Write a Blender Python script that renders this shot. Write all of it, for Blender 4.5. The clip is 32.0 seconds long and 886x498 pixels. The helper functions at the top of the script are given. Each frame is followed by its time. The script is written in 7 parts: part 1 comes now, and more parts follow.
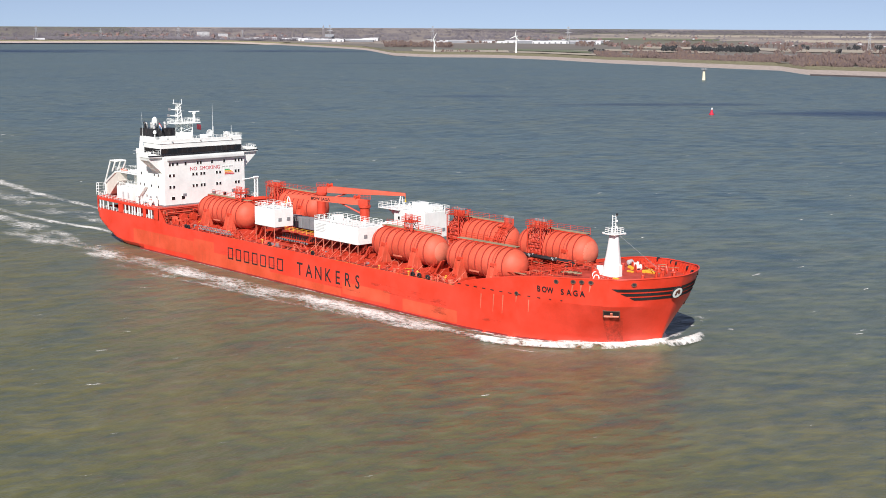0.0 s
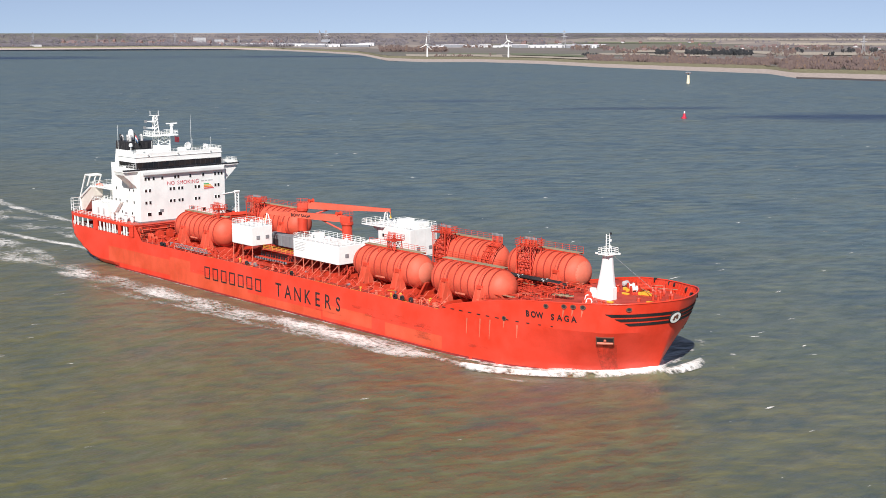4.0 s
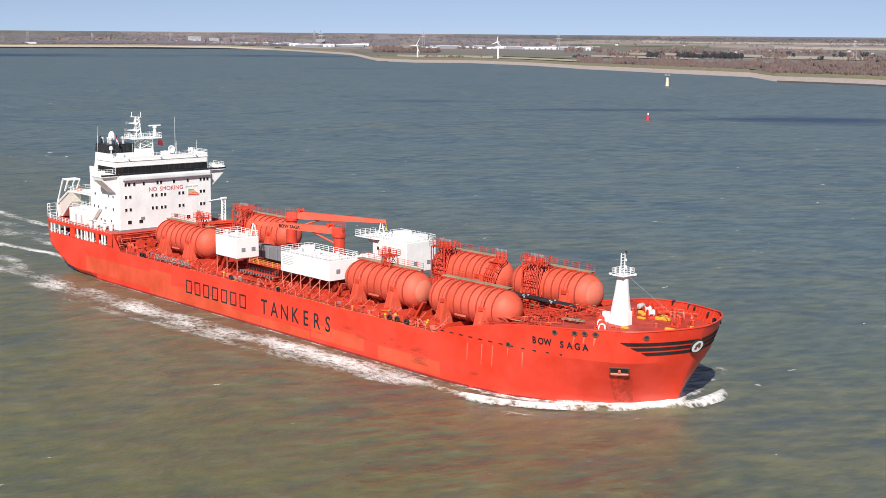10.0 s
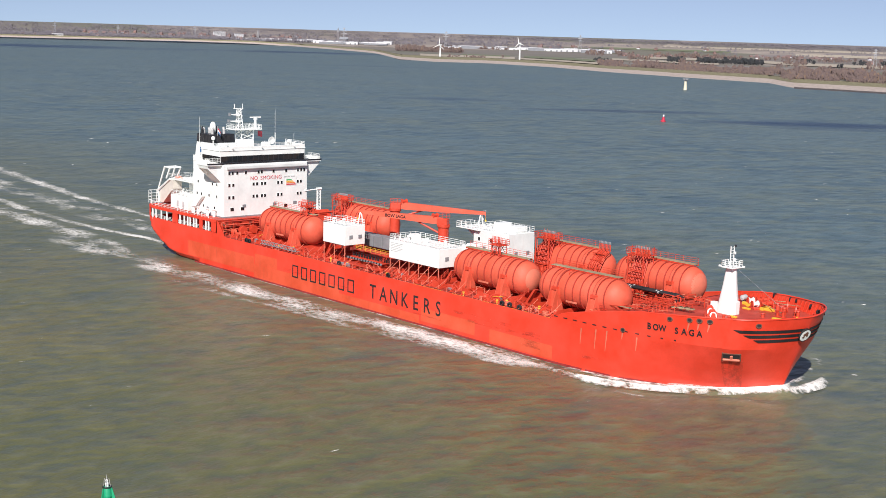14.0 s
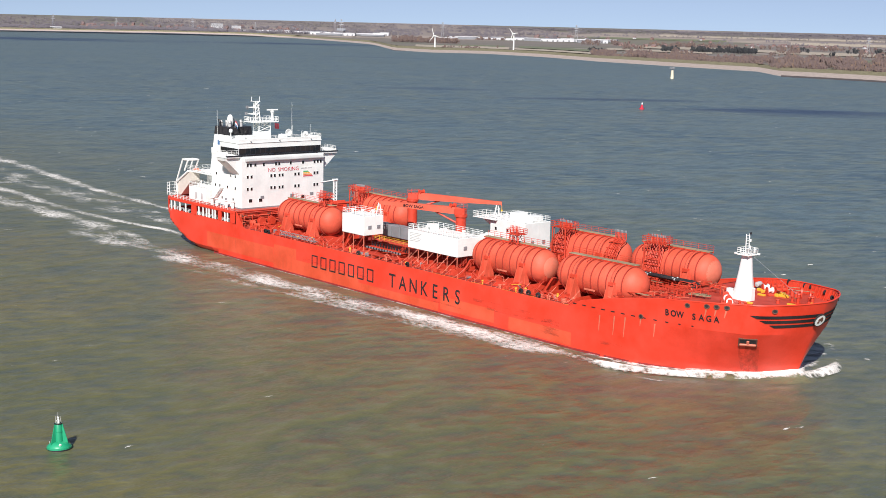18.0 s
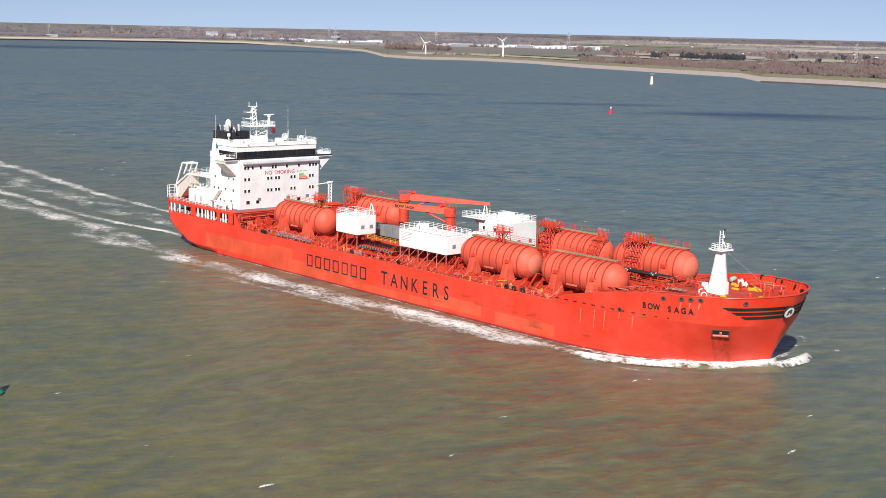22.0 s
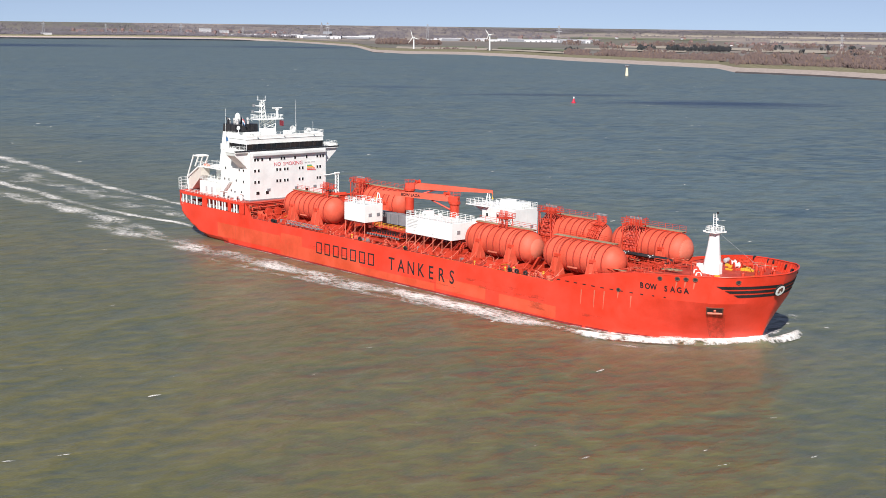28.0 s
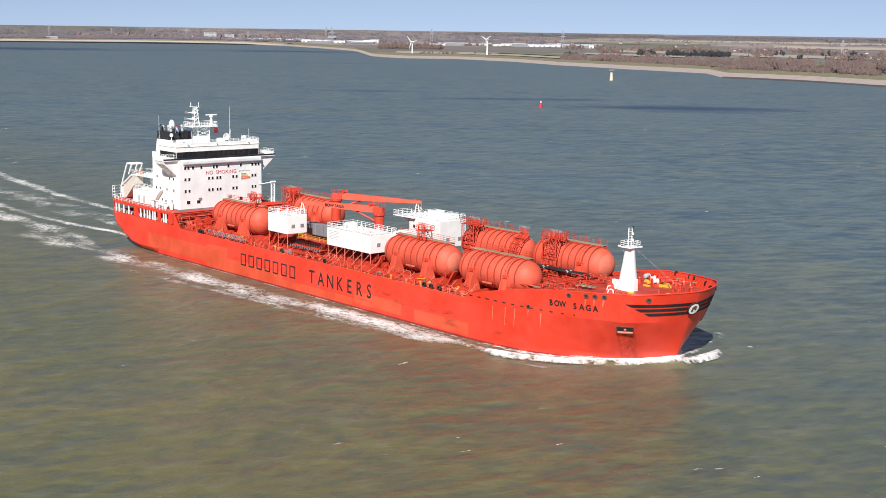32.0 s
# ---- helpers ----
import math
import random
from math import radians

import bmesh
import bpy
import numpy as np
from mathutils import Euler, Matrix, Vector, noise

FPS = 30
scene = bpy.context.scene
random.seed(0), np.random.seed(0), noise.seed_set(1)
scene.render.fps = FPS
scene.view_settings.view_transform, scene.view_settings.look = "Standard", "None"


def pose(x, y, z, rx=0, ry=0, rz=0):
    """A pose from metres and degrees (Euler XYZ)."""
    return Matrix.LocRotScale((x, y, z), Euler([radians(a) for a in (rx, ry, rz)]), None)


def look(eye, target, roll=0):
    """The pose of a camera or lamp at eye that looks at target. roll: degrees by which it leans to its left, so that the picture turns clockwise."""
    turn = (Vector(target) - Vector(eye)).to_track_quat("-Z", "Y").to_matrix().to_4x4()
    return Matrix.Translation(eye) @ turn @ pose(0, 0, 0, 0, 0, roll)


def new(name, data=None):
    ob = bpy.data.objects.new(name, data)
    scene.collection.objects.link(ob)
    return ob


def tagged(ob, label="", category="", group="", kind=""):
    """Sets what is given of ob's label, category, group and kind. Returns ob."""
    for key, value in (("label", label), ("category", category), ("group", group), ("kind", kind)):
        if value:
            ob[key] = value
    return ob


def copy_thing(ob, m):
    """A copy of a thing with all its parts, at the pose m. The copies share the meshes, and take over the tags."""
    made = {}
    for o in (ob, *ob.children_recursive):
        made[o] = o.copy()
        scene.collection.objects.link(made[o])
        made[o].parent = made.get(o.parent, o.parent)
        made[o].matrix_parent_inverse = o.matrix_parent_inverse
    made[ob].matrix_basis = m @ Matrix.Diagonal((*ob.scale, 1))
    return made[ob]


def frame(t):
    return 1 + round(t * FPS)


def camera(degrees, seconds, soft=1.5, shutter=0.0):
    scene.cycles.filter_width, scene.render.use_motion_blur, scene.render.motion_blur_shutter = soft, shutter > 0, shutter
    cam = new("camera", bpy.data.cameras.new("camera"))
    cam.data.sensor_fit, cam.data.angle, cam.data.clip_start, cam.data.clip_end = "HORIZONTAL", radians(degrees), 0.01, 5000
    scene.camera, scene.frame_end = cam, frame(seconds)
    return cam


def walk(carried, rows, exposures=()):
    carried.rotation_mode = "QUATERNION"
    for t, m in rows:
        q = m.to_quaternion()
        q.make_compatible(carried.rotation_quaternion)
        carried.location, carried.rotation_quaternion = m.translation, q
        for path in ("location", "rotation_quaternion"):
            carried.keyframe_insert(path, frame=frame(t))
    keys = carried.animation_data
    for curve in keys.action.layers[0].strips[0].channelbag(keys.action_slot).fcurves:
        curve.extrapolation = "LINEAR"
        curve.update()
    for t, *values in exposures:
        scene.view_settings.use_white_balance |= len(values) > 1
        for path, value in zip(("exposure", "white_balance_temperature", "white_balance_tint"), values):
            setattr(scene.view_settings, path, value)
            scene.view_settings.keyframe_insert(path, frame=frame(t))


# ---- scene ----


def aim(x, y, z, yaw, pitch, roll):
    """A camera pose: yaw to the left from +y, pitch up, roll, in degrees."""
    return Matrix.Translation((x, y, z + SEA)) @ pose(0, 0, 0, 0, 0, yaw) @ pose(0, 0, 0, 90 + pitch) @ pose(0, 0, 0, 0, 0, roll)


SEA = 0.4                       # the ship's own datum lies this far above the water
SHIP_V = (5.95, 0.0)         # metres per second
PATH = [
    (0.0, 137.688, -185.446, 55.92, 47.828, -9.42, 0.263),
    (0.5, 137.959, -185.188, 56.03, 47.871, -9.415, 0.183),
    (1.0, 138.51, -184.67, 56.16, 47.903, -9.394, 0.099),
    (1.5, 139.631, -183.692, 56.32, 47.926, -9.374, 0.023),
    (2.0, 141.402, -182.184, 56.46, 47.947, -9.346, -0.032),
    (2.5, 143.753, -180.206, 56.52, 47.948, -9.309, -0.066),
    (3.0, 146.564, -177.858, 56.54, 47.956, -9.277, -0.077),
    (3.5, 149.595, -175.28, 56.53, 47.963, -9.254, -0.063),
    (5.5, 160.279, -165.718, 56.39, 47.975, -9.194, 0.115),
    (6.0, 162.23, -164.13, 56.33, 47.948, -9.206, 0.264),
    (6.5, 164.051, -162.642, 56.25, 47.936, -9.213, 0.332),
    (7.0, 165.642, -161.284, 56.17, 47.937, -9.221, 0.405),
    (7.5, 167.083, -160.126, 56.11, 47.922, -9.227, 0.452),
    (8.0, 168.404, -159.208, 56.06, 47.92, -9.233, 0.46),
    (8.5, 169.595, -158.61, 56.03, 47.909, -9.226, 0.476),
    (9.0, 170.696, -158.312, 56.03, 47.918, -9.222, 0.471),
    (9.5, 171.827, -158.334, 56.01, 47.935, -9.215, 0.478),
    (10.0, 173.188, -158.846, 55.97, 47.964, -9.186, 0.479),
    (10.5, 174.969, -159.968, 55.95, 47.974, -9.179, 0.478),
    (11.0, 177.26, -161.75, 55.89, 48.006, -9.173, 0.46),
    (11.5, 179.991, -164.162, 55.78, 48.144, -9.065, 0.621),
    (12.0, 183.042, -167.134, 55.71, 48.23, -9.034, 0.827),
    (12.5, 186.303, -170.456, 55.69, 48.344, -9.007, 1.093),
    (13.0, 189.544, -173.848, 55.69, 48.467, -9.052, 1.31),
    (13.5, 192.595, -177.11, 55.71, 48.59, -9.119, 1.525),
    (14.0, 195.366, -180.132, 55.76, 48.715, -9.198, 1.684),
    (14.5, 197.927, -182.884, 55.79, 48.807, -9.277, 1.76),
    (16.5, 208.851, -188.512, 55.96, 48.858, -9.513, 1.541),
    (17.0, 212.532, -188.014, 55.98, 48.858, -9.553, 1.384),
    (17.5, 216.443, -187.126, 56.05, 48.827, -9.575, 1.343),
    (18.0, 220.544, -185.798, 56.13, 48.775, -9.586, 1.361),
    (18.5, 224.685, -184.31, 56.23, 48.732, -9.565, 1.349),
    (19.0, 228.806, -183.152, 56.36, 48.698, -9.49, 1.404),
    (19.5, 232.937, -182.694, 56.5, 48.681, -9.464, 1.419),
    (20.0, 237.158, -183.066, 56.6, 48.67, -9.448, 1.35),
    (20.5, 241.409, -184.268, 56.59, 48.686, -9.406, 1.298),
    (21.0, 245.63, -186.17, 56.47, 48.697, -9.338, 1.306),
    (21.5, 249.851, -188.662, 56.3, 48.717, -9.302, 1.263),
    (22.0, 254.072, -191.614, 56.14, 48.747, -9.273, 1.244),
    (22.5, 258.253, -194.786, 56.03, 48.759, -9.266, 1.275),
    (23.0, 262.294, -197.958, 55.96, 48.788, -9.267, 1.254),
    (23.5, 266.055, -200.95, 55.92, 48.829, -9.304, 1.191),
    (24.0, 269.486, -203.542, 55.9, 48.85, -9.336, 1.143),
    (24.5, 272.647, -205.514, 55.89, 48.856, -9.356, 1.071),
    (25.0, 275.738, -206.736, 55.86, 48.855, -9.395, 0.994),
    (25.5, 278.899, -207.348, 55.82, 48.822, -9.439, 0.915),
    (27.5, 293.503, -202.336, 55.88, 48.758, -9.485, 0.715),
    (28.0, 297.364, -199.728, 55.97, 48.74, -9.489, 0.721),
    (28.5, 301.335, -196.99, 56.07, 48.719, -9.475, 0.732),
    (29.0, 305.296, -194.132, 56.18, 48.705, -9.457, 0.735),
    (29.5, 309.137, -191.274, 56.26, 48.69, -9.436, 0.719),
    (30.0, 312.848, -188.526, 56.34, 48.678, -9.405, 0.804),
    (30.5, 316.419, -185.878, 56.39, 48.666, -9.364, 0.838),
    (31.0, 319.85, -183.28, 56.39, 48.689, -9.331, 0.832),
    (31.5, 323.191, -180.742, 56.38, 48.952, -9.305, 0.874),
    (32.0, 326.392, -178.224, 56.37, 49.339, -9.302, 0.844),
]
cam = camera(36.729, 32.0, soft=0.85)
walk(cam, [(r[0], aim(*r[1:])) for r in PATH], exposures=[(0.0, 0.38, 6300, 14), (32.0, 0.38, 6300, 14)])

# ---- light ----
SUN_FROM = Vector((0.63, -0.78, 0.81)).normalized()
world = bpy.data.worlds.new("sky")
scene.world = world
world.use_nodes = True
wn = world.node_tree.nodes
wn.clear()
w_out = wn.new("ShaderNodeOutputWorld")
w_bg = wn.new("ShaderNodeBackground")
w_sky = wn.new("ShaderNodeTexSky")
w_sky.sky_type = "NISHITA"
w_sky.sun_disc = False
w_sky.sun_elevation = math.asin(SUN_FROM.z)
w_sky.sun_rotation = math.atan2(SUN_FROM.x, SUN_FROM.y)
w_sky.altitude = 300
w_sky.air_density = 0.62
w_sky.dust_density = 0.0
w_sky.ozone_density = 6.0
w_dir = wn.new("ShaderNodeTexCoord")
w_lift = wn.new("ShaderNodeVectorMath")   # an even sky, with little brightening at the skyline
w_lift.operation = "ADD"
w_lift.inputs[1].default_value = (0, 0, 0.05)
world.node_tree.links.new(w_dir.outputs["Generated"], w_lift.inputs[0])
world.node_tree.links.new(w_lift.outputs[0], w_sky.inputs["Vector"])
w_bg.inputs["Strength"].default_value = 0.063
w_mix = wn.new("ShaderNodeMix")          # slightly greyed clear air
w_mix.data_type = "RGBA"
w_mix.blend_type = "MULTIPLY"
w_mix.inputs[0].default_value = 1.0
w_mix.inputs[7].default_value = (0.945, 0.955, 0.965, 1)
w_hsv = wn.new("ShaderNodeHueSaturation")
w_hsv.inputs["Saturation"].default_value = 0.66
world.node_tree.links.new(w_sky.outputs[0], w_hsv.inputs["Color"])
world.node_tree.links.new(w_hsv.outputs[0], w_mix.inputs[6])
world.node_tree.links.new(w_mix.outputs[2], w_bg.inputs[0])
world.node_tree.links.new(w_bg.outputs[0], w_out.inputs[0])
sun = new("sun", bpy.data.lights.new("sun", "SUN"))
sun.data.energy = 5.0
sun.data.angle = radians(0.5)
sun.data.color = (1.0, 0.95, 0.88)
sun.matrix_world = look(SUN_FROM * 400, (0, 0, 0))


# ---- materials ----
def mat_base(name):
    m = bpy.data.materials.new(name)
    m.use_nodes = True
    nt = m.node_tree
    return m, nt, nt.nodes["Principled BSDF"]


def node(nt, kind, **kw):
    n = nt.nodes.new(kind)
    for k, v in kw.items():
        n.inputs[k].default_value = v
    return n


def ramp(nt, src, stops):
    n = nt.nodes.new("ShaderNodeValToRGB")
    while len(n.color_ramp.elements) < len(stops):
        n.color_ramp.elements.new(0.5)
    for e, (p, c) in zip(n.color_ramp.elements, stops):
        e.position = p
        e.color = (*c, 1) if len(c) == 3 else c
    nt.links.new(src, n.inputs[0])
    return n.outputs[0]


def mixc(nt, fac, a, b, mode="MIX"):
    n = nt.nodes.new("ShaderNodeMix")
    n.data_type = "RGBA"
    n.blend_type = mode
    if isinstance(fac, float):
        n.inputs[0].default_value = fac
    else:
        nt.links.new(fac, n.inputs[0])
    for sock, val in ((n.inputs[6], a), (n.inputs[7], b)):
        if isinstance(val, tuple):
            sock.default_value = (*val, 1)
        else:
            nt.links.new(val, sock)
    return n.outputs[2]


def coords(nt, scale=(1, 1, 1), rot=(0, 0, 0)):
    tc = nt.nodes.new("ShaderNodeTexCoord")
    mp = nt.nodes.new("ShaderNodeMapping")
    if rot[2]:                          # stretched along a turned axis
        mp.vector_type = "TEXTURE"
        scale = tuple(1 / s for s in scale)
    mp.inputs["Scale"].default_value = scale
    mp.inputs["Rotation"].default_value = rot
    nt.links.new(tc.outputs["Object"], mp.inputs["Vector"])
    return mp.outputs[0]


def noise_tex(nt, vec, scale, detail=4, rough=0.55):
    n = node(nt, "ShaderNodeTexNoise", Scale=scale, Detail=detail, Roughness=rough)
    nt.links.new(vec, n.inputs["Vector"])
    return n.outputs["Fac"]


def paint(name, col, rough=0.45, worn=None, streak=0.0, amount=0.25, grain=0.35, metal=0.0, bump=0.02):
    """Weathered paint: patchy fading, fine grain, and, where asked for, streaks that run down."""
    m, nt, bs = mat_base(name)
    v = coords(nt)
    big = noise_tex(nt, v, 0.22, 5, 0.6)
    fine = noise_tex(nt, v, grain * 8, 5, 0.65)
    dark = tuple(c * 0.72 for c in col)
    pale = tuple(min(1, c * 1.12 + 0.02) for c in col)
    c1 = mixc(nt, ramp(nt, big, [(0.35, (0, 0, 0)), (0.7, (1, 1, 1))]), dark if amount > 0.3 else tuple(c * (1 - amount * 0.5) for c in col), pale)
    c2 = mixc(nt, ramp(nt, fine, [(0.3, (0.12, 0.12, 0.12)), (0.75, (0, 0, 0))]), c1, tuple(c * 0.5 for c in col))
    if streak > 0:
        sv = coords(nt, (1.1, 1.1, 0.06))
        s = noise_tex(nt, sv, 1.6, 5, 0.7)
        c2 = mixc(nt, ramp(nt, s, [(0.56, (0, 0, 0)), (0.8, (streak, streak, streak))]), c2, worn or (0.16, 0.06, 0.03))
    nt.links.new(c2, bs.inputs["Base Color"])
    bs.inputs["Roughness"].default_value = rough
    bs.inputs["Metallic"].default_value = metal
    b = node(nt, "ShaderNodeBump", Strength=0.4, Distance=bump)
    nt.links.new(fine, b.inputs["Height"])
    nt.links.new(b.outputs[0], bs.inputs["Normal"])
    return m


RED = (0.76, 0.046, 0.0165)
M_HULL = paint("hull_red", RED, 0.42, worn=(0.22, 0.05, 0.03), streak=0.14, amount=0.12)
M_BOOT = paint("boot_top_red", (0.30, 0.022, 0.020), 0.5, amount=0.3)
M_HULLPATCH = paint("hull_repaint", (0.71, 0.082, 0.027), 0.45, worn=(0.3, 0.07, 0.04), streak=0.4, amount=0.25)
M_RED = paint("deck_fitting_red", (0.60, 0.050, 0.018), 0.5, worn=(0.2, 0.06, 0.03), streak=0.25)
M_DECK = paint("deck_red", (0.50, 0.050, 0.025), 0.6, amount=0.5)
M_TANK = paint("tank_red", (0.69, 0.098, 0.046), 0.66, worn=(0.45, 0.12, 0.06), streak=0.3, amount=0.3)
M_TANKPALE = paint("tank_pale_red", (0.66, 0.17, 0.10), 0.55, amount=0.3)
M_RING = paint("tank_hoop_red", (0.40, 0.042, 0.022), 0.6, amount=0.4)
# red darkened all over: the shade beneath the tanks put into the paint colour
M_MAINDECK = paint("main_deck_red", (0.30, 0.030, 0.018), 0.65, amount=0.5)
M_PIPE = paint("pipe_red", (0.48, 0.040, 0.016), 0.5)
M_WHITE = paint("white_paint", (0.78, 0.80, 0.765), 0.42, worn=(0.55, 0.47, 0.38), streak=0.22, amount=0.06, grain=0.2)
M_BLACK = paint("black_paint", (0.015, 0.015, 0.018), 0.4)
M_LETTER = paint("letter_black", (0.007, 0.005, 0.006), 0.85)
M_YELLOW = paint("yellow_paint", (0.75, 0.42, 0.03), 0.5)
M_GREY = paint("grey_paint", (0.22, 0.23, 0.24), 0.5)
M_GRATE = paint("grating_olive", (0.36, 0.27, 0.16), 0.8, amount=0.5)
M_RUST = paint("rust_brown", (0.15, 0.06, 0.035), 0.85, amount=0.5)
M_TEXTRED = paint("sign_red", (0.56, 0.06, 0.08), 0.5)
M_GREEN = paint("buoy_green", (0.008, 0.31, 0.145), 0.4)
M_BUOYRED = paint("buoy_red", (0.55, 0.02, 0.05), 0.4)
M_SIGNGREEN = paint("sign_green", (0.08, 0.40, 0.14), 0.5)
M_SIGNORANGE = paint("sign_orange", (0.75, 0.22, 0.05), 0.5)
M_GREYPALE = paint("pale_grey_paint", (0.48, 0.48, 0.47), 0.5)
M_BOATRAMP = paint("ramp_cream", (0.62, 0.57, 0.50), 0.5)
M_SIGNBLUE = paint("funnel_blue", (0.06, 0.16, 0.34), 0.5)
M_HOSE = paint("hose_black", (0.02, 0.018, 0.02), 0.55)
M_BEACON = paint("beacon_yellow", (0.72, 0.66, 0.48), 0.5)


def glass():
    m, nt, bs = mat_base("window_glass_dark")
    bs.inputs["Base Color"].default_value = (0.018, 0.022, 0.028, 1)
    bs.inputs["Roughness"].default_value = 0.056
    v = coords(nt)
    # brownish blotches: reflections painted into the dark glass
    f = noise_tex(nt, v, 0.6, 3)
    nt.links.new(ramp(nt, f, [(0.4, (0.012, 0.014, 0.018)), (0.62, (0.03, 0.022, 0.02))]), bs.inputs["Base Color"])
    return m


M_GLASS = glass()


def water_material():
    m, nt, bs = mat_base("estuary_water")

    def calc(op, p, q):
        n = nt.nodes.new("ShaderNodeMath")
        n.operation = op
        n.use_clamp = op != "MULTIPLY_ADD"
        for k, v in enumerate((p, q)):
            if isinstance(v, float):
                n.inputs[k].default_value = v
            else:
                nt.links.new(v, n.inputs[k])
        return n.outputs[0]

    # waves run with their crests across the wind, long ones under short ones
    crest = coords(nt, (0.50, 1.0, 1.0), (0, 0, radians(100)))
    cross = coords(nt, (0.68, 1.0, 1.0), (0, 0, radians(78)))
    swell = noise_tex(nt, crest, 0.12, 2, 0.5)
    chop = noise_tex(nt, cross, 0.34, 3, 0.5)
    ripple = noise_tex(nt, crest, 1.2, 2, 0.5)
    silt = noise_tex(nt, coords(nt, (0.35, 1.0, 1.0), (0, 0, radians(40))), 0.012, 4, 0.6)
    # brown silty base turns blue-green with distance: the sky's reflection put into the colour
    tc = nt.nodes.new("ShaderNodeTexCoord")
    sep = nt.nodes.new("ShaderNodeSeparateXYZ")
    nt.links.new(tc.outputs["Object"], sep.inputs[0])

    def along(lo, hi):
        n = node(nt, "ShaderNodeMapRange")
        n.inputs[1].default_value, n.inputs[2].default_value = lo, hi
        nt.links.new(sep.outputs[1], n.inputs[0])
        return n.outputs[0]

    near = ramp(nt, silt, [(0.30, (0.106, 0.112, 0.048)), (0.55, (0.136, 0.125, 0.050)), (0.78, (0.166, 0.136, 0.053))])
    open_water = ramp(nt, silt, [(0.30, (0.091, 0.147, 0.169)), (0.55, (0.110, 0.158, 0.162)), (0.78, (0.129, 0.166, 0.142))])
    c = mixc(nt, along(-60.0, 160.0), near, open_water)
    # crests lighter and troughs darker: light on the wave slopes painted into the colour
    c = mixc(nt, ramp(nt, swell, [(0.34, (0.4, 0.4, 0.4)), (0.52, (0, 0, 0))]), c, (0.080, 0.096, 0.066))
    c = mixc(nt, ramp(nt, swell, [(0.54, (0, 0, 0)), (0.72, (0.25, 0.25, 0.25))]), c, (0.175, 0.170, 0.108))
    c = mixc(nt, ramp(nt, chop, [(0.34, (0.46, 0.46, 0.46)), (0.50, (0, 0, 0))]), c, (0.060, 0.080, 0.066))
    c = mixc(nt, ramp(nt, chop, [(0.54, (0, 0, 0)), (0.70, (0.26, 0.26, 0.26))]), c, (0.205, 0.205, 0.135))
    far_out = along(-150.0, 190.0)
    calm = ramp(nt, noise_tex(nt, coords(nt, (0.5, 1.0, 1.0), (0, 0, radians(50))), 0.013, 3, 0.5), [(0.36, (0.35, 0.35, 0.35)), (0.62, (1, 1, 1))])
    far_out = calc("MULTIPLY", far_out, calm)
    # waves and drift: sky reflections on the far chop painted dark blue and olive
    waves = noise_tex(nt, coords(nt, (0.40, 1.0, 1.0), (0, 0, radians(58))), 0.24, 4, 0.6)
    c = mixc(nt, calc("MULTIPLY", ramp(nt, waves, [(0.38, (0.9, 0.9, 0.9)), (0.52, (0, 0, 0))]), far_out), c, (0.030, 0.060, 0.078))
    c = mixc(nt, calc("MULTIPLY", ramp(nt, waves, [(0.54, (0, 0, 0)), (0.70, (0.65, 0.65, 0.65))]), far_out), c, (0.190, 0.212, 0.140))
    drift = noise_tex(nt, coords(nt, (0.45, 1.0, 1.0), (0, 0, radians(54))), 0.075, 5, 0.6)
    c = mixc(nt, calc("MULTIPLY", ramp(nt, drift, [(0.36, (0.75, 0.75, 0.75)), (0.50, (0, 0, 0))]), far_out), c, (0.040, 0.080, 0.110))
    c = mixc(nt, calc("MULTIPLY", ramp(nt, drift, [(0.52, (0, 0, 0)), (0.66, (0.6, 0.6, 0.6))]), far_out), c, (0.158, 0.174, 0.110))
    # cloud shadows painted as colour: centre, half length and half depth across the view
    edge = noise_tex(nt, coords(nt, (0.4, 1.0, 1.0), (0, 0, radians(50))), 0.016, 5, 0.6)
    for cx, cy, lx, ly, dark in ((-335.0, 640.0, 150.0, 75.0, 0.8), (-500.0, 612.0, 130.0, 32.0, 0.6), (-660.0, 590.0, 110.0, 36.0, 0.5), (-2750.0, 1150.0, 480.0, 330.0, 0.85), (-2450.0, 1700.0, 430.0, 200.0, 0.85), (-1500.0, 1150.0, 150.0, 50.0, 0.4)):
        tp = nt.nodes.new("ShaderNodeTexCoord")
        mp = nt.nodes.new("ShaderNodeMapping")
        mp.vector_type = "TEXTURE"
        mp.inputs["Location"].default_value = (cx, cy, 0)
        mp.inputs["Rotation"].default_value = (0, 0, radians(50))
        mp.inputs["Scale"].default_value = (lx, ly, 1)
        nt.links.new(tp.outputs["Object"], mp.inputs["Vector"])
        far = nt.nodes.new("ShaderNodeVectorMath")
        far.operation = "LENGTH"
        nt.links.new(mp.outputs[0], far.inputs[0])
        ragged = nt.nodes.new("ShaderNodeMath")
        ragged.operation = "MULTIPLY_ADD"
        ragged.inputs[1].default_value = 1.9
        nt.links.new(edge, ragged.inputs[0])
        nt.links.new(far.outputs["Value"], ragged.inputs[2])
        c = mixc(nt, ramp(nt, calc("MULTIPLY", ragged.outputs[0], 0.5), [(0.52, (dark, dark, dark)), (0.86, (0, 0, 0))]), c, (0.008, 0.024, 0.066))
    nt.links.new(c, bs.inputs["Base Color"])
    bs.inputs["IOR"].default_value = 1.33
    bs.inputs["Specular IOR Level"].default_value = 0.68
    bs.inputs["Roughness"].default_value = 0.37

    def stack(top, weight, under):
        n = nt.nodes.new("ShaderNodeMath")
        n.operation = "MULTIPLY_ADD"
        n.inputs[1].default_value = weight
        nt.links.new(top, n.inputs[0])
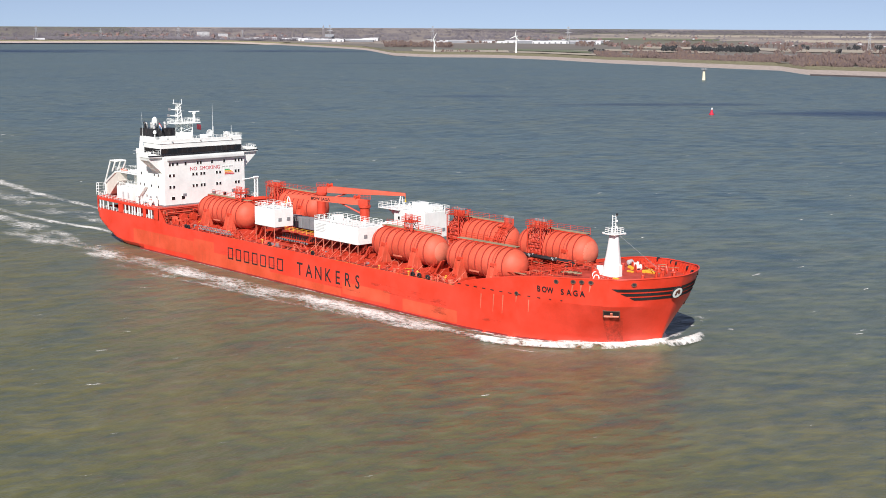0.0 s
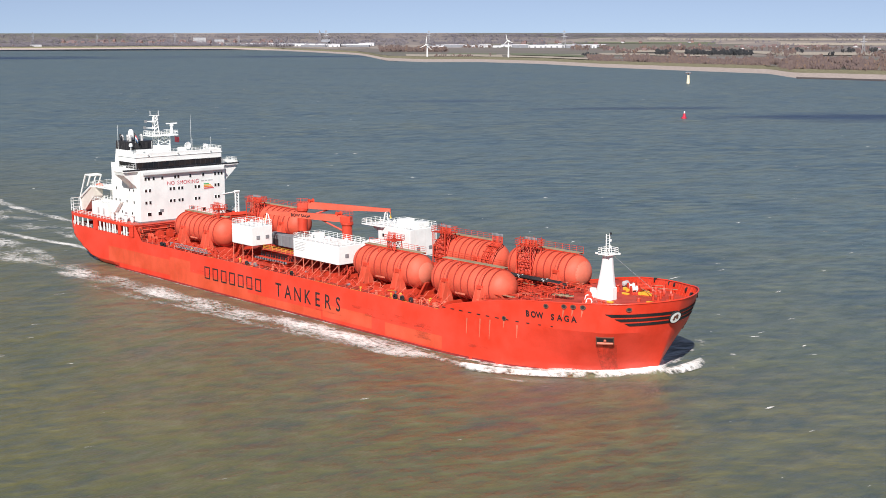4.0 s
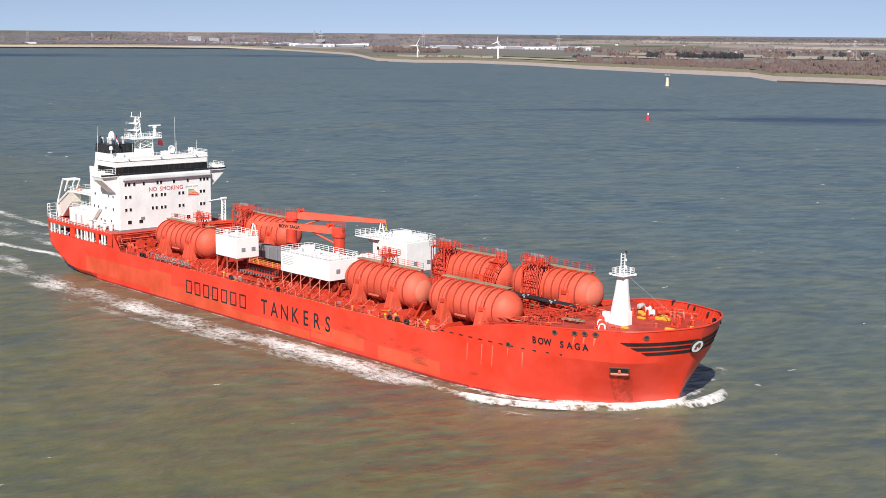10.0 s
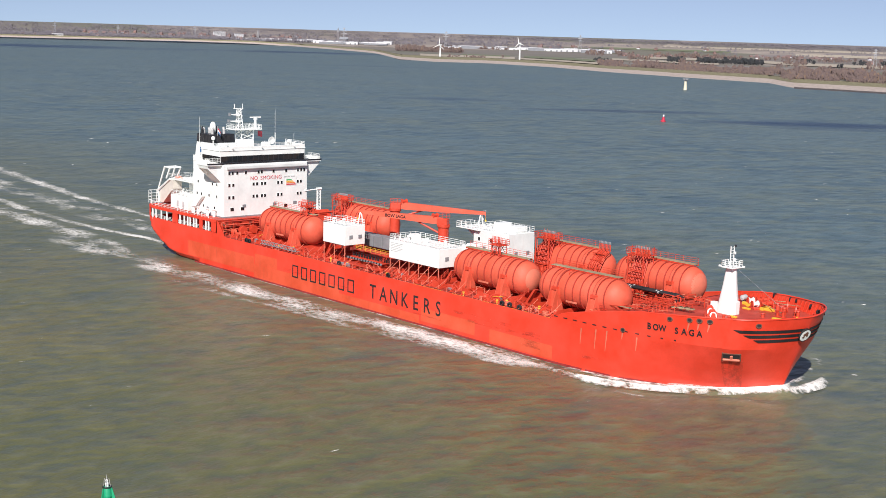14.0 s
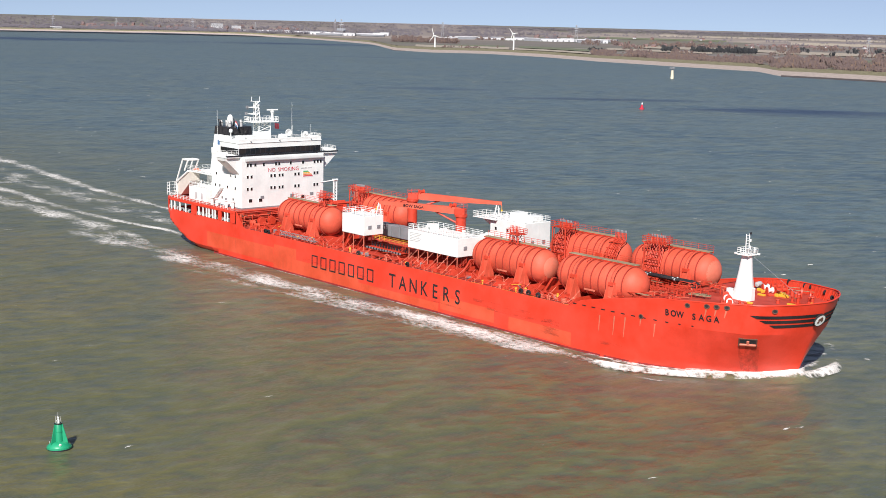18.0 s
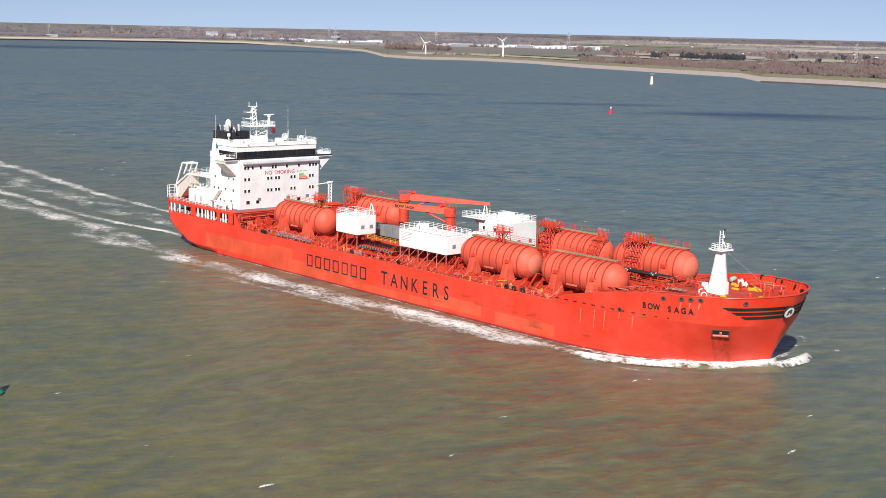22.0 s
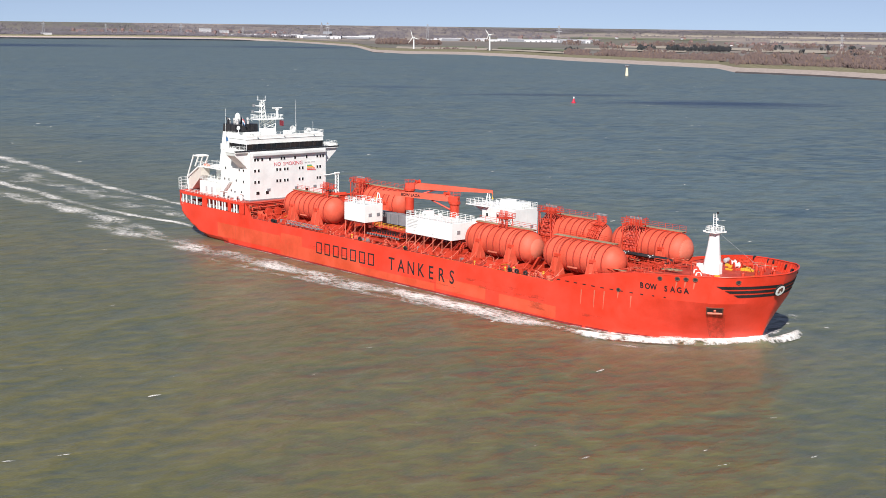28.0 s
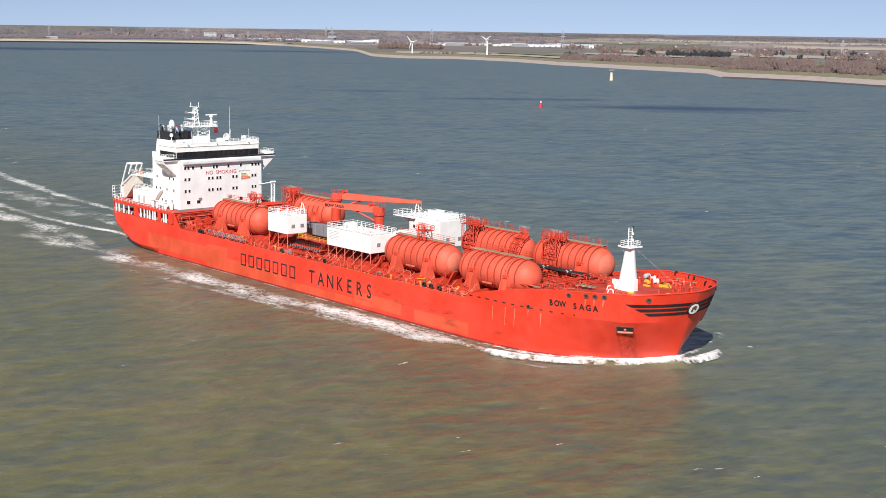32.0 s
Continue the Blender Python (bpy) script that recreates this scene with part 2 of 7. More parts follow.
        nt.links.new(under, n.inputs[2])
        return n.outputs[0]

    b = node(nt, "ShaderNodeBump", Strength=0.85, Distance=1.7)
    nt.links.new(stack(ripple, 0.05, stack(chop, 0.46, swell)), b.inputs["Height"])
    nt.links.new(b.outputs[0], bs.inputs["Normal"])
    return m


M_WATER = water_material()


def foam_material(name, scale, low, high, stretch=(0.45, 1.0, 1.0)):
    """Lacy foam: holes where the noise is thin, closing up where the strip is dense."""
    m, nt, bs = mat_base(name)
    bs.inputs["Base Color"].default_value = (0.80, 0.79, 0.74, 1)
    bs.inputs["Roughness"].default_value = 0.8
    v = coords(nt, stretch)
    n1 = noise_tex(nt, v, scale, 7, 0.62)
    n2 = noise_tex(nt, v, scale * 0.2, 4, 0.6)
    at = nt.nodes.new("ShaderNodeAttribute")
    at.attribute_name = "foam_cover"

    def calc(op, a, b, c=None):
        n = nt.nodes.new("ShaderNodeMath")
        n.operation = op
        for i, q in enumerate((a, b, c)):
            if q is None:
                continue
            if isinstance(q, float):
                n.inputs[i].default_value = q
            else:
                nt.links.new(q, n.inputs[i])
        return n.outputs[0]

    # thin threads where the noise crosses its middle
    dist = calc("ABSOLUTE", calc("SUBTRACT", n1, 0.5), 0.0)
    thread = calc("MULTIPLY_ADD", dist, -2.6, 0.66)
    s1 = calc("MULTIPLY_ADD", n2, 1.5, thread)
    s2 = calc("ADD", s1, at.outputs["Fac"])
    mr = node(nt, "ShaderNodeMapRange")
    mr.inputs[1].default_value = low
    mr.inputs[2].default_value = high
    nt.links.new(s2, mr.inputs[0])
    nt.links.new(mr.outputs[0], bs.inputs["Alpha"])
    return m


M_FOAM = foam_material("foam_lace", 0.62, 1.44, 2.00, (0.62, 1.0, 1.0))
M_CAP = foam_material("whitecap_foam", 2.5, 1.35, 1.75)


def land_material():
    m, nt, bs = mat_base("winter_fields")
    v = coords(nt, (0.28, 1.0, 1.0), (0, 0, radians(47)))
    vor = node(nt, "ShaderNodeTexVoronoi", Scale=0.0052)
    nt.links.new(v, vor.inputs["Vector"])
    tone = nt.nodes.new("ShaderNodeSeparateColor")
    nt.links.new(vor.outputs["Color"], tone.inputs[0])
    c = ramp(nt, tone.outputs[0], [(0.0, (0.180, 0.158, 0.150)), (0.25, (0.165, 0.150, 0.118)), (0.45, (0.130, 0.136, 0.096)),
                                  (0.70, (0.200, 0.174, 0.165)), (0.84, (0.31, 0.27, 0.23)), (1.0, (0.180, 0.160, 0.165))])
    f = noise_tex(nt, coords(nt, (0.3, 1.0, 1.0), (0, 0, radians(47))), 0.02, 6, 0.7)
    c = mixc(nt, ramp(nt, f, [(0.38, (0.6, 0.6, 0.6)), (0.62, (0, 0, 0))]), c, (0.148, 0.130, 0.128))
    nt.links.new(c, bs.inputs["Base Color"])
    bs.inputs["Roughness"].default_value = 0.95
    return m


def speckle(name, stops, scale, rough=0.95, soft_crown=0.0):
    """A material whose pieces differ in tone from one another, with grain."""
    m, nt, bs = mat_base(name)
    g = nt.nodes.new("ShaderNodeNewGeometry")
    c = ramp(nt, g.outputs["Random Per Island"], stops)
    f = noise_tex(nt, coords(nt), scale, 4, 0.6)
    c = mixc(nt, ramp(nt, f, [(0.3, (0.45, 0.45, 0.45)), (0.7, (0, 0, 0))]), c, stops[0][1])
    nt.links.new(c, bs.inputs["Base Color"])
    bs.inputs["Roughness"].default_value = rough
    if soft_crown:                      # normals lean towards one fixed direction, evening out the twigs' shading
        up = nt.nodes.new("ShaderNodeMix")
        up.data_type = "VECTOR"
        up.inputs[0].default_value = soft_crown
        up.inputs[5].default_value = (0.2, -0.55, 0.8)
        nt.links.new(g.outputs["Normal"], up.inputs[4])
        nt.links.new(up.outputs[1], bs.inputs["Normal"])
    return m


M_LAND = land_material()
M_SAND = paint("beach_sand", (0.43, 0.36, 0.315), 0.95, amount=0.4, grain=0.02)
M_GRASS = paint("dike_grass", (0.19, 0.175, 0.10), 0.95, amount=0.5, grain=0.02)
M_FIELDPALE = paint("stubble_field", (0.40, 0.35, 0.28), 0.95, amount=0.5, grain=0.02)
M_FIELDGREEN = paint("winter_wheat", (0.15, 0.17, 0.10), 0.95, amount=0.5, grain=0.02)
M_STONE = paint("shore_stone", (0.075, 0.062, 0.06), 0.9, amount=0.5, grain=0.05)
M_TWIG = speckle("bare_twigs", [(0.0, (0.090, 0.066, 0.064)), (0.4, (0.128, 0.090, 0.084)), (0.8, (0.140, 0.106, 0.092)), (1.0, (0.190, 0.122, 0.076))], 0.05, soft_crown=0.4)
M_DARKTREE = speckle("evergreen", [(0.0, (0.026, 0.028, 0.034)), (0.5, (0.038, 0.042, 0.046)), (1.0, (0.058, 0.062, 0.060))], 0.05)
# paled and tinted violet: distance haze put into the trees' colour
M_FARTREE = speckle("hazy_far_trees", [(0.0, (0.140, 0.130, 0.150)), (0.5, (0.152, 0.140, 0.160)), (1.0, (0.168, 0.152, 0.168))], 0.02, soft_crown=0.8)
M_WALLPALE = speckle("pale_cladding", [(0.0, (0.40, 0.41, 0.43)), (0.5, (0.62, 0.62, 0.63)), (1.0, (0.78, 0.78, 0.78))], 0.05)
M_BRICK = speckle("brick_wall", [(0.0, (0.22, 0.14, 0.12)), (1.0, (0.32, 0.20, 0.17))], 0.3)
M_ROOF = speckle("roof_tiles", [(0.0, (0.21, 0.115, 0.10)), (0.5, (0.17, 0.125, 0.12)), (1.0, (0.14, 0.13, 0.14))], 0.3)
M_DARKROOF = speckle("shed_roof", [(0.0, (0.16, 0.17, 0.19)), (1.0, (0.30, 0.31, 0.33))], 0.1)
M_STEEL = paint("galvanised_steel", (0.36, 0.37, 0.39), 0.5)
M_CHURCH = paint("old_church_brick", (0.16, 0.145, 0.15), 0.9)


# ---- geometry kit ----
class Geo:
    """Collects faces of one mesh."""

    def __init__(self):
        self.v, self.f = [], []

    def add(self, verts, faces):
        k = len(self.v)
        self.v += [tuple(p) for p in verts]
        self.f += [tuple(i + k for i in f) for f in faces]
        return self

    def box(self, x0, x1, y0, y1, z0, z1):
        return self.add([(x, y, z) for x in (x0, x1) for y in (y0, y1) for z in (z0, z1)],
                        [(0, 1, 3, 2), (4, 6, 7, 5), (0, 4, 5, 1), (2, 3, 7, 6), (0, 2, 6, 4), (1, 5, 7, 3)])

    def slab(self, x0, x1, y0, y1, z0, z1, c=0.06):
        """A box with chamfered edges."""
        bm = bmesh.new()
        bmesh.ops.create_cube(bm, size=1.0)
        for p in bm.verts:
            p.co = Vector(((x0 + x1) / 2 + p.co.x * (x1 - x0), (y0 + y1) / 2 + p.co.y * (y1 - y0), (z0 + z1) / 2 + p.co.z * (z1 - z0)))
        bmesh.ops.bevel(bm, geom=bm.edges[:], offset=c, segments=1, affect="EDGES")
        bm.verts.index_update()
        self.add([p.co[:] for p in bm.verts], [[q.index for q in f.verts] for f in bm.faces])
        bm.free()
        return self

    def prism(self, poly, axis, a, b):
        """A flat polygon of (u, w) pushed from a to b along the axis."""
        n = len(poly)
        put = {"x": lambda t, u, w: (t, u, w), "y": lambda t, u, w: (u, t, w), "z": lambda t, u, w: (u, w, t)}[axis]
        vs = [put(a, *p) for p in poly] + [put(b, *p) for p in poly]
        fs = [tuple(range(n - 1, -1, -1)), tuple(range(n, 2 * n))] + [(i, (i + 1) % n, n + (i + 1) % n, n + i) for i in range(n)]
        return self.add(vs, fs)

    def tube(self, p, q, r, r2=None, n=6):
        p, q = Vector(p), Vector(q)
        d = q - p
        if d.length < 1e-6:
            return self
        d.normalize()
        s = d.cross(Vector((0, 0, 1)) if abs(d.z) < 0.9 else Vector((1, 0, 0))).normalized()
        u = d.cross(s)
        r2 = r if r2 is None else r2
        vs = []
        for base, rad in ((p, r), (q, r2)):
            vs += [base + (s * math.cos(2 * math.pi * i / n) + u * math.sin(2 * math.pi * i / n)) * rad for i in range(n)]
        fs = [(i, (i + 1) % n, n + (i + 1) % n, n + i) for i in range(n)] + [tuple(range(n - 1, -1, -1)), tuple(range(n, 2 * n))]
        return self.add(vs, fs)

    def run(self, pts, r, n=6):
        for a, b in zip(pts, pts[1:]):
            self.tube(a, b, r, n=n)
        return self

    def lathe(self, profile, n=24, axis="z", at=(0, 0, 0)):
        """Turns (radius, height) pairs about an axis through at."""
        vs, fs, m = [], [], len(profile)
        for i in range(n):
            a = 2 * math.pi * i / n
            for r, h in profile:
                u, w = r * math.cos(a), r * math.sin(a)
                vs.append({"z": (at[0] + u, at[1] + w, at[2] + h), "x": (at[0] + h, at[1] + u, at[2] + w), "y": (at[0] + u, at[1] + h, at[2] + w)}[axis])
        for i in range(n):
            for k in range(m - 1):
                a, b = i * m + k, (i + 1) % n * m + k
                fs.append((a, b, b + 1, a + 1))
        return self.add(vs, fs)

    def sweep(self, pts, r, n=8):
        """One bar swept along points."""
        rows = []
        for i, p in enumerate(pts):
            d = (Vector(pts[min(i + 1, len(pts) - 1)]) - Vector(pts[max(i - 1, 0)])).normalized()
            side = d.cross(Vector((0, 0, 1))).normalized()
            up = side.cross(d)
            rows.append([Vector(p) + (side * math.cos(2 * math.pi * k / n) + up * math.sin(2 * math.pi * k / n)) * r for k in range(n + 1)])
        return self.sheet(rows)

    def sheet(self, rows):
        """Rows of points joined into a grid."""
        m = len(rows[0])
        return self.add([p for r in rows for p in r], [(i * m + k, (i + 1) * m + k, (i + 1) * m + k + 1, i * m + k + 1) for i in range(len(rows) - 1) for k in range(m - 1)])

    def rail(self, pts, h=1.05, gap=1.8, r=0.045, bars=3):
        """A ship's railing along points at foot height."""
        for a, b in zip(pts, pts[1:]):
            a, b = Vector(a), Vector(b)
            n = max(1, round((b - a).length / gap))
            for i in range(n + 1):
                p = a.lerp(b, i / n)
                self.tube(p, p + Vector((0, 0, h)), r, n=4)
            for k in range(bars):
                z = Vector((0, 0, h * (k + 1) / bars))
                self.tube(a + z, b + z, r * 0.85, n=4)
        return self

    def data(self, name, mat, smooth=0):
        me = bpy.data.meshes.new(name)
        me.from_pydata(self.v, [], self.f)
        me.materials.append(mat)
        if smooth:
            me.shade_smooth()
            me.set_sharp_from_angle(angle=radians(smooth))
        return me


def part(name, geo, mat, parent, label="", smooth=0):
    """One mesh object under a thing or under a part."""
    ob = new(name, geo.data(name, mat, smooth) if isinstance(geo, Geo) else geo)
    ob.parent = parent
    if label:
        ob["label"] = label
    return ob


def thing(name, label, category, group="", kind="", at=None):
    ob = new(name)
    if at is not None:
        ob.matrix_basis = at
    return tagged(ob, label, category, group, kind)


def lerp_table(table, x):
    if x <= table[0][0]:
        return table[0][1]
    for (a, u), (b, w) in zip(table, table[1:]):
        if x <= b:
            return u + (w - u) * (x - a) / (b - a)
    return table[-1][1]


def lettering(ch, height, depth, mat, name="letter", bold=0.018):
    """One sign or letter as a raised plate: its mesh stands in the xz plane, its foot at the origin, its face to -y."""
    cu = bpy.data.curves.new(name, "FONT")
    cu.body = ch
    cu.align_x = "CENTER"
    cu.size = height / 0.70
    cu.extrude = depth / 2
    cu.offset = bold * cu.size
    cu.resolution_u = 3
    tmp = bpy.data.objects.new(name, cu)
    scene.collection.objects.link(tmp)
    me = bpy.data.meshes.new_from_object(tmp.evaluated_get(bpy.context.evaluated_depsgraph_get()))
    bpy.data.objects.remove(tmp)
    me.transform(Matrix.Rotation(radians(90), 4, "X"))
    me.materials.clear()
    me.materials.append(mat)
    return me


# ---- water ----
def build_water():
    g = Geo()
    edges = [-9000, -4000, -1500, -600, -200, 100, 400, 800, 1500, 4000, 9000]
    g.sheet([[(x, y, 0.0) for y in edges] for x in edges])
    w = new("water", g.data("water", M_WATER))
    return tagged(w, "choppy grey-green silty estuary water with wind ripples", "water", kind="structure")


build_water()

# ---- far shore ----
HUB = Vector((207.0, -185.0, 56.5))     # the far country is laid out round this point
SHORE = [(10, 1250), (20, 1430), (27.9, 1597), (30.8, 1695), (33.2, 1746), (34.6, 1771), (35.5, 1936), (36.6, 1978), (38.9, 2072), (42.2, 2250), (44.5, 2472),
         (47.1, 2632), (49.3, 2629), (50.9, 2758), (51.9, 3440), (53.1, 3740), (55.0, 4235), (57.1, 4800), (60.1, 4950), (64.2, 4850), (68, 4800), (80, 4800), (100, 4800)]
NEAR, FAR = 4400.0, 4860.0


def country(az, dist, z=0.0):
    """A place on the far shore by bearing and distance, and its scale. Past NEAR the country is drawn together towards the horizon,
    rising so that it still looks flat."""
    k = 1.0 if dist <= NEAR else (NEAR + (FAR - NEAR) * (1 - NEAR / dist)) / dist
    a = radians(az)
    return Vector((HUB.x - math.sin(a) * dist * k, HUB.y + math.cos(a) * dist * k, HUB.z + (z - HUB.z) * k)), k


def shore_at(az):
    return lerp_table(SHORE, az)


def strip(name, mat, inner, outer, z0, z1, label, category, n=2, step=0.25, az0=8.0, az1=98.0):
    g = Geo()
    rows = []
    az = az0
    while az <= az1:
        s = shore_at(az)
        wob = noise.noise((az * 3.1, 0, inner * 0.01)) * 6
        row = []
        for k in range(n + 1):
            t = k / n
            row.append(country(az, s + wob * (0 if k == 0 and inner <= 0 else 1) + inner + (outer - inner) * t, z0 + (z1 - z0) * t)[0])
        rows.append(row)
        az += step
    g.sheet(rows)
    return tagged(new(name, g.data(name, mat)), label, category, kind="structure")


def build_land():
    g = Geo()
    rings = [167, 230, 200, 320, 500, 750, 1100, 1600, 2300, 3300, 5000, 8000, 14000, 30000, 90000]
    rows = []
    az = 8.0
    while az <= 98:
        s = shore_at(az)
        row = []
        for r in rings:
            z = (7.6 if r < 170 else 3.2) + (0.8 if r > 170 else 0.0) * noise.noise((az * 2.0, r * 0.004, 3.0))
            row.append(country(az, s + r, z)[0])
        rows.append(row)
        az += 0.4
    g.sheet(rows)
    tagged(new("ground", g.data("ground", M_LAND, 60)), "flat brown and green winter farmland behind the dike", "land", kind="structure")
    strip("beach", M_SAND, -14, 130, -0.6, 3.2, "pale sandy beach along the far shore", "beach")
    strip("dike", M_GRASS, 130, 168, 3.2, 7.6, "low grassy dike above the beach", "dike")

    strip("shore_rocks", M_STONE, -26, -2, -0.4, 1.5, "dark stone revetment at the water's edge", "rocks", az0=20.0, az1=34.6)
    for inner, outer, a0, a1, mt, lab in ((360, 620, 46.0, 50.2, M_FIELDPALE, "pale stubble field behind the dike"), (380, 560, 42.4, 45.9, M_FIELDPALE, "pale stubble field behind the dike"),
                                          (640, 900, 42.6, 45.8, M_FIELDGREEN, "dull green field behind the dike"), (640, 800, 46.2, 48.4, M_FIELDGREEN, "dull green field behind the dike"),
                                          (1500, 1950, 26.0, 41.0, M_FIELDPALE, "long pale field inland"), (2400, 3000, 22.0, 37.0, M_FIELDPALE, "long pale field inland"), (3800, 5200, 20.0, 34.5, M_FIELDPALE, "long pale field inland"), (4200, 5200, 37.0, 43.0, M_FIELDGREEN, "dull green field inland"), (7000, 9500, 24.0, 40.0, M_FIELDPALE, "long pale field inland"),
                                          (1000, 1250, 37.5, 42.0, M_FIELDPALE, "long pale field inland"), (700, 1000, 29.0, 33.0, M_FIELDGREEN, "dull green field inland")):
        strip("field", mt, inner, outer, 4.6, 4.7, lab, "field", az0=a0, az1=a1, step=0.2)
    strip("groyne", M_STONE, -26, -4, -0.5, 0.7, "dark stones at the water's edge", "rocks", az0=50.4, az1=51.2, step=0.1)


build_land()


def scatter_woods(name, mat, spots, label, size=(6, 11), twigs=14, spread=0.55):
    """Many bare crowns: each a stem and a fan of thin twigs with gaps between them."""
    vs, fs = [], []
    for az, dist, s in spots:
        base, k = country(az, dist, 2.6)
        h = random.uniform(*size) * k * s
        w = h * spread
        az_r = radians(az)
        right = Vector((math.cos(az_r), math.sin(az_r), 0))
        deep = Vector((-math.sin(az_r), math.cos(az_r), 0))
        i0 = len(vs)
        t = 0.03 * h
        vs += [base - right * t, base + right * t, base + Vector((0, 0, h * 0.6))]
        fs.append((i0, i0 + 1, i0 + 2))
        for _ in range(twigs):
            a = random.uniform(0, 2 * math.pi)
            rr = random.uniform(0.1, 1.0)
            root = base + Vector((0, 0, h * random.uniform(0.08, 0.5))) + (right * math.cos(a) + deep * math.sin(a)) * w * 0.35 * rr
            tip = base + (right * math.cos(a) + deep * math.sin(a)) * w * rr + Vector((0, 0, h * (1.02 - 0.55 * rr * rr * random.uniform(0.5, 1))))
            side = (right * random.uniform(-1, 1) + deep * random.uniform(-0.5, 0.5) + Vector((0, 0, random.uniform(-0.3, 0.5)))).normalized() * h * random.uniform(0.08, 0.17)
            i0 = len(vs)
            vs += [root, tip - side * 0.4, tip + side]
            fs.append((i0, i0 + 1, i0 + 2))
    g = Geo()
    g.v, g.f = [tuple(v) for v in vs], fs
    return tagged(new(name, g.data(name, mat)), label, "trees", kind="stuff")


# ---- the tanker (in its own space: x ahead, y to port, z up from its datum) ----
ship = thing("chemical_tanker", "orange-red chemical tanker with white superstructure, deck tanks and cranes, under way", "ship")

DECK_B = [(-94.2, 14.6), (-93.4, 15.4), (-91, 15.9), (-86, 16.1), (64, 16.1), (68, 16.0), (72, 15.7), (76, 15.0), (80, 13.7), (84, 11.9), (91, 0.0)]
TOP_Z = [(-94.2, 8.0), (-60.4, 8.0), (-60.2, 10.9), (-59.6, 10.9), (-56.4, 7.45), (49.5, 7.45), (52.2, 8.7), (57.4, 9.85), (65, 11.3), (70, 12.05), (76, 12.5), (84, 12.95), (91, 13.25)]
KEEL_Z = [(-94.2, 4.8), (-93, 2.9), (-91.5, 1.3), (-89, 0.0), (-86, -1.4), (-82, -2.8), (-78, -3.5)]
STEM_X = [(-3.5, 85.2), (-0.4, 85.9), (2.5, 86.9), (5, 87.8), (7, 88.6), (9, 89.4), (11, 90.2), (13.3, 91.0)]
FINE = [(50, 1.0), (58, 0.985), (66, 0.94), (75, 0.80), (80, 0.68), (84, 0.55), (87, 0.42), (89.2, 0.28), (90.4, 0.16), (91, 0.1)]
MAIN_Z, FORE_Z, POOP_Z = 7.25, 11.0, 10.75
KNUCKLE = 8.0


def half(x):
    return lerp_table(DECK_B, x)


def hull_point(xd, bd, z):
    """The hull's skin at a height, for the station whose deck edge is at xd and bd."""
    x, b = xd, bd
    if xd > 50:
        x = 50 + (xd - 50) * (lerp_table(STEM_X, z) - 50) / 41.0
        q = lerp_table(FINE, xd)
        u = min(1.0, max(0.0, (z + 0.6) / (KNUCKLE + 0.6)))
        s = 0.03 * min(1.0, max(0.0, (xd - 60) / 18.0))
        over = min(1.0, max(0.0, (z - KNUCKLE) / (lerp_table(TOP_Z, xd) - KNUCKLE)))
        b = bd * (q + (1 - s - q) * u ** (0.82 + 0.35 * max(0.0, xd - 84) / 7.0) + s * over)
    if xd < -70:
        zk = lerp_table(KEEL_Z, xd)
        u = min(1.0, max(0.0, (z - zk) / 4.0))
        b = bd * u ** 0.3
    return x, b, z


def skin(x, z):
    """Half breadth of the hull at a true place along it and a height."""
    xd = x if x < 50 else 50 + (x - 50) * 41.0 / (lerp_table(STEM_X, z) - 50)
    return hull_point(min(xd, 90.95), bow_half(min(xd, 90.95)), z)[1]


def stations(x0, x1):
    xs = [x0]
    x = x0
    while x < x1 - 1e-6:
        step = 3.0 if -74 < x < 46 else 1.2
        x = min(x1, x + step)
        if x < 84:
            xs.append(x)
        elif xs[-1] < 84:
            xs.append(84.0)
            break
    if x1 > 84:
        for k in range(1, 25):
            xs.append(84 + 7 * math.sin(math.pi / 2 * k / 24) if k < 24 else 91.0)
    return sorted({round(v, 3) for v in xs if v <= x1} | {v for v in (-60.4, -60.2, -59.6, -56.4, 49.5) if x0 < v < x1})


def bow_half(x):
    """Half breadth of the deck edge, rounded over at the stem."""
    if x < 84:
        return half(x)
    u = (x - 84) / 7.0
    return 11.9 * (1 - u ** 1.62) ** 0.68


def build_hull():
    rows = []
    for x in stations(-94.2, 91.0):
        bd, zt = bow_half(x), lerp_table(TOP_Z, x)
        zb = max(lerp_table(KEEL_Z, x) if x < -70 else -3.5, -3.5)
        zk = min(KNUCKLE, zb + (zt - zb) * 0.75)
        side = [hull_point(x, bd, zb + (zk - zb) * k / 12) for k in range(13)] + [hull_point(x, bd, zk + (zt - zk) * k / 5) for k in range(1, 6)]
        rows.append([(p[0], -p[1], p[2]) for p in reversed(side)] + [(p[0], p[1], p[2]) for p in side])
    g = Geo().sheet(rows)
    g.f.append(tuple(range(len(rows[0]))))
    hull = part("hull", g, M_HULL, ship, "orange-red steel hull with faded and rusty patches", smooth=10)
    return hull


hull = build_hull()


def deck_plate(name, x0, x1, z, inset, mat, thick=0.25, label=""):
    g = Geo()
    xs = stations(x0, x1)
    edge = [hull_point(x, bow_half(x), z) for x in xs]
    top = [((q[0], -max(0.02, q[1] - inset), z), (q[0], max(0.02, q[1] - inset), z)) for q in edge]
    g.sheet([[a, b] for a, b in top])
    g.sheet([[(b[0], b[1], z - thick), (a[0], a[1], z - thick)] for a, b in top])
    return part(name, g, mat, ship, label)


deck_plate("main_deck", -60.0, 64.2, MAIN_Z, 0.05, M_MAINDECK, label="red main deck darkened for the shade under its tanks")
deck_plate("forecastle_deck", 64.0, 90.6, FORE_Z, 0.5, M_DECK, label="worn red forecastle deck")
